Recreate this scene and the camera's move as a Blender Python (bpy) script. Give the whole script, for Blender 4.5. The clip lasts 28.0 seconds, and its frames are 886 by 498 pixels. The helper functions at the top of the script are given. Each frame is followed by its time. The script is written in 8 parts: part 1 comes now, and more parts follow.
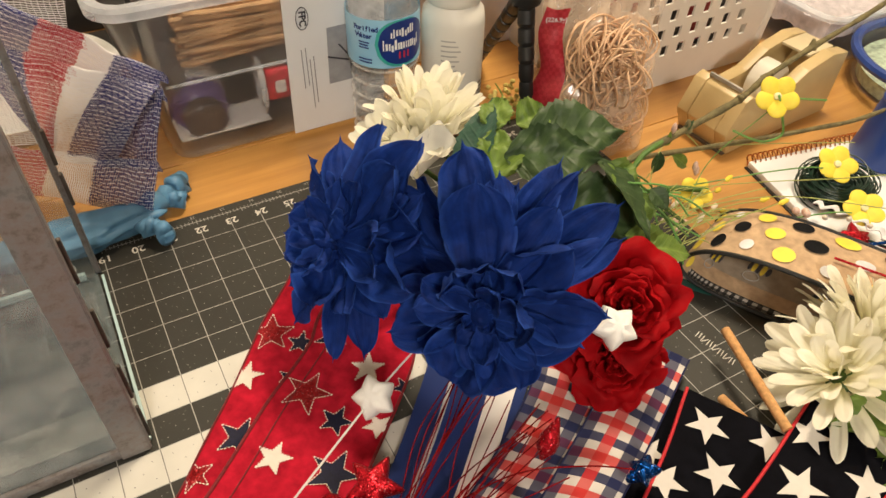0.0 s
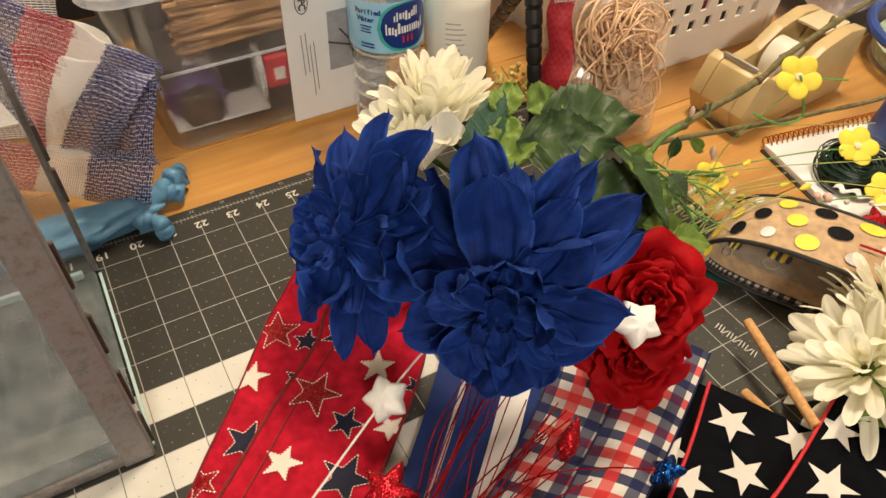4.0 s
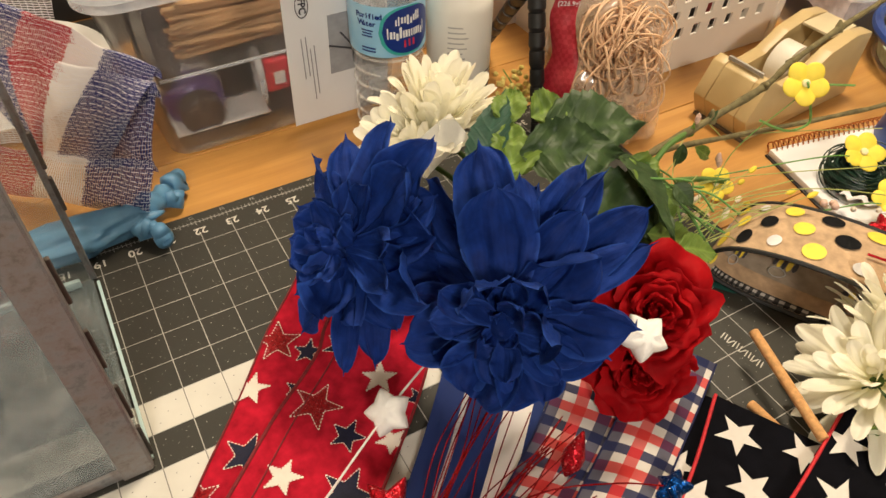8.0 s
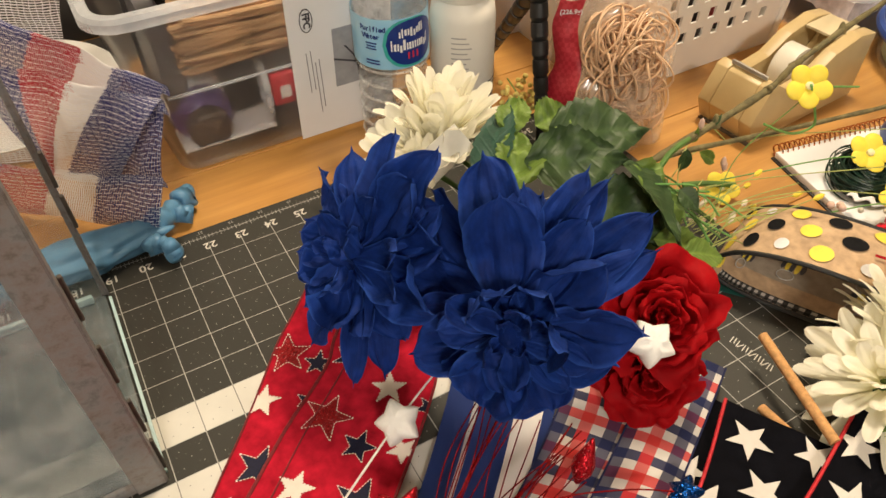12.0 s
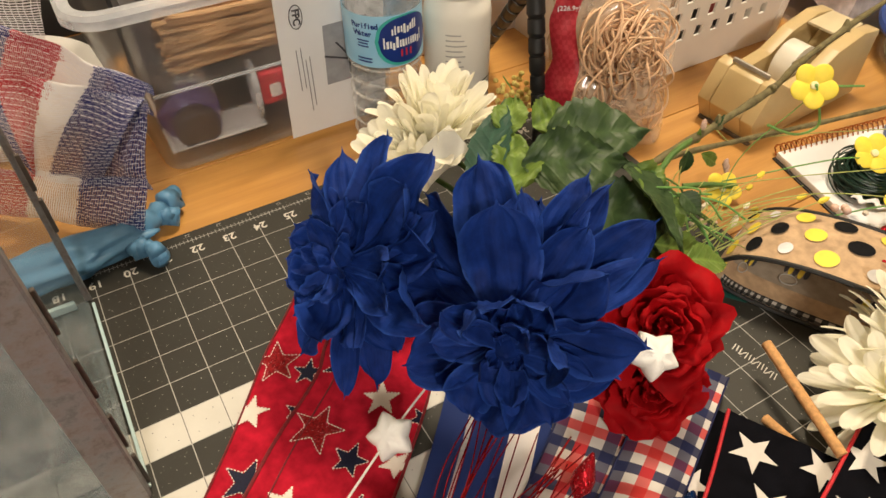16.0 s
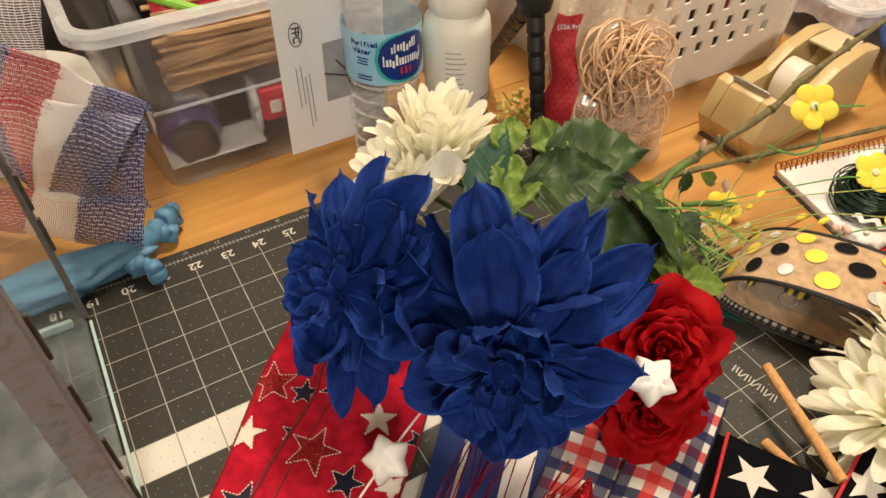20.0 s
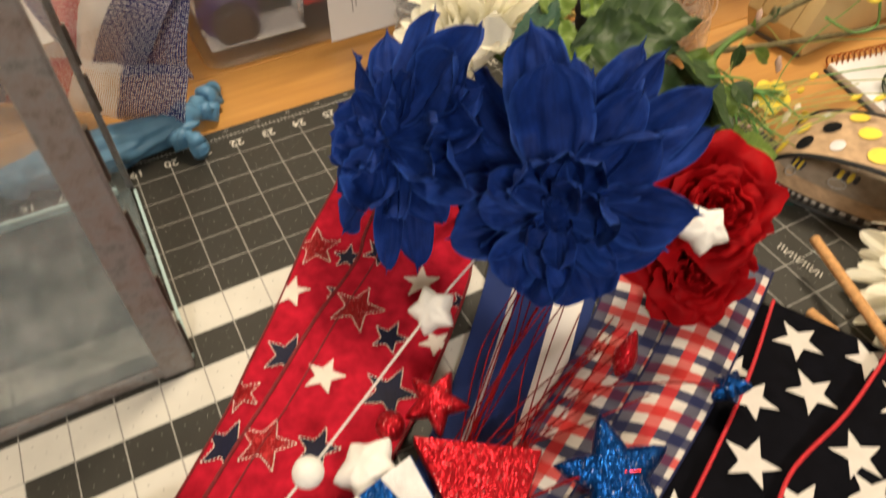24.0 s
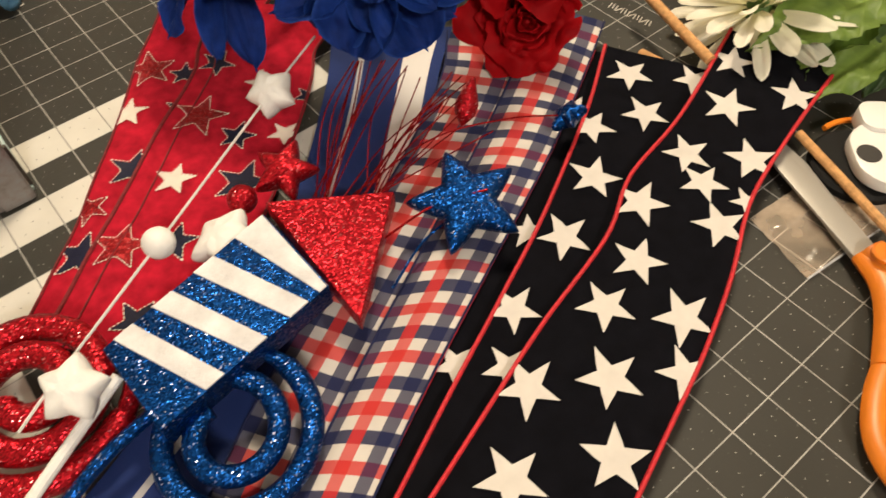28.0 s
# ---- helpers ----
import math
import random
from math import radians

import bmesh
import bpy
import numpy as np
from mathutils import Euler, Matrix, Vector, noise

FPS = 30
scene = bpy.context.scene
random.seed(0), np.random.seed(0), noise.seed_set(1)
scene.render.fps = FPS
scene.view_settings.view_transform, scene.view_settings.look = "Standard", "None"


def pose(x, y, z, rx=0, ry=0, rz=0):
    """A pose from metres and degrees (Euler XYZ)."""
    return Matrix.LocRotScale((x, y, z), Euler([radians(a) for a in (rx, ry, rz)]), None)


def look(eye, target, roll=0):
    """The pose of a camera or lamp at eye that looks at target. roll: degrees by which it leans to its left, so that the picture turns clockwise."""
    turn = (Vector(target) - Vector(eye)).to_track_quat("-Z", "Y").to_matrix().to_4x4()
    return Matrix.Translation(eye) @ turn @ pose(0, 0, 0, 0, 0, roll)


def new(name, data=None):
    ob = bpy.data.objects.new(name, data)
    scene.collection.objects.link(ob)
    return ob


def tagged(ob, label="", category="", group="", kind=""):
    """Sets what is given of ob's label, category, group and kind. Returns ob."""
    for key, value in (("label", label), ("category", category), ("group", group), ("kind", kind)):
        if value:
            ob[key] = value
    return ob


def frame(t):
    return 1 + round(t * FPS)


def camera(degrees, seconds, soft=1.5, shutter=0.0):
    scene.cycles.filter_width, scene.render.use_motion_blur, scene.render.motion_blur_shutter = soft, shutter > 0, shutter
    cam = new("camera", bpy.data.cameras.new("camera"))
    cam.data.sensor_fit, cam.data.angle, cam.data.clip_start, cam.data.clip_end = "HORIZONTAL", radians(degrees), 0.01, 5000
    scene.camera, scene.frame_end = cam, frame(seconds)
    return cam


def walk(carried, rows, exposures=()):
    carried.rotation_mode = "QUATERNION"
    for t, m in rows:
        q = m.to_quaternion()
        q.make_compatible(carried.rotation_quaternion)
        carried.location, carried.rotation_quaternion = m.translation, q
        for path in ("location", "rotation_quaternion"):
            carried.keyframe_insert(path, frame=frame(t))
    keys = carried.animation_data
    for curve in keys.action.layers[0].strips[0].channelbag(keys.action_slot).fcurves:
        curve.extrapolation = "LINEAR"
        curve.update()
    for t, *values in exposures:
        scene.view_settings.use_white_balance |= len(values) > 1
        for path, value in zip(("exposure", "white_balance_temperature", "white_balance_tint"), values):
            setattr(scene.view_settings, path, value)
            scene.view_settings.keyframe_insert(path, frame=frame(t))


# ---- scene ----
cam = camera(63.2, 28.0, 1.5, 0.5)
PATH = [
    (0, (-0.12, -0.494, 0.403), (0.601, 0.765, -0.973), 1.6),
    (0.5, (-0.12, -0.494, 0.405), (0.599, 0.774, -0.965), 1.3),
    (1, (-0.122, -0.493, 0.402), (0.605, 0.767, -0.971), 1.6),
    (1.5, (-0.12, -0.491, 0.399), (0.593, 0.757, -0.992), 1.1),
    (2, (-0.12, -0.486, 0.399), (0.587, 0.767, -0.99), 0.3),
    (2.5, (-0.118, -0.478, 0.397), (0.591, 0.76, -1.005), 0.6),
    (3, (-0.115, -0.475, 0.395), (0.597, 0.756, -1.011), 0.7),
    (3.5, (-0.118, -0.475, 0.394), (0.589, 0.756, -1.014), 0.7),
    (5.5, (-0.114, -0.47, 0.397), (0.599, 0.753, -1.015), 1.2),
    (6, (-0.114, -0.472, 0.396), (0.604, 0.752, -1.013), 0.9),
    (6.5, (-0.116, -0.474, 0.398), (0.61, 0.754, -1.003), 1.3),
    (7, (-0.112, -0.472, 0.403), (0.6, 0.778, -0.986), 0.3),
    (7.5, (-0.113, -0.468, 0.4), (0.59, 0.772, -1.004), 0.5),
    (8, (-0.114, -0.464, 0.396), (0.591, 0.758, -1.021), 0.9),
    (8.5, (-0.115, -0.467, 0.398), (0.591, 0.769, -1.007), 0.6),
    (9, (-0.116, -0.468, 0.401), (0.589, 0.778, -0.995), 0.4),
    (9.5, (-0.115, -0.467, 0.398), (0.571, 0.766, -1.019), -0.2),
    (10, (-0.114, -0.466, 0.399), (0.579, 0.772, -1.01), -0.1),
    (10.5, (-0.115, -0.471, 0.404), (0.576, 0.786, -0.99), -0.6),
    (11, (-0.115, -0.472, 0.402), (0.578, 0.78, -0.995), -0.6),
    (11.5, (-0.115, -0.47, 0.399), (0.573, 0.778, -1.005), -0.9),
    (12, (-0.113, -0.466, 0.399), (0.576, 0.783, -1.003), -1.0),
    (12.5, (-0.11, -0.466, 0.398), (0.579, 0.783, -1.003), -1.0),
    (14.5, (-0.108, -0.461, 0.401), (0.589, 0.787, -0.998), -1.3),
    (15, (-0.106, -0.457, 0.395), (0.592, 0.779, -1.014), -0.9),
    (15.5, (-0.104, -0.453, 0.396), (0.595, 0.784, -1.012), -0.9),
    (16, (-0.105, -0.452, 0.393), (0.592, 0.78, -1.02), -0.6),
    (16.5, (-0.103, -0.45, 0.397), (0.605, 0.791, -1.003), -0.7),
    (17, (-0.103, -0.45, 0.396), (0.61, 0.79, -1.002), -0.5),
    (17.5, (-0.1, -0.449, 0.396), (0.613, 0.786, -1.006), -0.4),
    (18, (-0.097, -0.447, 0.393), (0.608, 0.781, -1.019), -0.7),
    (18.5, (-0.1, -0.445, 0.393), (0.602, 0.787, -1.018), -0.8),
    (19, (-0.099, -0.447, 0.395), (0.601, 0.789, -1.013), -0.8),
    (19.5, (-0.097, -0.447, 0.396), (0.601, 0.795, -1.008), -0.5),
    (20, (-0.099, -0.448, 0.397), (0.6, 0.803, -0.999), -0.6),
    (20.5, (-0.096, -0.446, 0.397), (0.595, 0.804, -1.004), -0.9),
    (22.5, (-0.096, -0.44, 0.408), (0.628, 0.821, -0.966), -1.0),
    (23, (-0.101, -0.439, 0.405), (0.602, 0.824, -0.977), -1.4),
    (23.5, (-0.111, -0.45, 0.384), (0.54, 0.802, -1.034), -2.3),
    (24, (-0.132, -0.474, 0.357), (0.475, 0.721, -1.127), -1.0),
    (24.5, (-0.151, -0.496, 0.333), (0.453, 0.638, -1.2), -0.7),
    (25, (-0.139, -0.507, 0.326), (0.494, 0.57, -1.236), -2.7),
    (25.5, (-0.116, -0.517, 0.326), (0.586, 0.52, -1.234), -3.4),
    (26, (-0.103, -0.527, 0.326), (0.654, 0.476, -1.229), -2.9),
    (26.5, (-0.1, -0.53, 0.326), (0.687, 0.435, -1.239), -1.8),
    (27, (-0.111, -0.54, 0.315), (0.654, 0.413, -1.268), -2.3),
    (27.5, (-0.124, -0.553, 0.306), (0.618, 0.368, -1.307), -2.5),
    (28, (-0.143, -0.551, 0.302), (0.582, 0.386, -1.309), -2.3),
]
walk(cam, [(t, look(eye, target, roll)) for t, eye, target, roll in PATH],
     [(0.0, -0.11), (23.0, -0.11), (24.5, -0.10), (26.0, -0.14), (28.0, -0.13)])

# ---- light ----
world = bpy.data.worlds.new("room_light")
scene.world = world
world.use_nodes = True
world.node_tree.nodes["Background"].inputs[0].default_value = (1.0, 0.86, 0.70, 1)
world.node_tree.nodes["Background"].inputs[1].default_value = 0.03


def area_lamp(name, at, aim, size, watts, colour):
    d = bpy.data.lights.new(name, "AREA")
    d.shape, d.size, d.energy, d.color = "DISK", size, watts, colour
    ob = new(name, d)
    ob.matrix_world = look(at, aim)
    return ob


WARM, SOFT_WARM = (1.0, 0.83, 0.60), (1.0, 0.90, 0.78)
area_lamp("ceiling_lamp", (0.56, 0.14, 1.50), (0.1, -0.05, 0), 0.34, 25, WARM)
area_lamp("ceiling_lamp_back", (-0.55, -1.80, 1.50), (0.1, -0.1, 0), 0.34, 39, SOFT_WARM)

# ---- materials ----
SOCK = {"rough": "Roughness", "metal": "Metallic", "trans": "Transmission Weight", "ior": "IOR", "coat": "Coat Weight",
        "sheen": "Sheen Weight", "sss": "Subsurface Weight", "spec": "Specular IOR Level", "alpha": "Alpha"}


class Mat:
    """A node material under construction, with short helpers for its nodes."""

    def __init__(self, name, colour=(0.5, 0.5, 0.5), **kw):
        self.m = bpy.data.materials.new(name)
        self.m.use_nodes = True
        self.t = self.m.node_tree
        self.b = self.t.nodes["Principled BSDF"]
        self.b.inputs["Base Color"].default_value = (*colour, 1)
        for k, v in kw.items():
            self.b.inputs[SOCK[k]].default_value = v

    def node(self, kind, **kw):
        n = self.t.nodes.new(kind)
        for k, v in kw.items():
            if k == "op":
                n.operation = v
            elif k == "dtype":
                n.data_type = v
            else:
                n.inputs[k].default_value = v
        return n

    def link(self, a, b):
        self.t.links.new(a, b)

    def coord(self, which="Object"):
        return self.node("ShaderNodeTexCoord").outputs[which]

    def math(self, op, a, b=0.0, c=0.0):
        n = self.node("ShaderNodeMath", op=op)
        for i, v in enumerate((a, b, c)):
            if isinstance(v, (int, float)):
                n.inputs[i].default_value = v
            else:
                self.link(v, n.inputs[i])
        return n.outputs[0]

    def noise(self, scale, detail=3.0, co=None, rough=0.55):
        n = self.node("ShaderNodeTexNoise", Scale=scale, Detail=detail, Roughness=rough)
        self.link(co or self.coord(), n.inputs["Vector"])
        return n.outputs["Fac"]

    def ramp(self, fac, stops):
        n = self.node("ShaderNodeValToRGB")
        e = n.color_ramp.elements
        while len(e) < len(stops):
            e.new(0.5)
        for el, (p, c) in zip(e, stops):
            el.position, el.color = p, (*c, 1)
        self.link(fac, n.inputs[0])
        return n.outputs[0]

    def mix(self, fac, a, b):
        n = self.node("ShaderNodeMix", dtype="RGBA")
        for sock, v in ((n.inputs[0], fac), (n.inputs[6], a), (n.inputs[7], b)):
            if isinstance(v, tuple):
                sock.default_value = (*v, 1)
            elif isinstance(v, (int, float)):
                sock.default_value = v
            else:
                self.link(v, sock)
        return n.outputs[2]

    def colour(self, out):
        self.link(out, self.b.inputs["Base Color"])
        return self

    def set(self, name, out):
        self.link(out, self.b.inputs[name])
        return self

    def bump(self, height, strength=0.3, dist=0.001):
        n = self.node("ShaderNodeBump", Strength=strength, Distance=dist)
        self.link(height, n.inputs["Height"])
        self.link(n.outputs[0], self.b.inputs["Normal"])
        return self

    def vary(self, a, b, scale, fine=0.0, bump=0.0, dist=0.0005):
        """Colour between a and b by coarse noise, with fine noise for relief."""
        co = self.coord()
        self.colour(self.ramp(self.noise(scale, 4, co), [(0.3, a), (0.7, b)]))
        if fine:
            self.bump(self.noise(fine, 3, co), bump, dist)
        return self


def shade(c, k):
    return tuple(min(1, v * k) for v in c)


def plain(name, c, spread=0.15, scale=60, fine=900, bump=0.15, **kw):
    return Mat(name, c, **kw).vary(shade(c, 1 - spread), shade(c, 1 + spread), scale, fine, bump).m


def glitter(name, c, size=1500.0, dark=0.35, flake=0.9, metal=0.45, spark=0.5):
    m = Mat(name, c, rough=0.30, metal=metal, spec=0.3)
    co = m.coord()
    v = m.node("ShaderNodeTexVoronoi", Scale=size)
    m.link(co, v.inputs["Vector"])
    sep = m.node("ShaderNodeSeparateColor")
    m.link(v.outputs["Color"], sep.inputs[0])
    m.colour(m.ramp(sep.outputs[0], [(0.0, shade(c, dark)), (0.55, c), (0.965, shade(c, 1.35)), (0.99, tuple(0.5 * spark + (1 - 0.4 * spark) * min(1, 1.8 * v) for v in c))]))
    off = m.node("ShaderNodeVectorMath", op="SUBTRACT")
    off.inputs[1].default_value = (0.5, 0.5, 0.5)
    m.link(v.outputs["Color"], off.inputs[0])
    big = m.node("ShaderNodeVectorMath", op="SCALE")
    big.inputs["Scale"].default_value = flake
    m.link(off.outputs[0], big.inputs[0])
    add = m.node("ShaderNodeVectorMath", op="ADD")
    m.link(m.node("ShaderNodeNewGeometry").outputs["Normal"], add.inputs[0])
    m.link(big.outputs[0], add.inputs[1])
    nrm = m.node("ShaderNodeVectorMath", op="NORMALIZE")
    m.link(add.outputs[0], nrm.inputs[0])
    m.link(nrm.outputs[0], m.b.inputs["Normal"])
    return m.m


def uv_axes(m):
    s = m.node("ShaderNodeSeparateXYZ")
    m.link(m.coord("UV"), s.inputs[0])
    return s.outputs[0], s.outputs[1]


def weave(m, strength=0.25, pitch=0.0006):
    """Fine cloth relief along the strip's own metres."""
    u, v = uv_axes(m)
    a = m.math("SINE", m.math("MULTIPLY", u, 6.283 / pitch))
    b = m.math("SINE", m.math("MULTIPLY", v, 6.283 / pitch))
    m.bump(m.math("MULTIPLY", a, b), strength, 0.0002)
    return m


def wood_mat():
    m = Mat("pine_tabletop", rough=0.38, coat=0.25)
    co = m.coord()
    st = m.node("ShaderNodeMapping")
    st.inputs["Scale"].default_value = (2.0, 26.0, 10.0)
    m.link(co, st.inputs[0])
    g = m.noise(3.0, 6, st.outputs[0], 0.6)
    rnd = m.node("ShaderNodeObjectInfo").outputs["Random"]
    base = m.ramp(g, [(0.3, (0.42, 0.198, 0.050)), (0.55, (0.54, 0.275, 0.073)), (0.8, (0.62, 0.340, 0.102))])
    m.colour(m.mix(m.math("MULTIPLY", rnd, 0.35), base, (0.56, 0.280, 0.075)))
    m.bump(g, 0.08, 0.0006)
    m.set("Roughness", m.ramp(m.noise(14, 3, co), [(0.3, (0.3, 0.3, 0.3)), (0.7, (0.5, 0.5, 0.5))]))
    return m.m


def mat_mat():
    m = Mat("self_healing_mat", rough=0.55, spec=0.35)
    co = m.coord()
    big = m.noise(9, 5, co)
    fine = m.noise(700, 2, co)
    c = m.ramp(big, [(0.25, (0.0275, 0.0265, 0.0220)), (0.75, (0.041, 0.0395, 0.0325))])
    # pale lint and cut scars
    lint = m.ramp(m.noise(420, 1, co), [(0.70, (0, 0, 0)), (0.78, (1, 1, 1))])
    sep = m.node("ShaderNodeSeparateColor")
    m.link(lint, sep.inputs[0])
    c = m.mix(m.math("MULTIPLY", sep.outputs[0], 0.30), c, (0.35, 0.34, 0.31))
    m.colour(c)
    m.bump(fine, 0.25, 0.0003)
    m.set("Roughness", m.ramp(big, [(0.3, (0.42, 0.42, 0.42)), (0.7, (0.56, 0.56, 0.56))]))
    return m.m


def translucent(m, col, share):
    """Let some light through a thin silk petal or leaf."""
    t = m.node("ShaderNodeBsdfTranslucent")
    m.link(col, t.inputs[0])
    x = m.node("ShaderNodeMixShader")
    x.inputs[0].default_value = share
    m.link(m.b.outputs[0], x.inputs[1])
    m.link(t.outputs[0], x.inputs[2])
    m.link(x.outputs[0], m.t.nodes["Material Output"].inputs[0])


def petal_mat(name, dark, light, vein=0.35, tip=None, sheen=0.03, rough=0.62, through_light=0.25, rim=None):
    m = Mat(name, light, rough=rough, sheen=sheen, spec=0.1)
    u, v = uv_axes(m)
    co = m.coord()
    wob = m.math("MULTIPLY", m.noise(60, 3, co), 9.0)
    lines = m.math("SINE", m.math("ADD", m.math("MULTIPLY", v, 85), wob))
    blot = m.noise(55, 4, co)
    fac = m.math("ADD", m.math("MULTIPLY", blot, 0.85), m.math("MULTIPLY", lines, 0.02))
    c = m.ramp(fac, [(0.2, dark), (0.65, light)])
    if tip:
        c = m.mix(m.math("POWER", m.math("SUBTRACT", 1.0, u), 2.5), c, tip)
    if rim:        # paler silk along the cut edge, painted in for light on the rim
        side = m.math("ADD", m.math("MULTIPLY", m.math("ABSOLUTE", v), 2.0), m.math("MULTIPLY", m.math("SUBTRACT", m.noise(140, 3, co), 0.5), 0.16))
        edge = m.math("MAXIMUM", m.math("MULTIPLY", m.math("SUBTRACT", side, 0.90), 8.0), m.math("MULTIPLY", m.math("SUBTRACT", u, 0.965), 16.0))
        c = m.mix(m.math("MULTIPLY", m.math("MINIMUM", m.math("MAXIMUM", edge, 0.0), 1.0), 0.55), c, rim)
    m.colour(c)
    h = m.math("ADD", m.math("MULTIPLY", lines, 0.05), m.math("MULTIPLY", m.noise(170, 4, co), 1.5))
    m.bump(h, vein, 0.0012)
    translucent(m, c, through_light)
    return m.m


def leaf_mat(name, dark, light):
    m = Mat(name, light, rough=0.48, spec=0.4)
    u, v = uv_axes(m)
    co = m.coord()
    side = m.math("ABSOLUTE", v)
    ribs = m.math("SINE", m.math("MULTIPLY", m.math("SUBTRACT", m.math("MULTIPLY", u, 1.0), m.math("MULTIPLY", side, 0.45)), 24))
    rib = m.math("POWER", m.math("ABSOLUTE", ribs), 14)
    mid = m.math("SUBTRACT", 1.0, m.math("SMOOTH_MIN", m.math("MULTIPLY", side, 14), 1.0, 0.1))
    fac = m.math("ADD", m.math("MULTIPLY", m.noise(60, 4, co), 0.9), m.math("MULTIPLY", rib, 0.05))
    c = m.ramp(fac, [(0.3, dark), (0.75, light)])
    c = m.mix(m.math("MULTIPLY", mid, 0.4), c, shade(light, 1.5))
    m.colour(c)
    translucent(m, c, 0.2)
    m.bump(m.math("ADD", rib, m.math("MULTIPLY", m.noise(110, 4, co), 3.0)), 0.3, 0.0010)
    return m.m


def gingham_mat(name, navy, red, white, pitch):
    """Woven checks: navy and red stripes both ways over white, blended where they cross."""
    m = Mat(name, white, rough=0.85, spec=0.2)
    u, v = uv_axes(m)

    def stripes(x):
        f = m.math("FRACT", m.math("DIVIDE", x, pitch * 4))
        n = m.math("LESS_THAN", f, 0.25)
        r = m.math("MULTIPLY", m.math("GREATER_THAN", f, 0.5), m.math("LESS_THAN", f, 0.75))
        return n, r
    nu, ru = stripes(u)
    nv, rv = stripes(v)
    c = m.mix(m.math("MULTIPLY", nu, 0.93), white, navy)
    c = m.mix(m.math("MULTIPLY", ru, 0.88), c, red)
    c = m.mix(m.math("MULTIPLY", nv, 0.84), c, navy)
    c = m.mix(m.math("MULTIPLY", rv, 0.82), c, red)
    k = m.ramp(m.noise(45, 3), [(0.3, (0.86, 0.86, 0.86)), (0.7, (1, 1, 1))])
    n = m.node("ShaderNodeMix", dtype="RGBA")
    n.blend_type = "MULTIPLY"
    n.inputs[0].default_value = 1
    m.link(c, n.inputs[6])
    m.link(k, n.inputs[7])
    m.colour(n.outputs[2])
    weave(m, 0.3)
    return m.m


def stripe_mat(name, bands, rough=0.7):
    """Colour bands across a strip of cloth: (width in metres up to, colour)."""
    m = Mat(name, bands[0][1], rough=rough, spec=0.25)
    u, v = uv_axes(m)
    out = bands[0][1]
    for (edge, _), (_, c) in zip(bands, bands[1:]):
        out = m.mix(m.math("GREATER_THAN", v, edge), out, c)
    m.colour(out)
    weave(m, 0.3)
    return m.m


def cloth_mat(name, c, spread=0.2, rough=0.85, sheen=0.02, pitch=0.0006):
    m = Mat(name, c, rough=rough, sheen=sheen, spec=0.06)
    m.colour(m.ramp(m.noise(120, 4), [(0.3, shade(c, 1 - spread)), (0.7, shade(c, 1 + spread))]))
    weave(m, 0.3, pitch)
    return m.m


def deco_mesh_mat(name, bands, gap=0.42, pitch=0.0030, tinsel=0.75, sparse=None):
    """Open woven mesh: flat coloured strands along the length, pale tinsel dashes laid across them like bricks, holes between; bands of colour across the width (metres); the band named sparse is woven looser."""
    m = Mat(name, bands[0][1], rough=0.35, spec=0.6)
    u, v = uv_axes(m)
    out = bands[0][1]
    ragged = m.math("ADD", v, m.math("MULTIPLY", m.math("SUBTRACT", m.noise(420, 2), 0.5), 0.010))
    loose = 0.0
    for (edge, c0), (_, c) in zip(bands, bands[1:]):
        past = m.math("GREATER_THAN", ragged, edge)
        out = m.mix(past, out, c)
        if c == sparse:
            loose = past
        elif c0 == sparse:
            loose = m.math("SUBTRACT", loose, past)
    wob = m.math("MULTIPLY", m.noise(35, 2), 0.006)
    row = m.math("DIVIDE", m.math("ADD", u, wob), pitch)
    col = m.math("DIVIDE", m.math("ADD", v, wob), pitch * 0.55)
    strand = m.math("LESS_THAN", m.math("FRACT", col), m.math("SUBTRACT", 0.86 - gap, m.math("MULTIPLY", loose, 0.14)))
    thread = m.math("GREATER_THAN", m.math("FRACT", col), 0.86)
    across = m.math("LESS_THAN", m.math("FRACT", row), 0.17)
    brick = m.math("FRACT", m.math("ADD", m.math("MULTIPLY", col, 0.25), m.math("MULTIPLY", m.math("FLOOR", row), 0.5)))
    dash = m.math("MULTIPLY", across, m.math("LESS_THAN", brick, tinsel))
    broken = m.math("MULTIPLY", thread, m.math("GREATER_THAN", m.noise(500, 1), 0.45))
    m.colour(m.mix(m.math("MAXIMUM", dash, broken), out, (0.93, 0.93, 0.97)))
    m.set("Alpha", m.math("MAXIMUM", across, m.math("MAXIMUM", thread, strand)))
    m.set("Metallic", m.math("MULTIPLY", dash, 0.3))
    return m.m


def film_mat(name, c, alpha, rough=0.12, cloud=0.0, scale=30, blur=0.0):
    """Thin clear or cloudy plastic: partly see-through, with gloss; blur is the share of light that it scatters on the way through."""
    m = Mat(name, c, rough=rough, spec=0.6, alpha=alpha)
    if cloud:
        f = m.ramp(m.noise(scale, 4), [(0.35, (alpha - cloud,) * 3), (0.7, (min(1, alpha + cloud),) * 3)])
        m.set("Alpha", f)
        m.bump(m.noise(scale * 4, 2), 0.2, 0.001)
    if blur:
        r = m.node("ShaderNodeBsdfRefraction", Roughness=0.42, IOR=1.03)
        x = m.node("ShaderNodeMixShader")
        x.inputs[0].default_value = blur
        m.link(m.b.outputs[0], x.inputs[1])
        m.link(r.outputs[0], x.inputs[2])
        m.link(x.outputs[0], m.t.nodes["Material Output"].inputs[0])
    return m.m


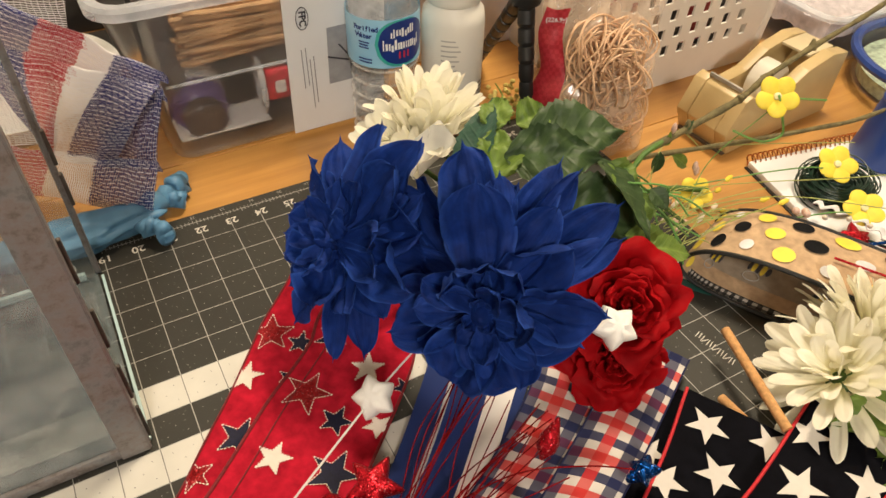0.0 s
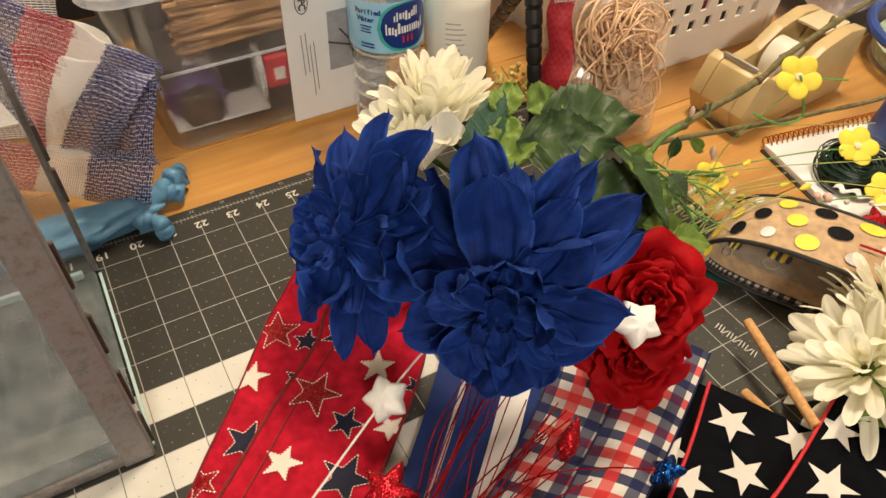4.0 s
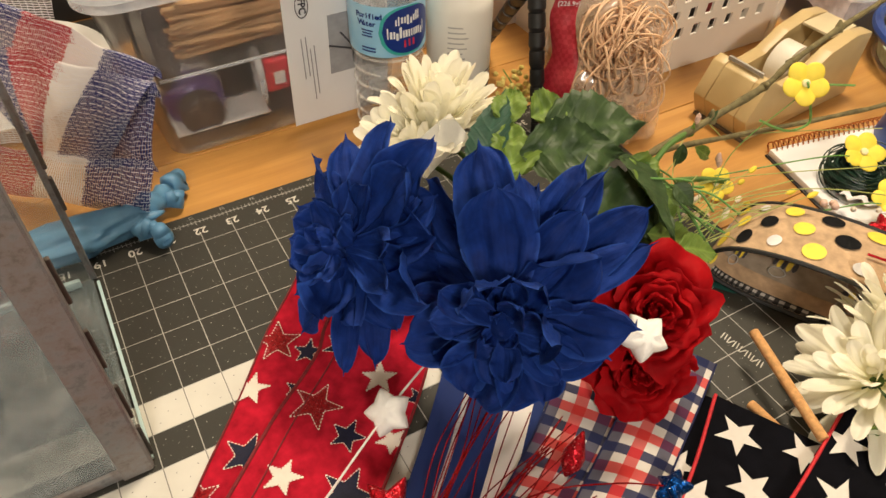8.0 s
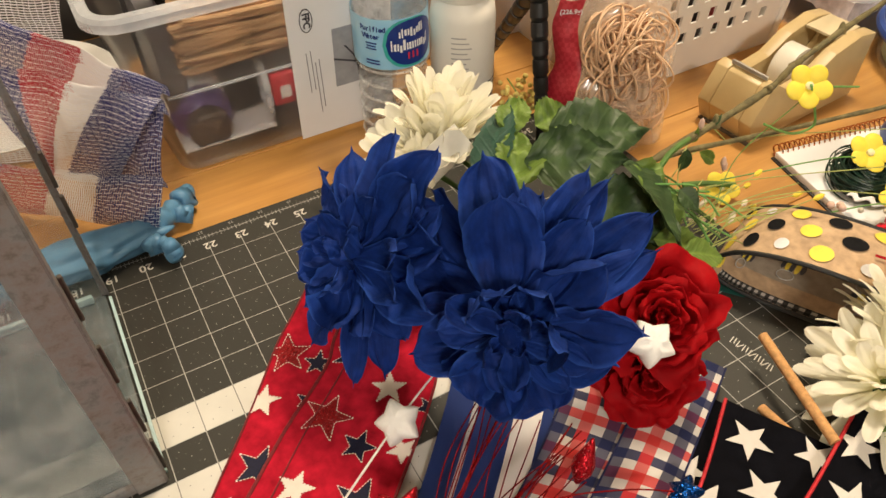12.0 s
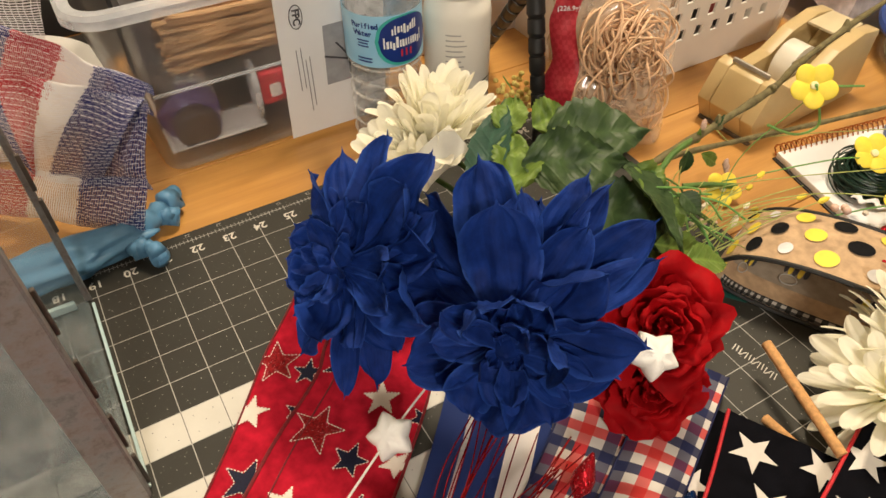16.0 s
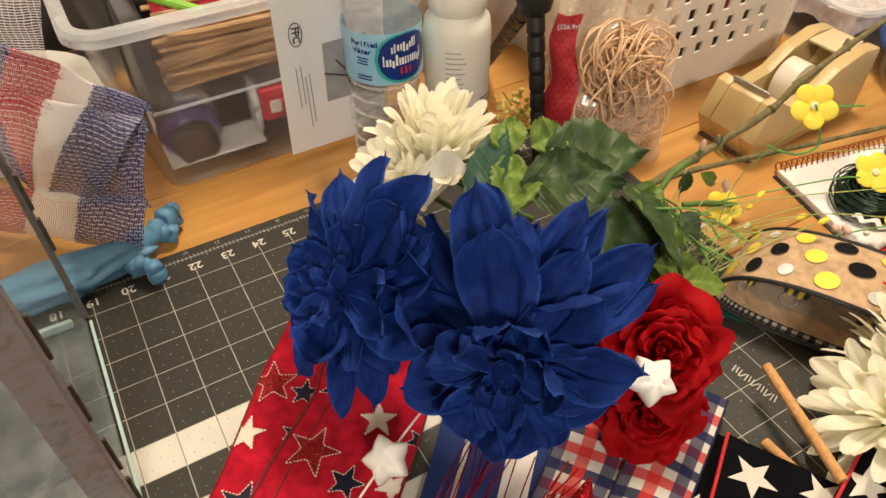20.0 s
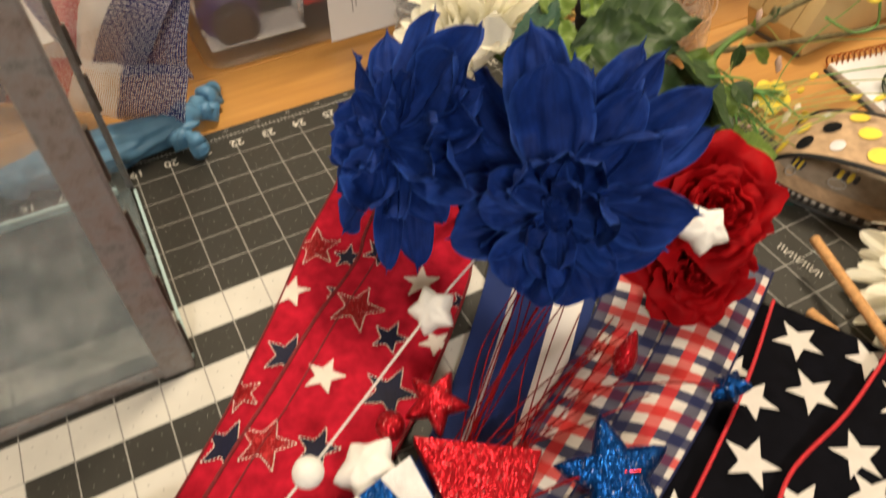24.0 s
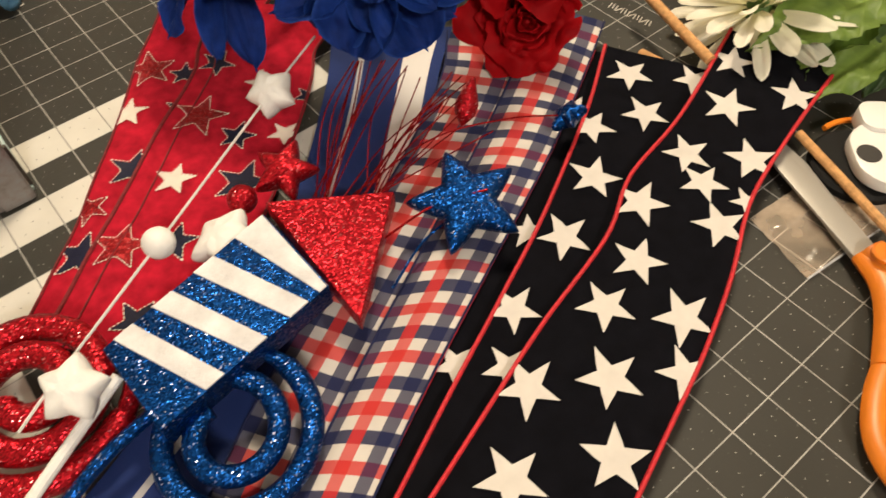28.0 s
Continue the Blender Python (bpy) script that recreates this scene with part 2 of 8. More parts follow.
def grimy_glass():
    """Old pane with a blotched grey-blue film of dirt."""
    m = Mat("grimy_glass", rough=0.06, spec=0.6)
    co = m.coord()
    m.colour(m.ramp(m.noise(30, 9, co, 0.72), [(0.34, (0.09, 0.13, 0.15)), (0.50, (0.24, 0.285, 0.305)), (0.64, (0.46, 0.49, 0.50))]))
    m.set("Alpha", m.ramp(m.noise(13, 9, co, 0.75), [(0.32, (0.14, 0.14, 0.14)), (0.52, (0.28, 0.28, 0.28)), (0.70, (0.46, 0.46, 0.46))]))
    m.bump(m.noise(60, 4, co), 0.15, 0.001)
    return m.m


PINE = wood_mat()
MAT = mat_mat()
MATLINE = plain("mat_print_grey", (0.40, 0.395, 0.365), 0.2, 40, rough=0.6)
MATWHITE = plain("mat_print_white", (0.62, 0.60, 0.54), 0.07, 30, rough=0.55)
WALL = plain("painted_wall", (0.72, 0.69, 0.63), 0.05, 3, 200, 0.1, rough=0.8)
CEIL = plain("ceiling_paint", (0.8, 0.79, 0.76), 0.04, 3, 200, 0.1, rough=0.9)
CARPET = plain("room_floor", (0.16, 0.12, 0.09), 0.3, 8, 300, 0.3, rough=0.9)
DARK = plain("dark_metal", (0.03, 0.027, 0.025), 0.3, 30, rough=0.5)
BLUE_PETAL = petal_mat("blue_silk_petal", (0.004, 0.0115, 0.078), (0.0125, 0.046, 0.265), 0.5, None, 0.0, 0.62, 0.10, (0.035, 0.105, 0.44))
RED_PETAL = petal_mat("red_silk_petal", (0.24, 0.002, 0.005), (0.48, 0.005, 0.009), 0.3, None, 0.0)
WHITE_PETAL = petal_mat("cream_silk_petal", (0.93, 0.90, 0.75), (0.97, 0.95, 0.83), 0.15, (0.92, 0.88, 0.56), 0.0, 0.6, 0.36)
LEAF_DARK = leaf_mat("dark_silk_leaf", (0.028, 0.058, 0.020), (0.072, 0.125, 0.040))
LEAF_PALE = leaf_mat("pale_silk_leaf", (0.100, 0.172, 0.028), (0.215, 0.320, 0.060))
LEAF_BACK = leaf_mat("blue_green_leaf", (0.015, 0.060, 0.040), (0.030, 0.095, 0.062))
CALYX = plain("green_calyx", (0.06, 0.12, 0.02), 0.3, 90, rough=0.6)
STEM = plain("green_plastic_stem", (0.08, 0.17, 0.03), 0.3, 90, rough=0.5)
BARK = plain("branch_bark", (0.15, 0.125, 0.055), 0.4, 160, 700, 0.8, rough=0.85)
RED_CLOTH = cloth_mat("red_star_cloth", (0.40, 0.010, 0.026), 0.30)
RED_EDGE = plain("dark_red_stitched_edge", (0.16, 0.006, 0.010), 0.3, 400, rough=0.7)
NAVY_GLIT = plain("navy_print", (0.007, 0.008, 0.028), 0.35, 900, 2600, 0.4, rough=0.6, spec=0.25)
RED_PRINT = glitter("red_glitter_print", (0.30, 0.006, 0.010), 2200, 0.30, 0.9)
WHITE_PRINT = cloth_mat("cream_print", (0.74, 0.66, 0.58), 0.06)
BLACK_CLOTH = cloth_mat("black_cotton", (0.004, 0.004, 0.006), 0.3, 0.9, 0.0)
STAR_CREAM = cloth_mat("cream_star_print", (0.66, 0.62, 0.57), 0.05)
RED_CORD = plain("red_cord", (0.55, 0.015, 0.025), 0.2, 500, 2500, 0.5, rough=0.65)
GINGHAM = gingham_mat("gingham_cotton", (0.012, 0.017, 0.070), (0.58, 0.028, 0.025), (0.66, 0.62, 0.57), 0.0068)
GINGHAM_S = gingham_mat("fine_gingham_cotton", (0.012, 0.017, 0.070), (0.58, 0.028, 0.025), (0.62, 0.58, 0.55), 0.0070)
GLIT_RED = glitter("red_glitter", (0.45, 0.010, 0.020), 1500.0, 0.45, 0.75, 0.75, 0.7)
GLIT_BLUE = glitter("blue_glitter", (0.003, 0.052, 0.23), 1500.0, 0.5, 0.75, 0.85, 0.8)
FOAM = plain("white_foam", (0.83, 0.82, 0.79), 0.04, 200, 1400, 0.5, rough=0.7)
FELT = plain("white_felt", (0.70, 0.69, 0.70), 0.20, 70, 900, 0.6, rough=0.9)
WIRE_WHITE = plain("white_wire", (0.65, 0.62, 0.60), 0.1, 90, rough=0.5)
TINSEL = plain("red_tinsel_wire", (0.36, 0.008, 0.012), 0.6, 900, rough=0.25, metal=0.7)
ZINC = Mat("stained_zinc", rough=0.5, metal=0.35)
ZINC.colour(ZINC.ramp(ZINC.noise(70, 9, None, 0.7), [(0.30, (0.13, 0.135, 0.14)), (0.45, (0.24, 0.24, 0.245)), (0.55, (0.23, 0.205, 0.20)), (0.64, (0.15, 0.13, 0.12)), (0.76, (0.38, 0.37, 0.37))]))
ZINC.bump(ZINC.noise(180, 4), 0.3, 0.0008)
ZINC = ZINC.m
GRIMY = grimy_glass()
SIDEGLASS = film_mat("lantern_side_glass", (0.36, 0.45, 0.47), 0.08, 0.03, 0.03, 20)
GLASS_EDGE = Mat("glass_cut_edge", (0.50, 0.68, 0.70), rough=0.12, spec=0.8).m
BINPLAST = film_mat("cloudy_clear_plastic", (0.80, 0.82, 0.86), 0.055, 0.14, 0.035, 9)
BOXSIDE = film_mat("hazy_box_plastic", (0.82, 0.76, 0.70), 0.080, 0.16, 0.05, 9, 0.34)
BINRIM = film_mat("frosted_rim_plastic", (0.82, 0.86, 0.92), 0.38, 0.22, 0.08, 30)
PETCLEAR = film_mat("clear_bottle_plastic", (0.84, 0.85, 0.85), 0.13, 0.02, 0.10, 60)
BAGFILM = film_mat("clear_bag_film", (0.86, 0.69, 0.52), 0.33, 0.10, 0.20, 38)
RIB_GLINT = film_mat("rib_glint", (0.90, 0.88, 0.84), 0.24, 0.05, 0.14, 60)
WATER = film_mat("water", (0.30, 0.30, 0.29), 0.34, 0.03, 0.26, 55)
HDPE = plain("white_bottle_plastic", (0.84, 0.81, 0.73), 0.04, 20, 500, 0.05, rough=0.35)
BASKETW = plain("white_basket_plastic", (0.80, 0.76, 0.69), 0.04, 20, 500, 0.05, rough=0.4)
TAN = plain("tan_plastic", (0.54, 0.40, 0.19), 0.08, 25, 500, 0.1, rough=0.4)
RUBBER = plain("rubber_band", (0.70, 0.46, 0.28), 0.12, 60, rough=0.5)
BLACKPL = plain("black_rubber", (0.012, 0.012, 0.012), 0.3, 60, 900, 0.2, rough=0.45)
YELLOW = plain("yellow_foam_flower", (0.84, 0.66, 0.06), 0.10, 90, 900, 0.2, rough=0.6)
PAPER = plain("white_paper", (0.81, 0.82, 0.83), 0.03, 20, rough=0.85)
INK = plain("printed_ink", (0.05, 0.05, 0.06), 0.1, 50, rough=0.8)
SMALLPRINT = plain("small_print", (0.26, 0.26, 0.28), 0.1, 50, rough=0.8)
COPPER = Mat("copper_spiral", (0.62, 0.25, 0.11), rough=0.25, metal=0.9).m
STEEL = Mat("scissor_steel", (0.40, 0.38, 0.34), rough=0.48, metal=0.35).m
ORANGE = plain("orange_plastic", (0.72, 0.20, 0.012), 0.08, 40, 700, 0.05, rough=0.38)
WHITEPL = plain("glossy_white_plastic", (0.80, 0.79, 0.76), 0.03, 30, rough=0.3)
GLOVE = plain("blue_nitrile", (0.10, 0.25, 0.42), 0.15, 45, 350, 0.3, rough=0.45)
BURLAP = cloth_mat("burlap_cloth", (0.50, 0.345, 0.21), 0.22, 0.9, 0.1, 0.0011)
SKEWER = plain("bamboo_skewer", (0.54, 0.34, 0.18), 0.35, 40, rough=0.6)
CRAFTSTICK = plain("tan_chenille", (0.58, 0.31, 0.12), 0.25, 300, 1200, 0.6, rough=0.85)
GREENWIRE = plain("dark_green_wire", (0.010, 0.035, 0.022), 0.3, 200, rough=0.4)
FINEGREEN = plain("green_wire", (0.14, 0.33, 0.08), 0.2, 200, rough=0.5)
PINKBEAD = plain("pink_pearl", (0.74, 0.50, 0.40), 0.1, 200, rough=0.25)
CREAMBEAD = plain("pearl_bead", (0.75, 0.66, 0.52), 0.1, 200, rough=0.3)

# ---- mesh helpers ----
ORIGIN = {}


def thing(name, at, label, category, group="", kind=""):
    ob = tagged(new(name), label, category, group, kind)
    ob.location = at
    ORIGIN[ob.name] = Vector(at)
    return ob


def mesh_of(bm, name, mat, smooth=True, off=None):
    if off is not None:
        bmesh.ops.translate(bm, verts=bm.verts, vec=off)
    me = bpy.data.meshes.new(name)
    bm.to_mesh(me)
    bm.free()
    if mat:
        me.materials.append(mat)
    if smooth:
        me.shade_smooth()
    return me


def part(name, bm, mat, parent, label="", smooth=True, sharp=35):
    o = ORIGIN[parent.name]
    me = mesh_of(bm, name, mat, smooth, -o)
    if smooth and sharp:
        me.set_sharp_from_angle(angle=radians(sharp))
    ob = new(name, me)
    ob.parent = parent
    ORIGIN[ob.name] = o
    if label:
        tagged(ob, label)
    return ob


def piece(name, me, parent, m, label=""):
    """One more object on a shared mesh, at the world pose m."""
    o = ORIGIN[parent.name]
    ob = new(name, me)
    ob.parent = parent
    ob.matrix_basis = Matrix.Translation(-o) @ m
    ORIGIN[ob.name] = o
    if label:
        tagged(ob, label)
    return ob


def box(size, at=(0, 0, 0), bevel=0.0, m=None, seg=2):
    bm = bmesh.new()
    bmesh.ops.create_cube(bm, size=1)
    bmesh.ops.scale(bm, verts=bm.verts, vec=size)
    if bevel:
        bmesh.ops.bevel(bm, geom=bm.edges[:], offset=bevel, segments=seg, affect="EDGES", profile=0.5)
    bmesh.ops.translate(bm, verts=bm.verts, vec=at)
    if m:
        bmesh.ops.transform(bm, matrix=m, verts=bm.verts)
    return bm


def merge(*bms):
    out = bms[0]
    for b in bms[1:]:
        me = bpy.data.meshes.new("tmp")
        b.to_mesh(me)
        out.from_mesh(me)
        bpy.data.meshes.remove(me)
        b.free()
    return out


def lathe(profile, at=(0, 0, 0), n=36, m=None):
    bm = bmesh.new()
    rings = []
    for r, z in profile:
        rings.append([bm.verts.new((r * math.cos(a), r * math.sin(a), z)) for a in (2 * math.pi * i / n for i in range(n))])
    for a, b in zip(rings, rings[1:]):
        for i in range(n):
            bm.faces.new((a[i], a[(i + 1) % n], b[(i + 1) % n], b[i]))
    bm.faces.new(rings[0][::-1])
    bm.faces.new(rings[-1])
    if m:
        bmesh.ops.transform(bm, matrix=m, verts=bm.verts)
    bmesh.ops.translate(bm, verts=bm.verts, vec=at)
    return bm


def spline(pts, n):
    """Points on a smooth curve through pts."""
    p = [Vector(q) for q in pts]
    p = [2 * p[0] - p[1]] + p + [2 * p[-1] - p[-2]]
    k, out = len(p) - 3, []
    for i in range(n + 1):
        x = i / n * k
        j = min(int(x), k - 1)
        t = x - j
        a, b, c, d = p[j:j + 4]
        out.append(0.5 * (2 * b + (c - a) * t + (2 * a - 5 * b + 4 * c - d) * t * t + (3 * b - a - 3 * c + d) * t ** 3))
    return out


def tube(pts, r, n=8, closed=False, steps=0):
    """A round rod along pts; r is a radius or a function of 0 to 1."""
    p = spline(pts, steps) if steps else [Vector(q) for q in pts]
    rad = r if callable(r) else (lambda s: r)
    bm = bmesh.new()
    rings = []
    N = len(p)
    ref = Vector((0, 0, 1))
    for i, q in enumerate(p):
        d = (p[(i + 1) % N] - p[i - 1]) if closed else (p[min(i + 1, N - 1)] - p[max(i - 1, 0)])
        d.normalize()
        side = d.cross(ref)
        if side.length < 0.2:
            side = d.cross(Vector((1, 0, 0)))
        side.normalize()
        if i and side.dot(last) < 0 and not closed:
            side = (last - d * last.dot(d)).normalized()
        last = side
        up = side.cross(d)
        k = rad(i / max(1, N - 1))
        rings.append([bm.verts.new(q + k * (side * math.cos(a) + up * math.sin(a))) for a in (2 * math.pi * j / n for j in range(n))])
    pairs = list(zip(rings, rings[1:])) + ([(rings[-1], rings[0])] if closed else [])
    for a, b in pairs:
        for j in range(n):
            bm.faces.new((a[j], a[(j + 1) % n], b[(j + 1) % n], b[j]))
    if not closed:
        bm.faces.new(rings[0][::-1])
        bm.faces.new(rings[-1])
    return bm


def sheet(fn, nu, nv, uvf=None, thick=0.0):
    """A surface fn(u, v), u and v from 0 to 1, with uv by uvf; thick gives it a back."""
    bm = bmesh.new()
    uvl = bm.loops.layers.uv.new("UVMap")
    g = [[bm.verts.new(fn(i / nu, j / nv)) for j in range(nv + 1)] for i in range(nu + 1)]
    for i in range(nu):
        for j in range(nv):
            idx = ((i, j), (i + 1, j), (i + 1, j + 1), (i, j + 1))
            f = bm.faces.new([g[a][b] for a, b in idx])
            for lp, (a, b) in zip(f.loops, idx):
                lp[uvl].uv = uvf(a / nu, b / nv) if uvf else (a / nu, b / nv)
    if thick:
        bmesh.ops.recalc_face_normals(bm, faces=bm.faces)
        bmesh.ops.solidify(bm, geom=bm.faces[:], thickness=thick)
    return bm


def prism(outline, z0, z1, m=None, bevel=0.0):
    """A flat outline given thickness."""
    bm = bmesh.new()
    f = bm.faces.new([bm.verts.new((x, y, z0)) for x, y in outline])
    r = bmesh.ops.extrude_face_region(bm, geom=[f])
    bmesh.ops.translate(bm, verts=[v for v in r["geom"] if isinstance(v, bmesh.types.BMVert)], vec=(0, 0, z1 - z0))
    bmesh.ops.recalc_face_normals(bm, faces=bm.faces)
    if bevel:
        bmesh.ops.bevel(bm, geom=bm.edges[:], offset=bevel, segments=2, affect="EDGES", profile=0.5)
    if m:
        bmesh.ops.transform(bm, matrix=m, verts=bm.verts)
    return bm


def star_outline(r, inner=0.42, turn=0.0, n=5):
    return [((r if i % 2 == 0 else r * inner) * math.cos(turn + math.pi * i / n), (r if i % 2 == 0 else r * inner) * math.sin(turn + math.pi * i / n)) for i in range(2 * n)]


def puffy_star(r, thick, inner=0.52, soft=7):
    """A padded five-pointed star, thick in the middle, rounded at the tips."""
    bm = bmesh.new()
    N = 90
    rings = []
    for k, z in ((1.0, 0.0), (0.97, 0.35), (0.85, 0.68), (0.62, 0.9), (0.3, 1.0)):
        ring = []
        for i in range(N):
            a = 2 * math.pi * i / N
            ph = abs(((a * 5 / (2 * math.pi)) % 1) * 2 - 1)
            q = (1 - ph) * math.pi / 5
            c5, s5 = math.cos(math.pi / 5), math.sin(math.pi / 5)
            rr = r * inner * s5 / ((1 - inner * c5) * math.sin(q) + inner * s5 * math.cos(q))
            rr = 1 / ((1 / rr) ** soft + (1 / (0.93 * r)) ** soft) ** (1 / soft)
            rr *= k
            ring.append((rr * math.cos(a), rr * math.sin(a), z * thick * (0.75 + 0.25 * (1 - ph))))
        rings.append(ring)
    up = [[bm.verts.new(p) for p in ring] for ring in rings]
    dn = [up[0]] + [[bm.verts.new((x, y, -z)) for x, y, z in ring] for ring in rings[1:]]
    for s, flip in ((up, False), (dn, True)):
        for a, b in zip(s, s[1:]):
            for i in range(N):
                q = (a[i], a[(i + 1) % N], b[(i + 1) % N], b[i])
                bm.faces.new(q[::-1] if flip else q)
        bm.faces.new(s[-1][::-1] if flip else s[-1])
    return bm


def axes(at, z, x=(1, 0, 0), roll=0):
    """A pose at a place, its z along z and its x near x."""
    z = Vector(z).normalized()
    y = z.cross(Vector(x)).normalized()
    x = y.cross(z)
    m = Matrix((x, y, z)).transposed().to_4x4()
    return Matrix.Translation(at) @ m @ pose(0, 0, 0, 0, 0, roll)

# ---- room and table ----
IN = 0.0254
TABLE = -0.0025


def struct(name, bm, mat, label, category):
    me = mesh_of(bm, name, mat, False)
    return tagged(new(name, me), label, category, "", "structure")


struct("floor", box((3.2, 4.5, 0.05), (0.2, -1.35, -0.785)), CARPET, "dark brown floor of the craft room", "floor")
struct("ceiling", box((3.2, 4.5, 0.05), (0.2, -1.35, 1.625)), CEIL, "plain white ceiling of the craft room", "ceiling")
struct("wall_north", box((3.2, 0.06, 2.4), (0.2, 0.62, 0.42)), WALL, "plain light wall behind the work table", "wall")
struct("wall_south", box((3.2, 0.06, 2.4), (0.2, -3.6, 0.42)), WALL, "plain light wall of the craft room", "wall")
struct("wall_west", box((0.06, 4.16, 2.4), (-1.4, -1.49, 0.42)), WALL, "plain light wall of the craft room", "wall")
struct("wall_east", box((0.06, 4.16, 2.4), (1.8, -1.49, 0.42)), WALL, "plain light wall of the craft room", "wall")

table = thing("work_table", (0.1, -0.2, -0.76), "honey-coloured pine work table under the cutting mat", "table")
for i in range(9):
    y0 = -0.80 + i * 0.148
    part("plank", box((1.9, 0.1472, 0.028), (0.12, y0 + 0.074, TABLE - 0.014), 0.0006, seg=1), PINE, table)
for lx, ly in ((-0.75, -0.72), (0.98, -0.72), (-0.75, 0.45), (0.98, 0.45)):
    part("leg", box((0.06, 0.06, 0.73), (lx, ly, -0.395), 0.004), PINE, table)

for nm, x, y in (("ceiling_light", 0.56, 0.14), ("ceiling_light", -0.55, -1.80)):
    cl = thing(nm, (x, y, 1.6), "round flush ceiling light with a warm glow", "lamp", "ceiling lights")
    part("frame", lathe([(0.02, 1.6), (0.19, 1.6), (0.19, 1.57), (0.17, 1.56)], (x, y, 0), 32), WHITEPL, cl)
    glow = Mat("lamp_diffuser", (0.9, 0.85, 0.75), rough=0.6)
    glow.b.inputs["Emission Color"].default_value = (1, 0.80, 0.58, 1)
    glow.b.inputs["Emission Strength"].default_value = 6.0
    part("diffuser", lathe([(0.165, 1.57), (0.15, 1.545), (0.08, 1.53), (0.01, 1.528)], (x, y, 0), 32), glow.m, cl)

# ---- cutting mat ----
COLS, ROWS_IN = 36, 24


def mx(c):
    return (c - 25) * IN


mat_ob = thing("cutting_mat", (mx(18), -12 * IN, TABLE), "dark grey self-healing cutting mat with a white inch grid", "cutting mat")
W2, H2 = COLS * IN / 2 + 0.012, ROWS_IN * IN / 2 + 0.010
part("sheet", box((2 * W2, 2 * H2, 0.0022), (mx(18), -12 * IN, -0.0012), 0.0006, seg=1), MAT, mat_ob)


def quads(rects, z):
    bm = bmesh.new()
    for x0, y0, x1, y1 in rects:
        bm.faces.new([bm.verts.new(p) for p in ((x0, y0, z), (x1, y0, z), (x1, y1, z), (x0, y1, z))])
    return bm


LW = 0.00031
lines = [(mx(c) - LW, -23 * IN, mx(c) + LW, -0.5 * IN) for c in range(1, 36)] + [(mx(1), -r * IN - LW, mx(35), -r * IN + LW) for r in range(1, 24)]
for q in lines:
    part("grid_line", quads([q], 0.00016), MATLINE, mat_ob)
ticks = [(mx(c / 8) - 0.00022, -(0.003 if c % 4 else 0.0045), mx(c / 8) + 0.00022, 0.0012) for c in range(8, 281)]
ticks += [(mx(1), -0.0014, mx(35), -0.0008)]
tagged(part("ruler_print", quads(ticks, 0.0001), MATLINE, mat_ob), "fine ruler ticks along the edge", kind="stuff")
dots = []
for c in range(12, 35):
    for r in range(1, 23):
        for a in range(1, 4):
            for b in range(1, 4):
                if (a + b) % 2 == 0:
                    x, y = mx(c + a / 4), -(r + b / 4) * IN
                    dots.append((x - 0.00026, y - 0.00026, x + 0.00026, y + 0.00026))
tagged(part("grid_dots", quads(dots, 0.00018), MATLINE, mat_ob), "tiny quarter-inch dots", kind="stuff")
bands = [(mx(13), -7 * IN, mx(27), -6 * IN), (mx(13), -9 * IN, mx(26), -8 * IN), (mx(13), -18 * IN, mx(15), -9 * IN), (mx(16), -11 * IN, mx(26), -10 * IN), (mx(16), -18 * IN, mx(17), -11 * IN)]
for b in bands:
    part("white_band", quads([b], 0.00012), MATWHITE, mat_ob, "white printed band")
dark_lines = []
for x0, y0, x1, y1 in bands:
    c = math.ceil(x0 / IN + 25.01)
    while mx(c) < x1 - 0.002:
        dark_lines.append((mx(c) - LW, y0, mx(c) + LW, y1))
        c += 1
MATDARK = plain("mat_print_dark", (0.20, 0.19, 0.17), 0.2, 40, rough=0.6)
for q in dark_lines:
    part("band_line", quads([q], 0.00024), MATDARK, mat_ob)
bd = [(d[0], d[1], d[2], d[3]) for d in dots if any(x0 < d[0] < x1 and y0 < d[1] < y1 for x0, y0, x1, y1 in bands)]
tagged(part("band_dots", quads(bd, 0.00026), INK, mat_ob), "tiny dark dots on the white bands", kind="stuff")


def words(name, text, size, m, mat, parent, label="", bold=0.0, align="CENTER"):
    cu = bpy.data.curves.new(name, "FONT")
    cu.body, cu.size, cu.align_x, cu.align_y, cu.offset = text, size, align, "CENTER", bold
    cu.resolution_u = 3
    cu.materials.append(mat)
    tmp = bpy.data.objects.new("tmp_text", cu)
    scene.collection.objects.link(tmp)
    me = bpy.data.meshes.new_from_object(tmp.evaluated_get(bpy.context.evaluated_depsgraph_get()))
    bpy.data.objects.remove(tmp)
    bpy.data.curves.remove(cu)
    return piece(name, me, parent, m, label)


for c in range(10, 36):
    words("numeral", str(c), 0.0105, pose(mx(c) + 0.001, -0.0125, 0.0003, 0, 0, 180), MATWHITE, mat_ob, "upside-down ruler numeral", 0.0002)
    words("small_numeral", str(c), 0.0042, pose(mx(c) - 0.002, 0.0052, 0.0003, 0, 0, 180), MATLINE, mat_ob)
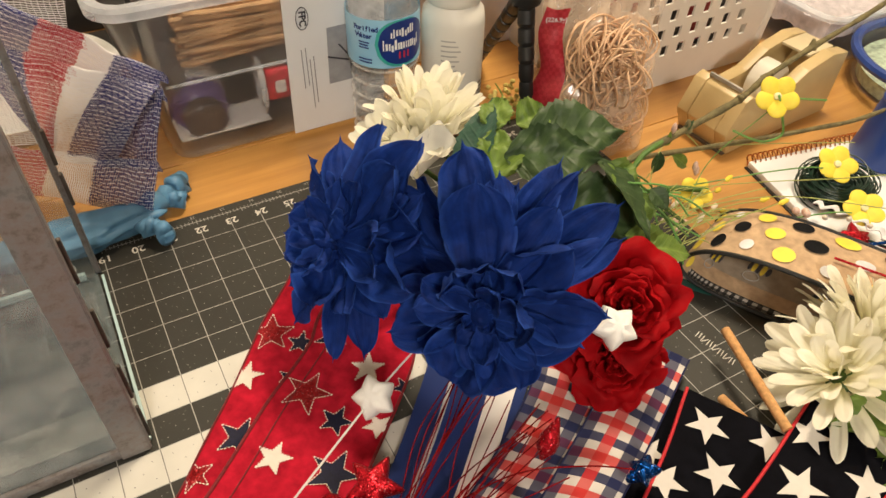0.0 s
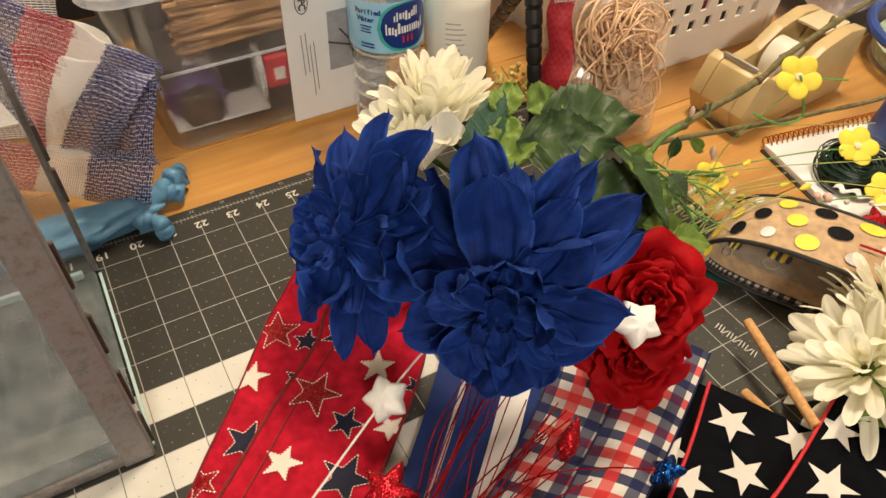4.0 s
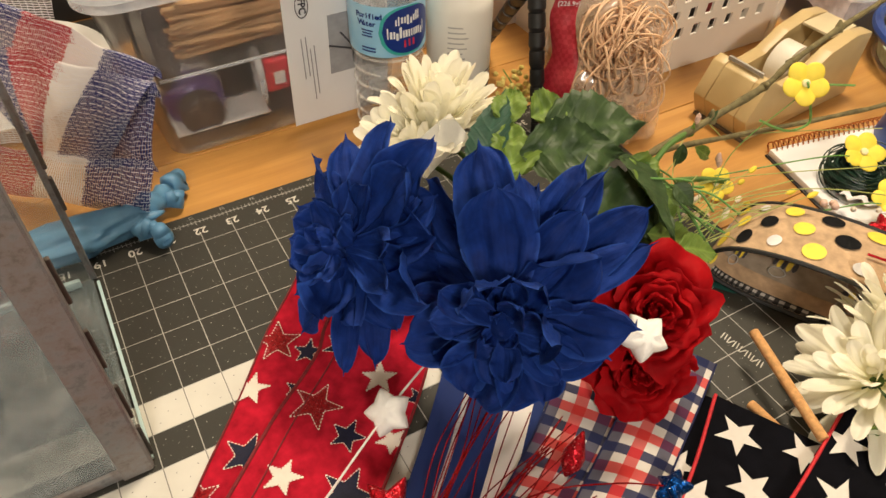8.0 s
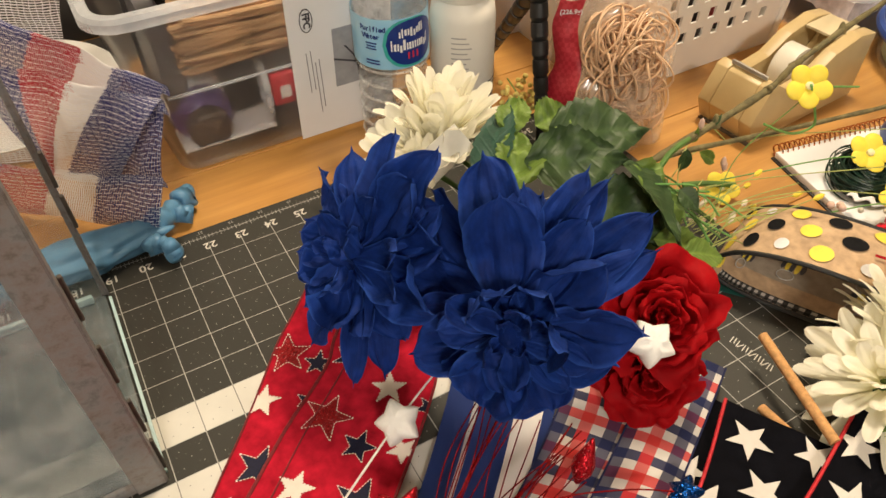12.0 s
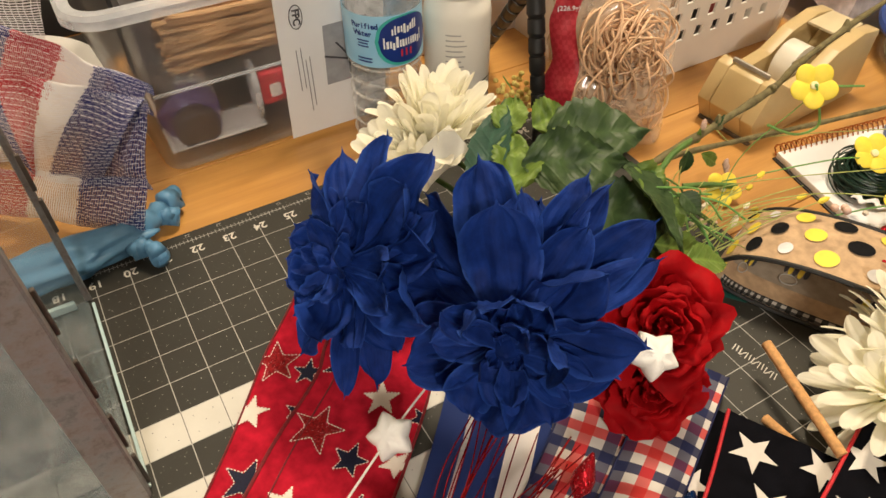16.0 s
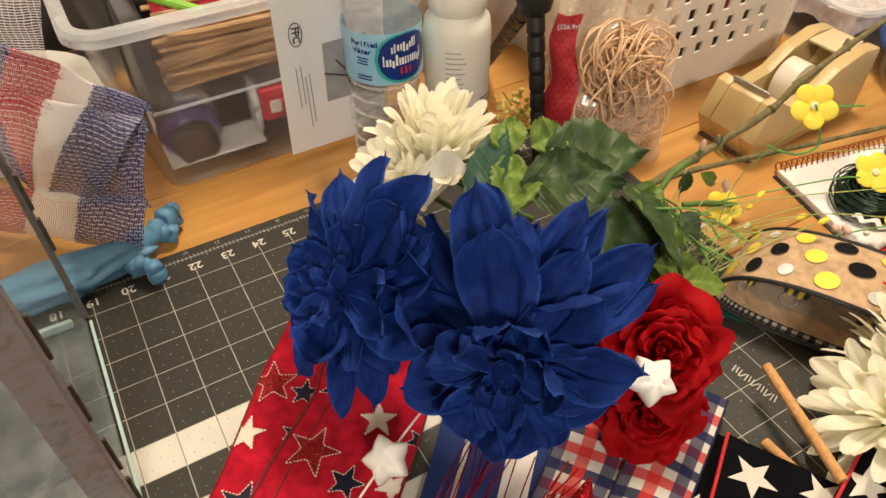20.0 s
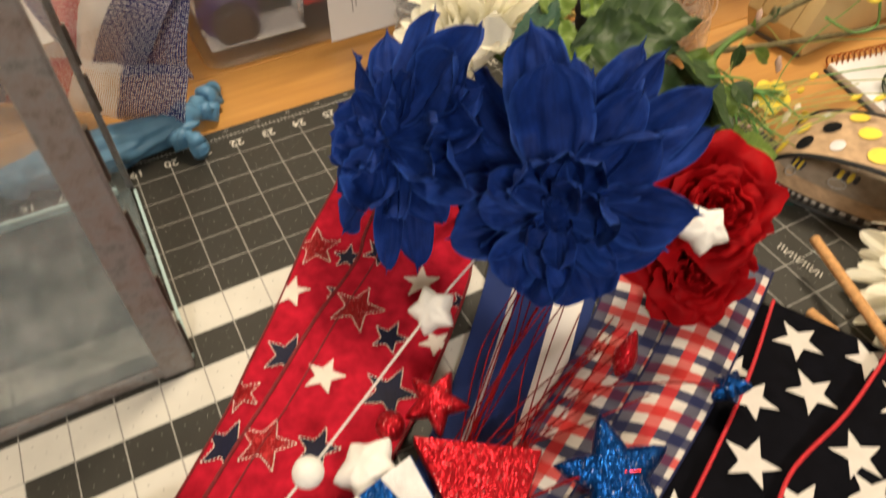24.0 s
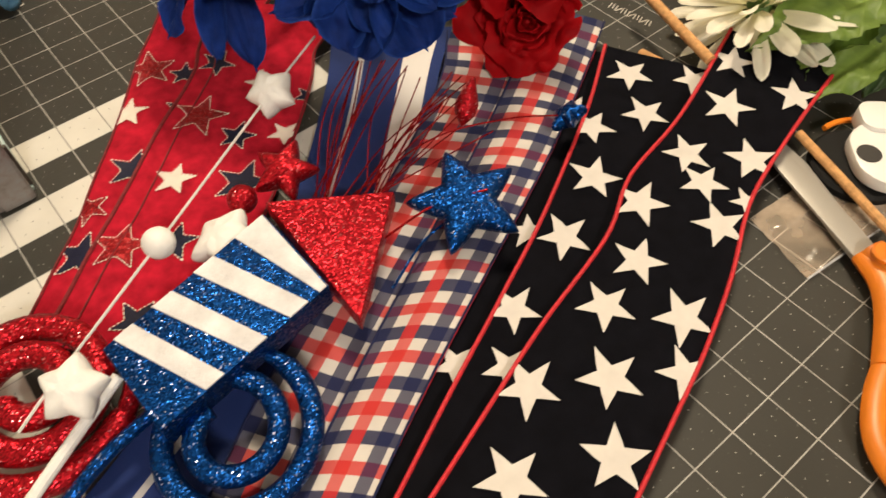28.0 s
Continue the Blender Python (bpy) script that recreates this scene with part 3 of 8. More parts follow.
# the maker's mark in white bars
for i in range(7):
    q = Vector((0.2125, -0.2890, 0)) + (i + 0.5) / 7 * Vector((0.0045, -0.0340, 0))
    for dx, tilt, ln in ((-0.0013, 10, 0.0060), (0.0011, -22 if i % 2 else 16, 0.0056)):
        part("maker_mark", box((0.0007, ln, 0.0002), (dx, 0, 0), 0, Matrix.Translation((q.x, q.y, 0.0003)) @ pose(0, 0, 0, 0, 0, -82) @ pose(0, 0, 0, 0, 0, tilt)), MATWHITE, mat_ob)

# ---- lantern ----
CLIPBROWN = plain("dull_brown_metal", (0.10, 0.085, 0.075), 0.35, 90, rough=0.5, metal=0.4)
LX0, LX1, LY0, LY1, LH = -0.335, -0.157, -0.200, -0.026, 0.27
lan = thing("glass_lantern", ((LX0 + LX1) / 2, (LY0 + LY1) / 2, 0), "square glass lantern with stained grey zinc frame standing on the mat", "lantern")
part("base", box((LX1 - LX0 - 0.004, LY1 - LY0 - 0.004, 0.0022), ((LX0 + LX1) / 2, (LY0 + LY1) / 2, 0.0018), 0.0004), GRIMY, lan, "grimy glass floor")
T = 0.0016
for sx, x in ((1, LX1), (-1, LX0)):
    for sy, y in ((-1, LY0), (1, LY1)):
        w = 0.017 if sy < 0 else 0.0040
        a = box((w, T, LH), (x - sx * w / 2, y - sy * T / 2 * 0, LH / 2 + 0.0006), 0.0005, seg=1)
        b = box((T, w * 0.45, LH), (x, y - sy * w * 0.45 / 2, LH / 2 + 0.0006), 0.0005, seg=1)
        part("corner_post", merge(a, b), ZINC, lan)
for y in (LY0, LY1):
    part("top_rail", box((LX1 - LX0, 0.004, 0.012), ((LX0 + LX1) / 2, y, LH), 0.001), ZINC, lan)
for x in (LX0, LX1):
    part("top_rail", box((0.004, LY1 - LY0 - 0.005, 0.012), (x, (LY0 + LY1) / 2, LH), 0.001), ZINC, lan)
part("bottom_rail", box((LX1 - LX0 - 0.001, 0.003, 0.009), ((LX0 + LX1) / 2, LY0 + 0.002, 0.0052), 0.001), ZINC, lan)
part("bottom_rail", box((LX1 - LX0 - 0.02, 0.004, 0.007), ((LX0 + LX1) / 2, LY1 - 0.004, 0.0045), 0.001), GLASS_EDGE, lan, "pale glass edge strip")
part("front_pane", box((LX1 - LX0 - 0.006, 0.002, LH - 0.012), ((LX0 + LX1) / 2, LY0 + 0.0045, LH / 2)), GRIMY, lan, "grimy blotched front glass")
part("back_pane", box((LX1 - LX0 - 0.006, 0.002, LH - 0.012), ((LX0 + LX1) / 2, LY1 - 0.0075, LH / 2)), SIDEGLASS, lan)
part("side_pane", box((0.002, LY1 - LY0 - 0.018, LH - 0.012), (LX1 - 0.003, (LY0 + LY1) / 2, LH / 2 + 0.001)), SIDEGLASS, lan)
part("side_pane", box((0.002, LY1 - LY0 - 0.018, LH - 0.012), (LX0 + 0.003, (LY0 + LY1) / 2, LH / 2 + 0.001)), SIDEGLASS, lan)
part("glass_edge", box((0.0022, LY1 - LY0 - 0.012, 0.0028), (LX1 + 0.0008, (LY0 + LY1) / 2, 0.0017), 0.0004), GLASS_EDGE, lan, "bright bottom edge of the side glass")
for z in (0.018, 0.058, 0.105, 0.155):
    part("clip", box((0.0022, 0.0030, 0.030), (LX1 + 0.0016, LY0 + 0.009, z), 0.0005, seg=1), CLIPBROWN, lan, "dull brown metal glass clip")
for z in (0.085, 0.12):
    part("clip", box((0.0026, 0.0034, 0.028), (LX1 + 0.0016, LY1 - 0.004, z), 0.0005, seg=1), CLIPBROWN, lan, "dull brown metal hinge clip")

# ---- ribbons ----
def loft(left, right, wave=0.0, seed=0.0, arch=0.0):
    """A strip between two edge curves; returns place(u, v) and its length and width."""
    L, Rr = spline(left, 240), spline(right, 240)
    run = [0.0]
    for a, b, c, d in zip(L, Rr, L[1:], Rr[1:]):
        run.append(run[-1] + ((a + b) / 2 - (c + d) / 2).length)
    keep = [min(range(241), key=lambda i: abs(run[i] - run[-1] * k / 48)) for k in range(49)]
    L, Rr = [L[i] for i in keep], [Rr[i] for i in keep]
    length = sum(((a + b) / 2 - (c + d) / 2).length for a, b, c, d in zip(L, Rr, L[1:], Rr[1:]))
    width = sum((a - b).length for a, b in zip(L, Rr)) / 49

    def place(u, v):
        x = max(0, min(1, u)) * 48
        i = min(int(x), 47)
        a, b = L[i].lerp(L[i + 1], x - i), Rr[i].lerp(Rr[i + 1], x - i)
        p = a.lerp(b, v)
        p.z += wave * noise.noise((u * 6 + seed, v * 2.5, seed)) + arch * math.sin(math.pi * v)
        return p
    return place, length, width


def ribbon_sheet(place, length, width, thick=0.0004, nu=60, nv=14):
    return sheet(place, nu, nv, lambda u, v: (u * length, v * width), thick)


def edge_cord(place, v, r, u0=0.0, u1=1.0, lift=0.0004):
    return tube([place(u0 + (u1 - u0) * i / 60, v) + Vector((0, 0, lift)) for i in range(61)], r, 6)


def nearest(place, x, y):
    best = min(((place(i / 40, j / 16).xy - Vector((x, y))).length, i / 40, j / 16) for i in range(41) for j in range(17))
    return best[1], best[2]


def print_star(place, length, width, x, y, r, turn, inner=0.42, lift=0.0006):
    """A flat printed star that follows the cloth; cut off at the cloth's edge."""
    u0, v0 = nearest(place, x, y)
    for _ in range(4):
        pu = (place(u0 + 0.01, v0) - place(u0 - 0.01, v0)).xy / 0.02
        pv = (place(u0, v0 + 0.02) - place(u0, v0 - 0.02)).xy / 0.04
        inv = Matrix(((pu.x, pv.x), (pu.y, pv.y))).inverted()
        step = inv @ (Vector((x, y)) - place(u0, v0).xy)
        u0, v0 = min(0.98, max(0.02, u0 + step[0])), min(1.0, max(0.0, v0 + step[1]))
    bm = bmesh.new()
    out = star_outline(r, inner, radians(turn))
    pts = []
    for i in range(10):
        a, b = Vector(out[i]), Vector(out[(i + 1) % 10])
        for k in range(3):
            pts.append(a.lerp(b, k / 3))
    uvl = bm.loops.layers.uv.new("UVMap")

    def put(q):
        d = inv @ Vector((q[0], q[1]))
        return place(u0 + d[0], min(0.985, max(0.015, v0 + d[1]))) + Vector((0, 0, lift))
    rings = [[bm.verts.new(put((p.x * k, p.y * k))) for p in pts] for k in (1, 0.66, 0.33)]
    mid = bm.verts.new(put((0, 0)))
    n = len(pts)
    for a, b in zip(rings, rings[1:]):
        for i in range(n):
            bm.faces.new((a[i], a[(i + 1) % n], b[(i + 1) % n], b[i]))
    for i in range(n):
        bm.faces.new((rings[2][i], rings[2][(i + 1) % n], mid))
    bmesh.ops.recalc_face_normals(bm, faces=bm.faces)
    for f in bm.faces:
        for lp in f.loops:
            lp[uvl].uv = (lp.vert.co.x, lp.vert.co.y)
    return bm, put, out


def dashes(put, out, grow=1.05):
    """Stitch-like dashes round a printed star."""
    bms = []
    for i in range(10):
        a, b = Vector(out[i]) * grow, Vector(out[(i + 1) % 10]) * grow
        n = max(2, round((b - a).length / 0.0021))
        for k in range(n):
            p, q = a.lerp(b, (k + 0.15) / n), a.lerp(b, (k + 0.75) / n)
            bms.append((put(p), put(q)))
    bm = bmesh.new()
    for p, q in bms:
        if (q - p).length < 0.0004:
            continue
        d = (q - p).normalized()
        s = Vector((-d.y, d.x, 0)) * 0.00032
        z = Vector((0, 0, 0.00025))
        bm.faces.new([bm.verts.new(w) for w in (p - s + z, q - s + z, q + s + z, p + s + z)])
    return bm


# red ribbon: two overlapping strips with stars
rr = thing("red_star_ribbon", (-0.09, -0.21, 0.0), "red wired ribbon folded double, with white and navy glitter stars", "ribbon")
pl_a = loft([(-0.018, -0.098, 0.020), (-0.050, -0.128, 0.012), (-0.067, -0.144, 0.009), (-0.102, -0.187, 0.007), (-0.131, -0.221, 0.007), (-0.154, -0.247, 0.007), (-0.196, -0.288, 0.007)],
            [(0.030, -0.150, 0.016), (-0.012, -0.168, 0.010), (-0.030, -0.182, 0.008), (-0.075, -0.216, 0.006), (-0.108, -0.244, 0.006), (-0.135, -0.264, 0.006), (-0.180, -0.305, 0.006)], 0.0018, 2.0)
pl_b = loft([(0.000, -0.130, 0.022), (-0.030, -0.160, 0.014), (-0.044, -0.178, 0.011), (-0.083, -0.207, 0.0095), (-0.118, -0.238, 0.009), (-0.146, -0.262, 0.009), (-0.190, -0.300, 0.009)],
            [(0.062, -0.195, 0.012), (0.030, -0.205, 0.009), (0.012, -0.226, 0.008), (-0.026, -0.264, 0.007), (-0.062, -0.296, 0.007), (-0.090, -0.318, 0.007), (-0.140, -0.360, 0.006)], 0.0020, 5.0)
for pl in (pl_a, pl_b):
    part("ribbon_strip", ribbon_sheet(*pl), RED_CLOTH, rr)
    for v in (0.012, 0.988):
        part("wired_edge", edge_cord(pl[0], v, 0.0008), RED_EDGE, rr, "dark red stitched wire edge")
part("fold_line", edge_cord(pl_b[0], 0.16, 0.0006), RED_EDGE, rr)
part("fold_line", edge_cord(pl_b[0], 0.005, 0.0010), RED_EDGE, rr)
W_, N_, G_ = ("white_star", WHITE_PRINT), ("navy_star", NAVY_GLIT), ("red_star", RED_PRINT)
STARS_A = [(W_, -0.089, -0.180, 54, 0.0118), (W_, -0.110, -0.245, 27, 0.0105), (N_, -0.047, -0.170, 54, 0.0098), (N_, -0.064, -0.194, 117, 0.0080), (N_, -0.107, -0.222, 45, 0.0140),
           (N_, -0.154, -0.262, 45, 0.0150), (G_, -0.062, -0.154, -4, 0.0150), (G_, -0.084, -0.221, 22, 0.0075), (G_, -0.138, -0.236, 13, 0.0110)]
STARS_B = [(W_, -0.093, -0.247, 42, 0.0118), (W_, -0.027, -0.256, 90, 0.0100), (W_, -0.015, -0.213, 60, 0.0115), (N_, -0.028, -0.180, -45, 0.0110), (N_, -0.050, -0.241, -34, 0.0110),
           (N_, -0.065, -0.273, 36, 0.0165), (N_, -0.113, -0.287, -27, 0.0125), (G_, -0.058, -0.212, -35, 0.0165), (G_, -0.136, -0.272, 47, 0.0160), (N_, 0.002, -0.238, 20, 0.0090), (N_, -0.150, -0.318, 20, 0.0120)]
for pl, stars in ((pl_a, STARS_A), (pl_b, STARS_B)):
    for (nm, mt), x, y, turn, r in stars:
        bm, put, out = print_star(*pl, x, y, r, turn)
        star_ob = part(nm, bm, mt, rr)
        part("stitching", dashes(put, out), WHITE_PRINT, star_ob, "white stitch dashes", False)

# blue and white ribbon below
bw = thing("blue_white_ribbon", (0.0, -0.28, 0.0), "royal blue ribbon with white stripes under the flowers", "ribbon")
pl_s = loft([(0.045, -0.200, 0.012), (0.014, -0.238, 0.008), (-0.040, -0.292, 0.006), (-0.10, -0.335, 0.005), (-0.215, -0.385, 0.005)],
            [(0.105, -0.250, 0.012), (0.072, -0.276, 0.008), (0.020, -0.325, 0.006), (-0.05, -0.385, 0.005), (-0.170, -0.445, 0.005)], 0.0022, 8.0)
STRIPES = stripe_mat("blue_white_stripe", [(0.018, (0.012, 0.029, 0.135)), (0.0215, (0.40, 0.40, 0.42)), (0.046, (0.012, 0.029, 0.135)), (0.064, (0.74, 0.71, 0.68)), (0.09, (0.012, 0.029, 0.135))])
part("ribbon_strip", ribbon_sheet(*pl_s), STRIPES, bw)
pin_dots = bmesh.new()
for i in range(40):
    for j in range(3):
        c = pl_s[0](0.05 + i * 0.014, (0.0186 + j * 0.0012 + (i % 2) * 0.0006) / pl_s[2]) + Vector((0, 0, 0.0005))
        pin_dots.faces.new([pin_dots.verts.new(c + Vector((0.00028 * math.cos(a), 0.00028 * math.sin(a), 0))) for a in (0, 1.05, 2.1, 3.15, 4.2, 5.25)])
part("pin_dots", pin_dots, NAVY_GLIT, bw, "row of tiny navy dots", False)

# gingham ribbon: a flat strip and a puffed strip
gg = thing("gingham_ribbon", (0.02, -0.36, 0.0), "red, white and navy gingham ribbon in two folded strips", "ribbon")
pl_g1 = loft([(0.100, -0.250, 0.012), (0.071, -0.279, 0.010), (0.010, -0.318, 0.009), (-0.060, -0.355, 0.008), (-0.135, -0.395, 0.007), (-0.20, -0.440, 0.006)],
             [(0.140, -0.290, 0.012), (0.100, -0.320, 0.011), (0.040, -0.352, 0.010), (-0.040, -0.392, 0.009), (-0.112, -0.430, 0.008), (-0.18, -0.475, 0.007)], 0.0016, 11.0)
pl_g2 = loft([(0.150, -0.275, 0.016), (0.110, -0.304, 0.014), (0.050, -0.338, 0.012), (-0.030, -0.380, 0.011), (-0.105, -0.420, 0.010), (-0.175, -0.462, 0.009)],
             [(0.180, -0.3124, 0.014), (0.133, -0.339, 0.012), (0.078, -0.3685, 0.011), (0.000, -0.4045, 0.010), (-0.080, -0.442, 0.009), (-0.155, -0.482, 0.008)], 0.0016, 14.0, 0.004)
part("ribbon_strip", ribbon_sheet(*pl_g1), GINGHAM_S, gg)
part("ribbon_strip", ribbon_sheet(*pl_g2, nv=18), GINGHAM, gg)
for pl in (pl_g1, pl_g2):
    for v in (0.01, 0.99):
        part("wired_edge", edge_cord(pl[0], v, 0.0006), GINGHAM, gg)

# black star ribbon: two strips with red cords
bk = thing("black_star_ribbon", (0.08, -0.43, 0.0), "black cotton ribbon with cream stars and red corded edges", "ribbon")
pl_k1 = loft([(0.161, -0.329, 0.016), (0.110, -0.362, 0.015), (0.039, -0.400, 0.014), (-0.012, -0.423, 0.013), (-0.062, -0.445, 0.012), (-0.16, -0.490, 0.011)],
             [(0.197, -0.391, 0.013), (0.152, -0.414, 0.012), (0.090, -0.440, 0.011), (0.020, -0.468, 0.010), (-0.045, -0.492, 0.009), (-0.14, -0.530, 0.008)], 0.0012, 17.0)
pl_k2 = loft([(0.221, -0.375, 0.024), (0.142, -0.402, 0.021), (0.089, -0.413, 0.019), (0.051, -0.432, 0.018), (-0.005, -0.446, 0.017), (-0.056, -0.462, 0.016), (-0.15, -0.492, 0.014)],
             [(0.240, -0.437, 0.020), (0.177, -0.450, 0.018), (0.125, -0.464, 0.017), (0.081, -0.486, 0.015), (0.038, -0.504, 0.014), (-0.004, -0.518, 0.013), (-0.10, -0.550, 0.010)], 0.0014, 20.0)
for pl in (pl_k1, pl_k2):
    part("ribbon_strip", ribbon_sheet(*pl), BLACK_CLOTH, bk)
    for v in (0.008, 0.992):
        part("edge_cord", edge_cord(pl[0], v, 0.0011), RED_CORD, bk, "raised red cord edge")
pl_k0 = loft([(0.160, -0.322, 0.008), (0.078, -0.366, 0.008), (0.000, -0.402, 0.007), (-0.080, -0.440, 0.007), (-0.155, -0.478, 0.006)],
             [(0.170, -0.340, 0.008), (0.092, -0.386, 0.008), (0.010, -0.428, 0.007), (-0.060, -0.458, 0.007), (-0.150, -0.500, 0.006)], 0.0006, 23.0)
part("ribbon_strip", ribbon_sheet(*pl_k0), BLACK_CLOTH, bk, "lower layer of the black ribbon")
part("edge_cord", edge_cord(pl_k0[0], 0.04, 0.0009), RED_CORD, bk, "raised red cord edge")
for x, y, turn, r in ((0.112, -0.352, 20, 0.0120), (0.030, -0.400, 50, 0.0120), (-0.048, -0.434, 10, 0.0120)):
    bm, put, out = print_star(*pl_k0, x, y, r, turn, 0.40, 0.0007)
    part("cream_star", bm, STAR_CREAM, bk)
K1 = [(0.153, -0.357, 77, 0.0145), (0.135, -0.385, 74, 0.0146), (0.103, -0.373, 17, 0.0146), (0.077, -0.400, 32, 0.0153), (0.179, -0.3845, -146, 0.0130), (0.038, -0.417, 74, 0.0146), (-0.010, -0.431, 14, 0.0140), (-0.032, -0.452, 83, 0.0130)]
K2 = [(0.199, -0.394, -41, 0.0140), (0.168, -0.415, 22, 0.0155), (0.204, -0.434, -30, 0.0145), (0.123, -0.423, -9, 0.0138), (0.147, -0.447, 52, 0.0155), (0.114, -0.441, -58, 0.0138), (0.079, -0.429, 23, 0.0152), (0.122, -0.4635, 140, 0.0100), (0.099, -0.464, 132, 0.0149),
      (0.052, -0.452, -48, 0.0142), (0.022, -0.459, 74, 0.0146), (0.045, -0.486, 70, 0.0149), (-0.003, -0.485, 72, 0.0156), (-0.034, -0.466, 9, 0.0145), (0.024, -0.505, 63, 0.0140), (-0.066, -0.490, 79, 0.0158), (-0.028, -0.511, 45, 0.0156)]
for pl, stars in ((pl_k1, K1), (pl_k2, K2)):
    for x, y, turn, r in stars:
        bm, put, out = print_star(*pl, x, y, r, turn, 0.40, 0.0007)
        part("cream_star", bm, STAR_CREAM, bk)

# ---- flowers ----
def petal(L, W, cup, curl, crease=0.15, ruffle=0.05, tip=0.5, base=0.35, seed=0.0, nu=20, nv=14, fold=0.0, wide=1.1, back_roll=1.0):
    """A silk petal along +x from its root, face up. curl bends it up, cup lifts the sides, edges and tip roll back, a crease runs down the middle."""
    twist = 0.40 * math.sin(seed * 1.7)
    roll = back_roll * (0.5 + 0.5 * math.sin(seed * 3.1))

    def fn(u, v):
        s = 2 * v - 1
        x0 = (0.01 + 0.985 * u) ** wide
        w = W / 2 * max(0.02, (1 - abs(2 * x0 - 1) ** 2.2) ** tip, base * 0.7 * (1 - u) ** 0.5)
        a0 = curl * u
        back = max(0.0, u - 0.66)
        x = L * (math.sin(a0) / curl if abs(curl) > 1e-3 else u)
        z = L * ((1 - math.cos(a0)) / curl if abs(curl) > 1e-3 else 0) - L * (0.35 * back_roll + 0.9 * roll) * back ** 1.8
        n = Vector((-math.sin(a0), 0, math.cos(a0)))
        h = cup * s * s * w * (1 - 0.35 * u) - crease * w * math.exp(-(s / 0.16) ** 2) * math.sin(math.pi * u) + fold * s * w * u
        h -= (0.25 * back_roll + 0.5 * roll) * w * max(0.0, abs(s) - 0.45) ** 2 * 1.5 * min(1, 2 * u)
        h += ruffle * W * noise.noise((u * 2.2 + seed, s * 1.3, seed * 1.7)) * (0.35 + abs(s)) * min(1, 2 * u) * 1.5
        h += 0.5 * ruffle * W * noise.noise((u * 5 + seed, s * 3.5, seed)) * u * (0.3 + abs(s))
        h += 0.10 * W * ruffle * math.cos(s * 9 + seed) * math.sin(math.pi * u)
        h += 0.10 * W * ruffle * noise.noise((u * 11 + seed, s * 7, seed))
        side = 0.10 * W * noise.noise((u * 2 + seed, 7.0, seed)) * u
        tw = twist * u * u
        y, h = s * w * math.cos(tw) - h * math.sin(tw), s * w * math.sin(tw) + h * math.cos(tw)
        return Vector((x, y * (1 - 0.10 * cup * abs(s)) + side, z)) + n * h
    return sheet(fn, nu, nv, lambda u, v: (u, (v - 0.5)))


def bloom(parent, at, axis, layers, mat, name="petal", seed=1, xdir=(1, 0, 0), wild=14, wide=1.1, back_roll=1.0):
    """Rings of petals round an axis. layer: (count, length, width, lift degrees, cup, curl, crease, ruffle, tip, root radius, root height)."""
    rnd = random.Random(seed)
    base = axes(at, axis, xdir)
    for k, (count, L, W, lift, cup, curl, crease, ruf, tip, r0, h0) in enumerate(layers):
        shapes = [mesh_of(petal(L, W, cup * rnd.uniform(0.8, 1.2), curl * rnd.uniform(0.7, 1.3), crease, ruf, tip, 0.35, rnd.uniform(0, 50), fold=rnd.uniform(-0.15, 0.15), wide=wide, back_roll=back_roll), name, mat) for _ in range(4)]
        for i in range(count):
            az = 360 * (i + rnd.uniform(-0.22, 0.22)) / count + 37 * k
            m = base @ pose(0, 0, h0, 0, 0, az) @ pose(r0, 0, 0, rnd.uniform(-wild, wild), -(lift + rnd.uniform(-0.7, 0.7) * wild), rnd.uniform(-0.7, 0.7) * wild)
            m = m @ Matrix.Diagonal((rnd.uniform(0.9, 1.1), rnd.uniform(0.88, 1.12), 1, 1))
            piece(name, shapes[i % 4], parent, m)




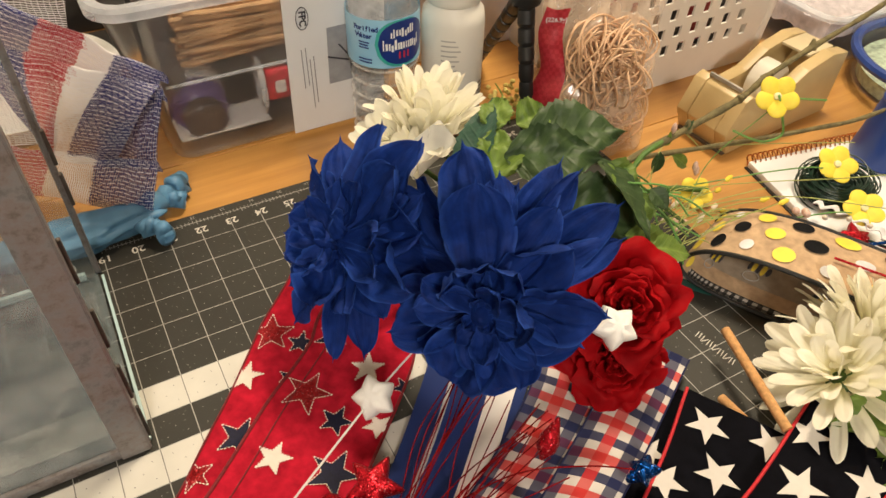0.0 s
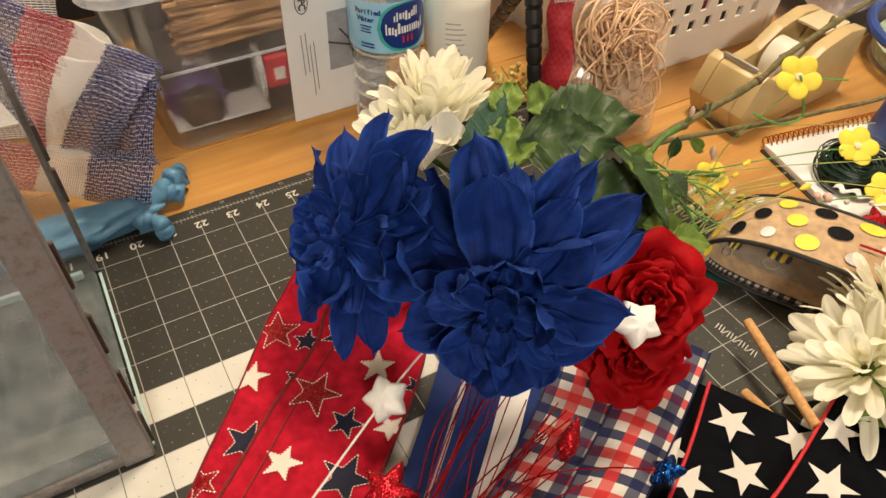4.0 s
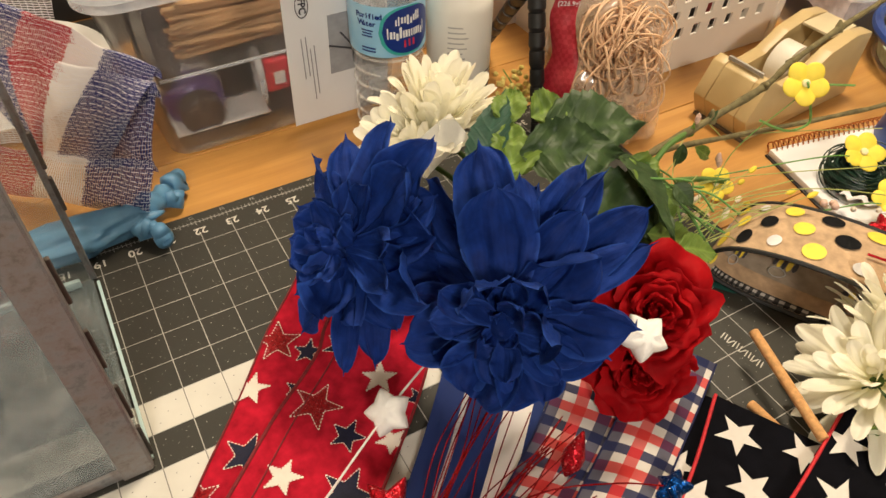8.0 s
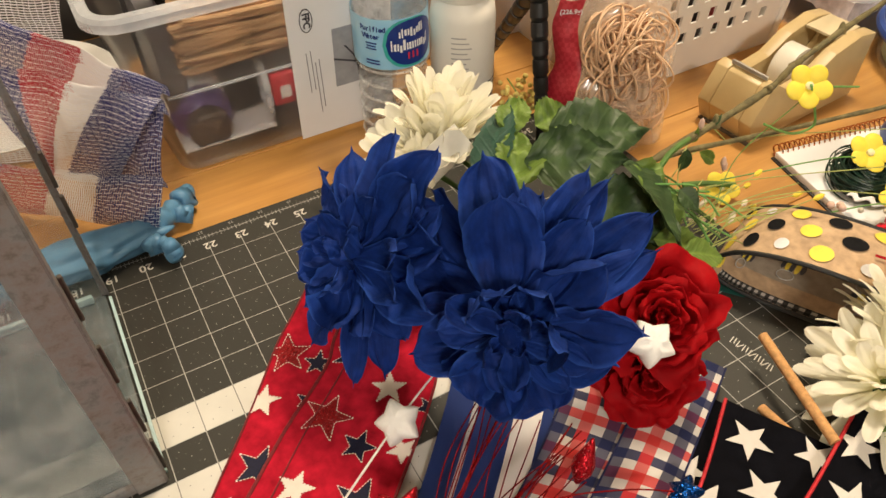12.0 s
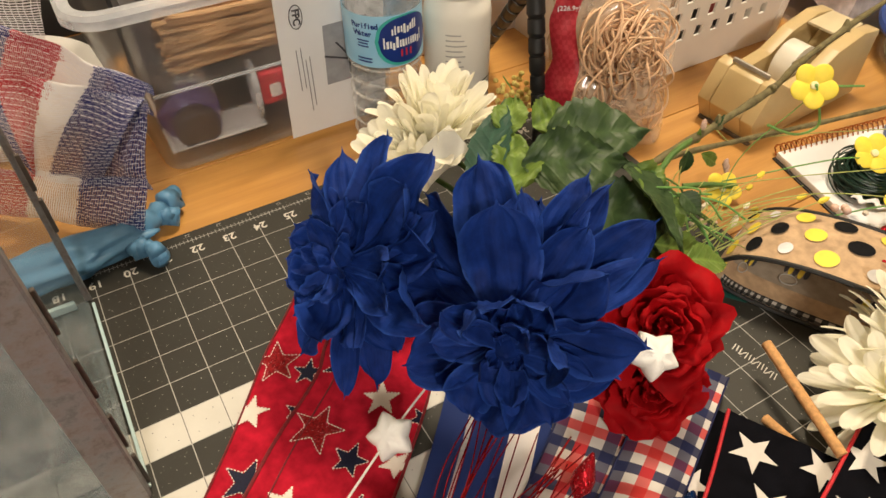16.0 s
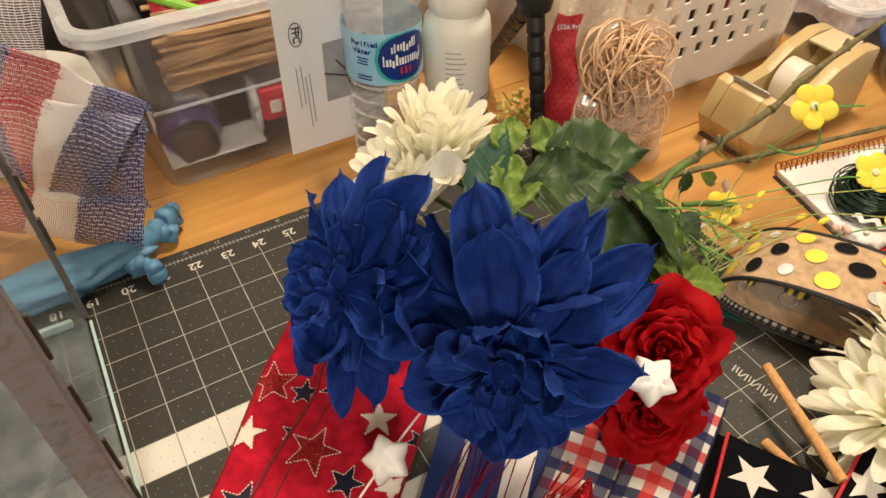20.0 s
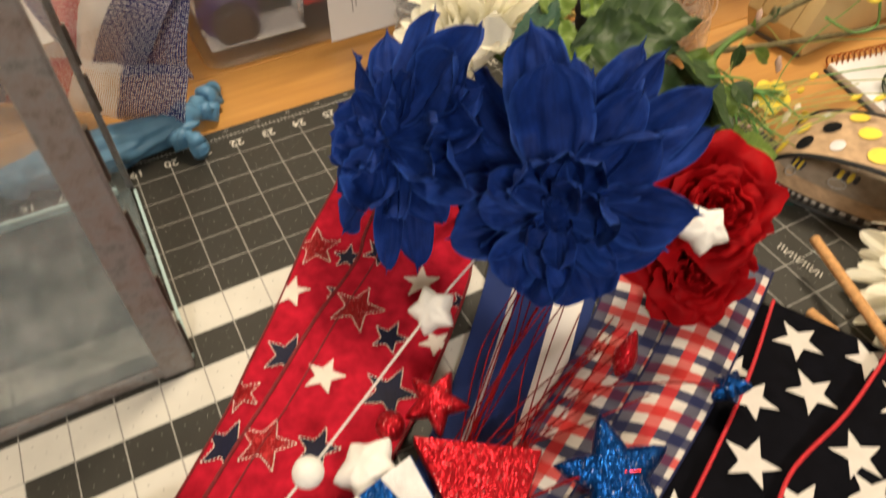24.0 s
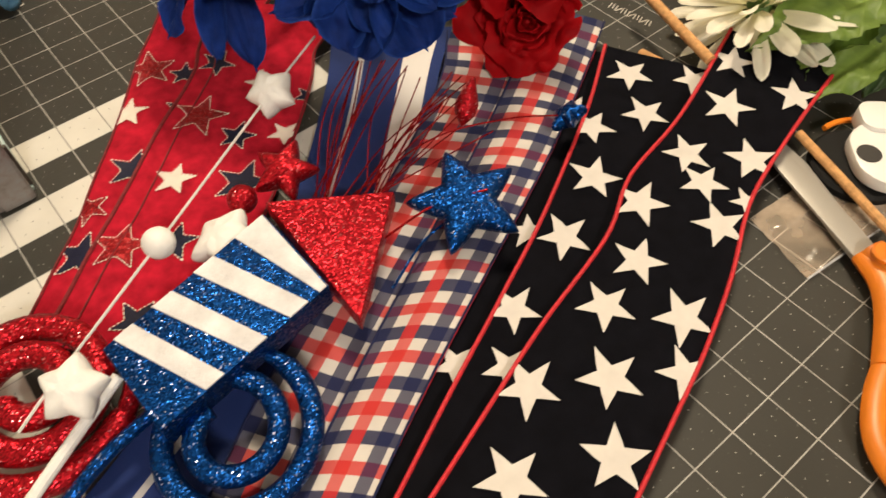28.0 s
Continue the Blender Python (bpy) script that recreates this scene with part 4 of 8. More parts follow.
def silk_petal(L, W, point=0.8, bow=0.4, seed=0.0, nu=22, nv=16):
    """A dahlia petal along +x, widest past its middle, the tip round (point 0.5) or sharp (1.0); bow hollows it, pleats run down its length."""
    um = 0.60
    lean = 0.5 * math.sin(seed * 1.3)
    back = 0.06 + 0.07 * (0.5 + 0.5 * math.sin(seed * 2.3))
    side_curl = 0.9 * math.sin(seed * 2.9)

    def fn(u, v):
        s = 2 * v - 1
        k = 0.34 + 0.66 * math.sin(math.pi / 2 * u / um) ** 1.25 if u < um else max(0.012, 1 - ((u - um) / (1 - um)) ** 2.3) ** (point * 0.80)
        w = W / 2 * k * (1 + 0.08 * noise.noise((u * 3 + seed, 2.0 if s > 0 else 5.0, seed)))
        x = L * u - 0.02 * L * abs(s) ** 3 * math.sin(math.pi * u) + 0.05 * L * math.exp(-(s / 0.22) ** 2) * u ** 7
        z = -0.30 * bow * L * math.sin(math.pi * u ** 0.9) - back * L * max(0.0, u - 0.72) ** 1.5 * 6 * (0.4 + 0.6 * abs(s))
        h = (0.55 + 0.35 * math.sin(seed * 4.1)) * w * s * s * (1.15 - 0.5 * u) - 0.20 * w * math.exp(-(s / 0.10) ** 2) * min(1, 4 * (1 - u))
        h += 0.16 * W * noise.noise((s * 2.6 + seed, u * 0.7, seed * 0.7)) * math.sin(math.pi * u) ** 0.7
        h += 0.060 * W * noise.noise((s * 7 + seed, u * 1.2, seed * 2.1)) * math.sin(math.pi * u) ** 0.7
        h += side_curl * 0.35 * w * max(0.0, abs(s) - 0.5) ** 2 * 4 * (1 if s * lean > 0 else -0.6) * u
        h += 0.26 * W * noise.noise((u * 2.6 + seed, s * 1.1, seed * 1.7)) * (0.2 + abs(s)) * min(1, 2 * u)
        h += 0.09 * W * noise.noise((u * 7 + seed, s * 4.0, seed)) * (0.3 + abs(s)) * min(1, 2 * u)
        tw = 0.55 * lean * u * u
        y = s * w
        return Vector((x, y * math.cos(tw) - h * math.sin(tw) + 0.05 * L * lean * u * (1 - u), z + y * math.sin(tw) + h * math.cos(tw)))
    return sheet(fn, nu, nv, lambda u, v: (u, (v - 0.5)))


def dahlia(parent, at, axis, petals, seed, wide=1.14, face=None):
    """Silk petals set round an axis: (turn, lift, length, width, root height, point, bow). Their upper faces look along face."""
    rnd = random.Random(seed)
    base = axes(at, axis)
    face = Vector(face or axis).normalized()
    for turn, lift, L, W, h0, point, bow in petals:
        m = base @ pose(0, 0, h0, 0, 0, turn) @ pose(0.004, 0, 0, 0, -lift, 0)
        x = m.to_3x3() @ Vector((1, 0, 0))
        up = face - x * face.dot(x)
        if up.length > 0.25:
            z = up.normalized()
            m = Matrix.Translation(m.translation) @ Matrix((x, z.cross(x), z)).transposed().to_4x4()
        piece("petal", mesh_of(silk_petal(L, W * wide, point, bow, rnd.uniform(0, 50)), "petal", BLUE_PETAL), parent, m @ pose(0, 0, 0, rnd.uniform(-24, 24), 0, 0))


DAHLIA_OUTER = [(84, -13, 0.088, 0.034, -0.016, 0.55, 0.25), (69, -7, 0.070, 0.026, -0.014, 0.8, 0.2), (47, -12, 0.088, 0.021, -0.016, 0.9, 0.2), (39, -9, 0.088, 0.019, -0.016, 0.95, 0.2),
                (40, 2, 0.065, 0.023, -0.012, 0.7, 0.3), (22, -6, 0.089, 0.025, -0.016, 0.75, 0.2), (12, -4, 0.081, 0.020, -0.014, 0.9, 0.2),
                (-16, 9, 0.063, 0.029, -0.010, 0.9, 0.4), (-38, 2, 0.054, 0.024, -0.014, 0.8, 0.3), (-83, -9, 0.051, 0.035, -0.012, 0.6, 0.3)]
DAHLIA_LEFT = [(-125, -10, 0.048, 0.037, -0.012, 0.6, 0.3), (-177, -12, 0.058, 0.031, -0.014, 0.8, 0.3), (167, -28, 0.060, 0.027, -0.018, 0.85, 0.3), (147, -36, 0.069, 0.027, -0.022, 0.8, 0.3),
               (126, -36, 0.079, 0.027, -0.024, 0.7, 0.2), (112, -32, 0.092, 0.027, -0.026, 0.7, 0.2), (-150, -18, 0.048, 0.030, -0.016, 0.7, 0.3), (-60, -14, 0.050, 0.030, -0.016, 0.7, 0.3), (60, -24, 0.070, 0.030, -0.018, 0.7, 0.2)]
DAHLIA_INNER = [(21, 11, 0.056, 0.032, -0.008, 0.75, 0.5), (77, 4, 0.067, 0.034, -0.006, 0.5, 0.45), (94, 50, 0.042, 0.026, 0.000, 0.6, 0.8), (64, 44, 0.040, 0.018, 0.002, 0.8, 0.9), (40, 40, 0.040, 0.020, 0.000, 0.7, 0.9),
                (128, 26, 0.036, 0.020, -0.006, 0.8, 0.6), (162, 10, 0.034, 0.022, -0.008, 0.8, 0.5), (-112, -4, 0.034, 0.024, -0.010, 0.55, 0.5), (-62, 6, 0.038, 0.016, -0.006, 0.8, 0.6), (-40, 4, 0.042, 0.016, -0.008, 0.8, 0.5)]
DAHLIA_HEART = [(126, 44, 0.026, 0.016, -0.002, 0.8, 0.7), (-150, 30, 0.018, 0.012, -0.002, 0.8, 0.8), (14, 50, 0.028, 0.016, 0.000, 0.8, 0.7), (-38, 42, 0.022, 0.013, -0.002, 0.8, 0.7),
                (-8, 56, 0.040, 0.020, -0.001, 0.7, 0.8), (52, 62, 0.034, 0.016, 0.002, 0.8, 0.7), (-100, 50, 0.026, 0.014, -0.001, 0.8, 0.6), (75, 66, 0.015, 0.011, 0.0, 0.9, 0.5), (190, 66, 0.012, 0.009, 0.001, 0.9, 0.5), (-60, 68, 0.011, 0.009, 0.001, 0.9, 0.5)]
SIDE_OUTER = [(24, -10, 0.075, 0.021, -0.014, 0.8, 0.2), (55, -6, 0.076, 0.018, -0.014, 0.9, 0.2), (-5, -14, 0.075, 0.025, -0.016, 0.75, 0.3), (69, 5, 0.070, 0.013, -0.010, 1.0, 0.2), (64, 2, 0.055, 0.016, -0.010, 0.8, 0.2),
              (-51, -24, 0.049, 0.033, -0.016, 0.85, 0.3), (-80, -2, 0.075, 0.027, -0.010, 0.8, 0.3), (-157, -15, 0.075, 0.023, -0.016, 0.8, 0.2), (-137, 8, 0.070, 0.014, -0.010, 0.7, 0.2), (-177, 16, 0.057, 0.022, -0.008, 0.7, 0.3)]
SIDE_BACK = [(-105, -4, 0.058, 0.020, -0.012, 0.8, 0.2), (-22, -21, 0.048, 0.024, -0.014, 0.8, 0.2), (176, 36, 0.038, 0.018, -0.008, 0.8, 0.3), (92, 2, 0.052, 0.022, -0.014, 0.8, 0.3), (118, 4, 0.050, 0.022, -0.014, 0.8, 0.3), (146, 6, 0.050, 0.022, -0.014, 0.8, 0.3),
             (40, -30, 0.055, 0.024, -0.018, 0.8, 0.2), (-20, -30, 0.052, 0.026, -0.018, 0.8, 0.2), (-75, -34, 0.050, 0.026, -0.018, 0.8, 0.2)]
SIDE_INNER = [(-21, -4, 0.063, 0.026, -0.006, 0.55, 0.5), (-15, 5, 0.043, 0.019, -0.004, 0.7, 0.6), (-57, 10, 0.062, 0.015, -0.002, 0.8, 0.8), (-79, 5, 0.062, 0.015, -0.002, 0.8, 0.7), (-114, 9, 0.050, 0.019, -0.004, 0.7, 0.5),
              (-122, 26, 0.045, 0.024, -0.004, 0.5, 0.7), (160, 60, 0.026, 0.020, -0.002, 0.6, 0.6), (88, 40, 0.031, 0.019, -0.004, 0.8, 0.5), (86, 19, 0.042, 0.021, -0.006, 0.8, 0.4), (14, 7, 0.036, 0.016, -0.006, 0.9, 0.4)]
SIDE_HEART = [(-95, 34, 0.034, 0.016, 0.0, 0.7, 0.8), (-40, 26, 0.036, 0.016, 0.002, 0.6, 0.9), (140, 40, 0.030, 0.018, -0.002, 0.7, 0.7), (20, 36, 0.026, 0.015, 0.0, 0.8, 0.7), (110, 52, 0.024, 0.014, 0.001, 0.8, 0.6),
              (-150, 44, 0.026, 0.014, 0.001, 0.9, 0.5), (-20, 60, 0.018, 0.011, 0.002, 0.9, 0.5), (60, 66, 0.016, 0.010, 0.002, 1.0, 0.4)]


def stem(parent, pts, r=0.0022):
    part("stem", tube(pts, r, 8, steps=16), STEM, parent)


D1_AT, D1_AXIS = (0.027, -0.281, 0.110), (-0.53, -0.67, 0.52)
D2_AT, D2_AXIS = (-0.020, -0.172, 0.096), (-0.88, 0.06, 0.42)
HEART = [(0.001, -0.024), (0.006, -0.022), (0.010, -0.012), (0.007, 0.0), (0.004, 0.006), (0.001, 0.009)]
d1 = thing("blue_dahlia", (0.045, -0.255, 0.0), "large royal blue silk dahlia facing up over the ribbons", "flower", "blue dahlias")
for ring, sd in ((DAHLIA_OUTER, 4), (DAHLIA_LEFT, 5), (DAHLIA_INNER, 6), (DAHLIA_HEART, 7)):
    dahlia(d1, D1_AT, D1_AXIS, ring, sd)
part("flower_heart", lathe(HEART, (0, 0, 0), 14, axes(D1_AT, D1_AXIS)), BLUE_PETAL, d1)
stem(d1, [Vector(D1_AT) - 0.022 * Vector(D1_AXIS), (0.06, -0.235, 0.06), (0.09, -0.20, 0.012), (0.13, -0.17, 0.003)])
d2 = thing("blue_dahlia", (0.0, -0.17, 0.0), "royal blue silk dahlia tipped on its side", "flower", "blue dahlias")
for ring, sd in ((SIDE_OUTER, 9), (SIDE_BACK, 10), (SIDE_INNER, 11), (SIDE_HEART, 12)):
    dahlia(d2, D2_AT, D2_AXIS, ring, sd, 1.28, (-0.98, -0.30, 1.0))
part("flower_heart", lathe(HEART, (0, 0, 0), 14, axes(D2_AT, D2_AXIS)), BLUE_PETAL, d2)
stem(d2, [Vector(D2_AT) - 0.022 * Vector(D2_AXIS), (0.03, -0.175, 0.045), (0.06, -0.17, 0.010), (0.11, -0.15, 0.003)])


def rose_petal(az, rb, rt, z0, h, span, flare, seed):
    """A curved wrap of a rose: part of a cup from its root, with the rim rolled outward and crumpled."""
    def fn(u, v):
        s = 2 * v - 1
        a = radians(az + s * span / 2 + 9 * noise.noise((u * 2, s, seed)))
        uu = u * (1 - 0.20 * abs(s) ** 3 + 0.07 * noise.noise((s * 3 + seed, 1.0, seed)))
        r = rb + (rt - rb) * math.sin(1.57 * min(1, uu * 1.15)) + flare * max(0.0, uu - 0.55) ** 1.6 * 3.2
        r *= 1 + 0.36 * noise.noise((s * 1.6 + seed, uu * 1.1, seed)) * uu + 0.12 * noise.noise((s * 5 + seed, uu * 3, seed))
        z = z0 + h * (uu - 0.9 * max(0.0, uu - 0.70) ** 1.6 * 2.4) + 0.30 * h * noise.noise((s * 2.2 + seed, uu * 2, 3.0)) * uu
        return Vector((r * math.cos(a), r * math.sin(a), z))
    return sheet(fn, 14, 20, lambda u, v: (u, 0.6 * (v - 0.5)))


ROSE_A, ROSE_B = (0.131, -0.287, 0.070), (0.121, -0.299, 0.037)
for at, ax, sd, sz, root in ((ROSE_A, (-0.42, -0.50, 0.75), 3, 1.02, (0.19, -0.23, 0.004)), (ROSE_B, (-0.56, -0.62, 0.54), 7, 0.92, (0.15, -0.24, 0.010))):
    rs = thing("red_rose", (at[0], at[1], 0.0), "red silk rose tucked beside the blue dahlia", "flower", "red roses")
    rbase = axes(at, ax)
    rnd = random.Random(sd)
    for k in range(18):
        t = k / 17
        bm = rose_petal(137.5 * k + rnd.uniform(-20, 20), sz * (0.001 + 0.009 * t), sz * (0.0035 + 0.026 * t ** 1.1) * rnd.uniform(0.92, 1.08), -sz * 0.012 * t, sz * (0.034 - 0.004 * t) * rnd.uniform(0.88, 1.12), 165 - 55 * t, sz * (0.001 + 0.011 * t), rnd.uniform(0, 40))
        bmesh.ops.transform(bm, matrix=rbase, verts=bm.verts)
        part("petal", bm, RED_PETAL, rs, "", True, 0)
    part("flower_heart", lathe([(0.001, -0.014), (0.010, -0.008), (0.006, 0.008), (0.001, 0.016)], (0, 0, 0), 12, rbase), RED_PETAL, rs)
    stem(rs, [Vector(at) - Vector(ax) * 0.010, (Vector(at) + Vector(root)) / 2 - Vector((0, 0, 0.01)), root])

MUM = [(20, 0.046, 0.0108, 4, 0.30, 0.20, 0.10, 0.05, 0.45, 0.004, -0.006),
       (19, 0.047, 0.0108, 16, 0.30, 0.28, 0.10, 0.05, 0.45, 0.004, -0.004),
       (18, 0.044, 0.0104, 30, 0.30, 0.30, 0.10, 0.05, 0.45, 0.004, -0.001),
       (15, 0.040, 0.0098, 45, 0.30, 0.25, 0.10, 0.05, 0.45, 0.003, 0.001),
       (12, 0.035, 0.0092, 60, 0.30, 0.22, 0.10, 0.05, 0.45, 0.002, 0.002),
       (8, 0.029, 0.0080, 76, 0.30, 0.2, 0.10, 0.05, 0.45, 0.001, 0.003)]
MUM_WIDE = [(17, 0.052, 0.0112, 0, 0.30, 0.15, 0.10, 0.05, 0.5, 0.004, -0.006),
            (16, 0.050, 0.0112, 12, 0.30, 0.20, 0.10, 0.05, 0.5, 0.004, -0.004),
            (14, 0.045, 0.0106, 26, 0.30, 0.22, 0.10, 0.05, 0.5, 0.004, -0.001),
            (10, 0.038, 0.0115, 42, 0.30, 0.25, 0.10, 0.05, 0.45, 0.003, 0.001),
            (8, 0.030, 0.0095, 64, 0.30, 0.22, 0.10, 0.05, 0.45, 0.001, 0.003)]
MUM_UP = [(int(0.78 * n), 1.12 * L, 1.25 * w, min(84, lift + 24), *q) for n, L, w, lift, *q in MUM]
MUM_HALF = [(n, L, w, min(84, lift + 6), *q) for n, L, w, lift, *q in MUM]
for at, ax, sd, sc, root, kind in (((0.104, -0.076, 0.082), (0.10, 0.05, 0.95), 5, 1.0, (0.18, -0.10, 0.002), MUM_UP), ((0.082, -0.090, 0.070), (-0.50, 0.05, 0.75), 6, 0.98, (0.17, -0.11, 0.002), MUM_UP),
                                   ((0.283, -0.366, 0.036), (0.22, 0.34, 0.90), 11, 1.12, (0.36, -0.46, 0.004), MUM_HALF), ((0.239, -0.377, 0.034), (-0.50, 0.28, 0.76), 12, 1.0, (0.33, -0.47, 0.004), MUM_WIDE)):
    wm = thing("white_chrysanthemum", (at[0], at[1], 0.0), "cream white silk chrysanthemum with many narrow petals", "flower", "white chrysanthemums")
    bloom(wm, at, ax, [(n, a * sc, b * sc, *r) for n, a, b, *r in kind], WHITE_PETAL, seed=sd, wild=20, wide=2.0, back_roll=0.6)
    part("flower_heart", lathe([(0.001, -0.016), (0.009, -0.010), (0.009, 0.0), (0.001, 0.006)], (0, 0, 0), 12, axes(at, ax)), CALYX, wm)
    stem(wm, [Vector(at) - Vector(ax) * 0.012, (Vector(at) + Vector(root)) / 2 - Vector((0, 0, 0.012)), root])


def leaf(L, W, bend=0.5, cup=0.25, teeth=10, depth=0.13, seed=0.0, wavy=0.06):
    """A broad leaf along +x with a toothed edge, raised sides and a bent tip."""
    def fn(u, v):
        s = 2 * v - 1
        w = W / 2 * max(0.02, math.sin(math.pi * min(1, (u * 0.97 + 0.03)) ** 0.72) ** 0.8)
        saw = (u * teeth) % 1
        w *= 1 - depth * saw * abs(s)
        ang = bend * u
        x = L * (math.sin(ang) / bend if abs(bend) > 1e-3 else u) + 0.12 * L * abs(s) * (0.5 - u)
        z = -L * ((1 - math.cos(ang)) / bend if abs(bend) > 1e-3 else 0)
        z += cup * abs(s) * w + wavy * W * noise.noise((u * 5 + seed, s * 2, seed))
        return Vector((x, s * w, z))
    return sheet(fn, 36, 10, lambda u, v: (u, v - 0.5))


def leaf_at(parent, root, tip, W, normal, mat, bend=0.5, seed=0.0, cup=0.25, wavy=0.06, label=""):
    d = Vector(tip) - Vector(root)
    x = d.normalized()
    y = Vector(normal).cross(x).normalized()
    z = x.cross(y)
    m = Matrix((x, y, z)).transposed().to_4x4()
    piece("leaf", mesh_of(leaf(d.length, W, bend, cup, seed=seed, wavy=wavy), "leaf", mat), parent, Matrix.Translation(root) @ m, label)


lv = thing("leaf_spray", (0.15, -0.16, 0.0), "spray of green silk rose leaves behind the flowers", "leaves")
leaf_at(lv, (0.082, -0.168, 0.104), (0.141, -0.101, 0.124), 0.032, (-0.6, -0.2, 0.75), LEAF_BACK, 0.2, 3.0, 0.15, 0.06, "blue-green underside of a leaf")
leaf_at(lv, (0.098, -0.182, 0.106), (0.129, -0.136, 0.122), 0.034, (-0.3, -0.7, 0.6), LEAF_PALE, 0.4, 4.0, 0.45, 0.22, "pale crinkled leaf")
leaf_at(lv, (0.122, -0.136, 0.110), (0.149, -0.107, 0.124), 0.026, (-0.5, -0.5, 0.7), LEAF_PALE, 0.4, 5.0, 0.40, 0.20)
leaf_at(lv, (0.142, -0.138, 0.112), (0.174, -0.141, 0.121), 0.032, (-0.3, -0.5, 0.8), LEAF_PALE, 0.5, 7.0, 0.25, 0.14)
leaf_at(lv, (0.144, -0.148, 0.108), (0.213, -0.180, 0.118), 0.054, (-0.20, -0.35, 0.9), LEAF_DARK, 0.35, 1.0, 0.12, 0.10)
leaf_at(lv, (0.150, -0.140, 0.092), (0.205, -0.160, 0.100), 0.044, (-0.25, -0.50, 0.8), LEAF_DARK, 0.45, 21.0, 0.2, 0.12)
leaf_at(lv, (0.113, -0.167, 0.112), (0.172, -0.206, 0.122), 0.046, (-0.25, -0.55, 0.8), LEAF_DARK, 0.40, 2.0, 0.20, 0.14, "grey-green leaf with shallow pleats")
leaf_at(lv, (0.172, -0.192, 0.106), (0.190, -0.258, 0.086), 0.040, (0.5, -0.2, 0.8), LEAF_DARK, 0.5, 6.0, 0.3, 0.10)
# added dark leaf stands in for the shadow low behind the spray
leaf_at(lv, (0.140, -0.190, 0.086), (0.196, -0.242, 0.072), 0.052, (-0.3, -0.5, 0.8), LEAF_DARK, 0.4, 17.0, 0.25, 0.12)
leaf_at(lv, (0.180, -0.196, 0.104), (0.203, -0.226, 0.076), 0.030, (0.3, -0.7, 0.6), LEAF_PALE, 0.5, 27.0, 0.35, 0.2)
leaf_at(lv, (0.170, -0.262, 0.082), (0.206, -0.272, 0.072), 0.022, (-0.1, -0.3, 0.95), LEAF_PALE, 0.4, 8.0)
leaf_at(lv, (0.176, -0.232, 0.066), (0.222, -0.252, 0.050), 0.026, (-0.2, -0.5, 0.85), LEAF_PALE, 0.4, 9.0)
part("stem", tube([(0.105, -0.205, 0.07), (0.14, -0.19, 0.03), (0.19, -0.15, 0.003)], 0.002, 8, steps=12), STEM, lv)

lv2 = thing("leaf_spray", (0.26, -0.43, 0.0), "green silk chrysanthemum leaves beside the white flowers", "leaves")
leaf_at(lv2, (0.285, -0.430, 0.034), (0.202, -0.402, 0.027), 0.050, (-0.2, 0.15, 1), LEAF_PALE, 0.6, 10.0, 0.45, 0.20)
leaf_at(lv2, (0.306, -0.430, 0.035), (0.272, -0.378, 0.052), 0.064, (-0.5, -0.3, 0.9), LEAF_PALE, 0.7, 11.0, 0.50, 0.20)
leaf_at(lv2, (0.300, -0.445, 0.028), (0.200, -0.436, 0.030), 0.048, (0, 0, 1), LEAF_PALE, 0.4, 12.0, 0.40, 0.20)
leaf_at(lv2, (0.310, -0.430, 0.030), (0.330, -0.395, 0.050), 0.060, (-0.2, -0.6, 0.8), LEAF_PALE, 0.6, 13.0, 0.45, 0.20)
leaf_at(lv2, (0.290, -0.430, 0.046), (0.206, -0.3945, 0.0415), 0.054, (-0.3, 0.0, 0.95), LEAF_PALE, 0.4, 14.0, 0.25, 0.14)
leaf_at(lv2, (0.300, -0.440, 0.026), (0.246, -0.462, 0.020), 0.038, (0.1, -0.3, 0.9), LEAF_DARK, 0.5, 15.0, 0.3, 0.14)
leaf_at(lv2, (0.296, -0.424, 0.042), (0.318, -0.372, 0.050), 0.044, (0.5, -0.3, 0.8), LEAF_DARK, 0.5, 16.0, 0.3, 0.14)
for k in range(3):
    part("stem", tube([(0.285 + 0.01 * k, -0.425 - 0.004 * k, 0.022), (0.32, -0.47 - 0.006 * k, 0.012), (0.38, -0.56 - 0.012 * k, 0.003)], 0.0017, 8, steps=12), STEM, lv2)

# ---- picks and foam shapes on the ribbons ----
fw = thing("foam_star_pick", (-0.08, -0.28, 0.0), "white wire pick strung with white foam stars and a ball", "pick")
WP = [(0.016, -0.232, 0.040), (-0.028, -0.2545, 0.038), (-0.1226, -0.3154, 0.045), (-0.181, -0.348, 0.044), (-0.205, -0.362, 0.043)]
part("wire", tube(WP, 0.0007, 6, steps=40), WIRE_WHITE, fw, "thin white wire")


def foam_star(at, axis, r, parent, turn, thick=0.008, mat=FOAM, name="foam_star"):
    bm = puffy_star(r * 1.04, thick * 1.15, 0.55, 4) if mat is FOAM else puffy_star(r, thick, 0.43)
    bmesh.ops.transform(bm, matrix=axes(at, axis, (1, 0, 0), turn), verts=bm.verts)
    return part(name, bm, mat, parent, "", True, 0)


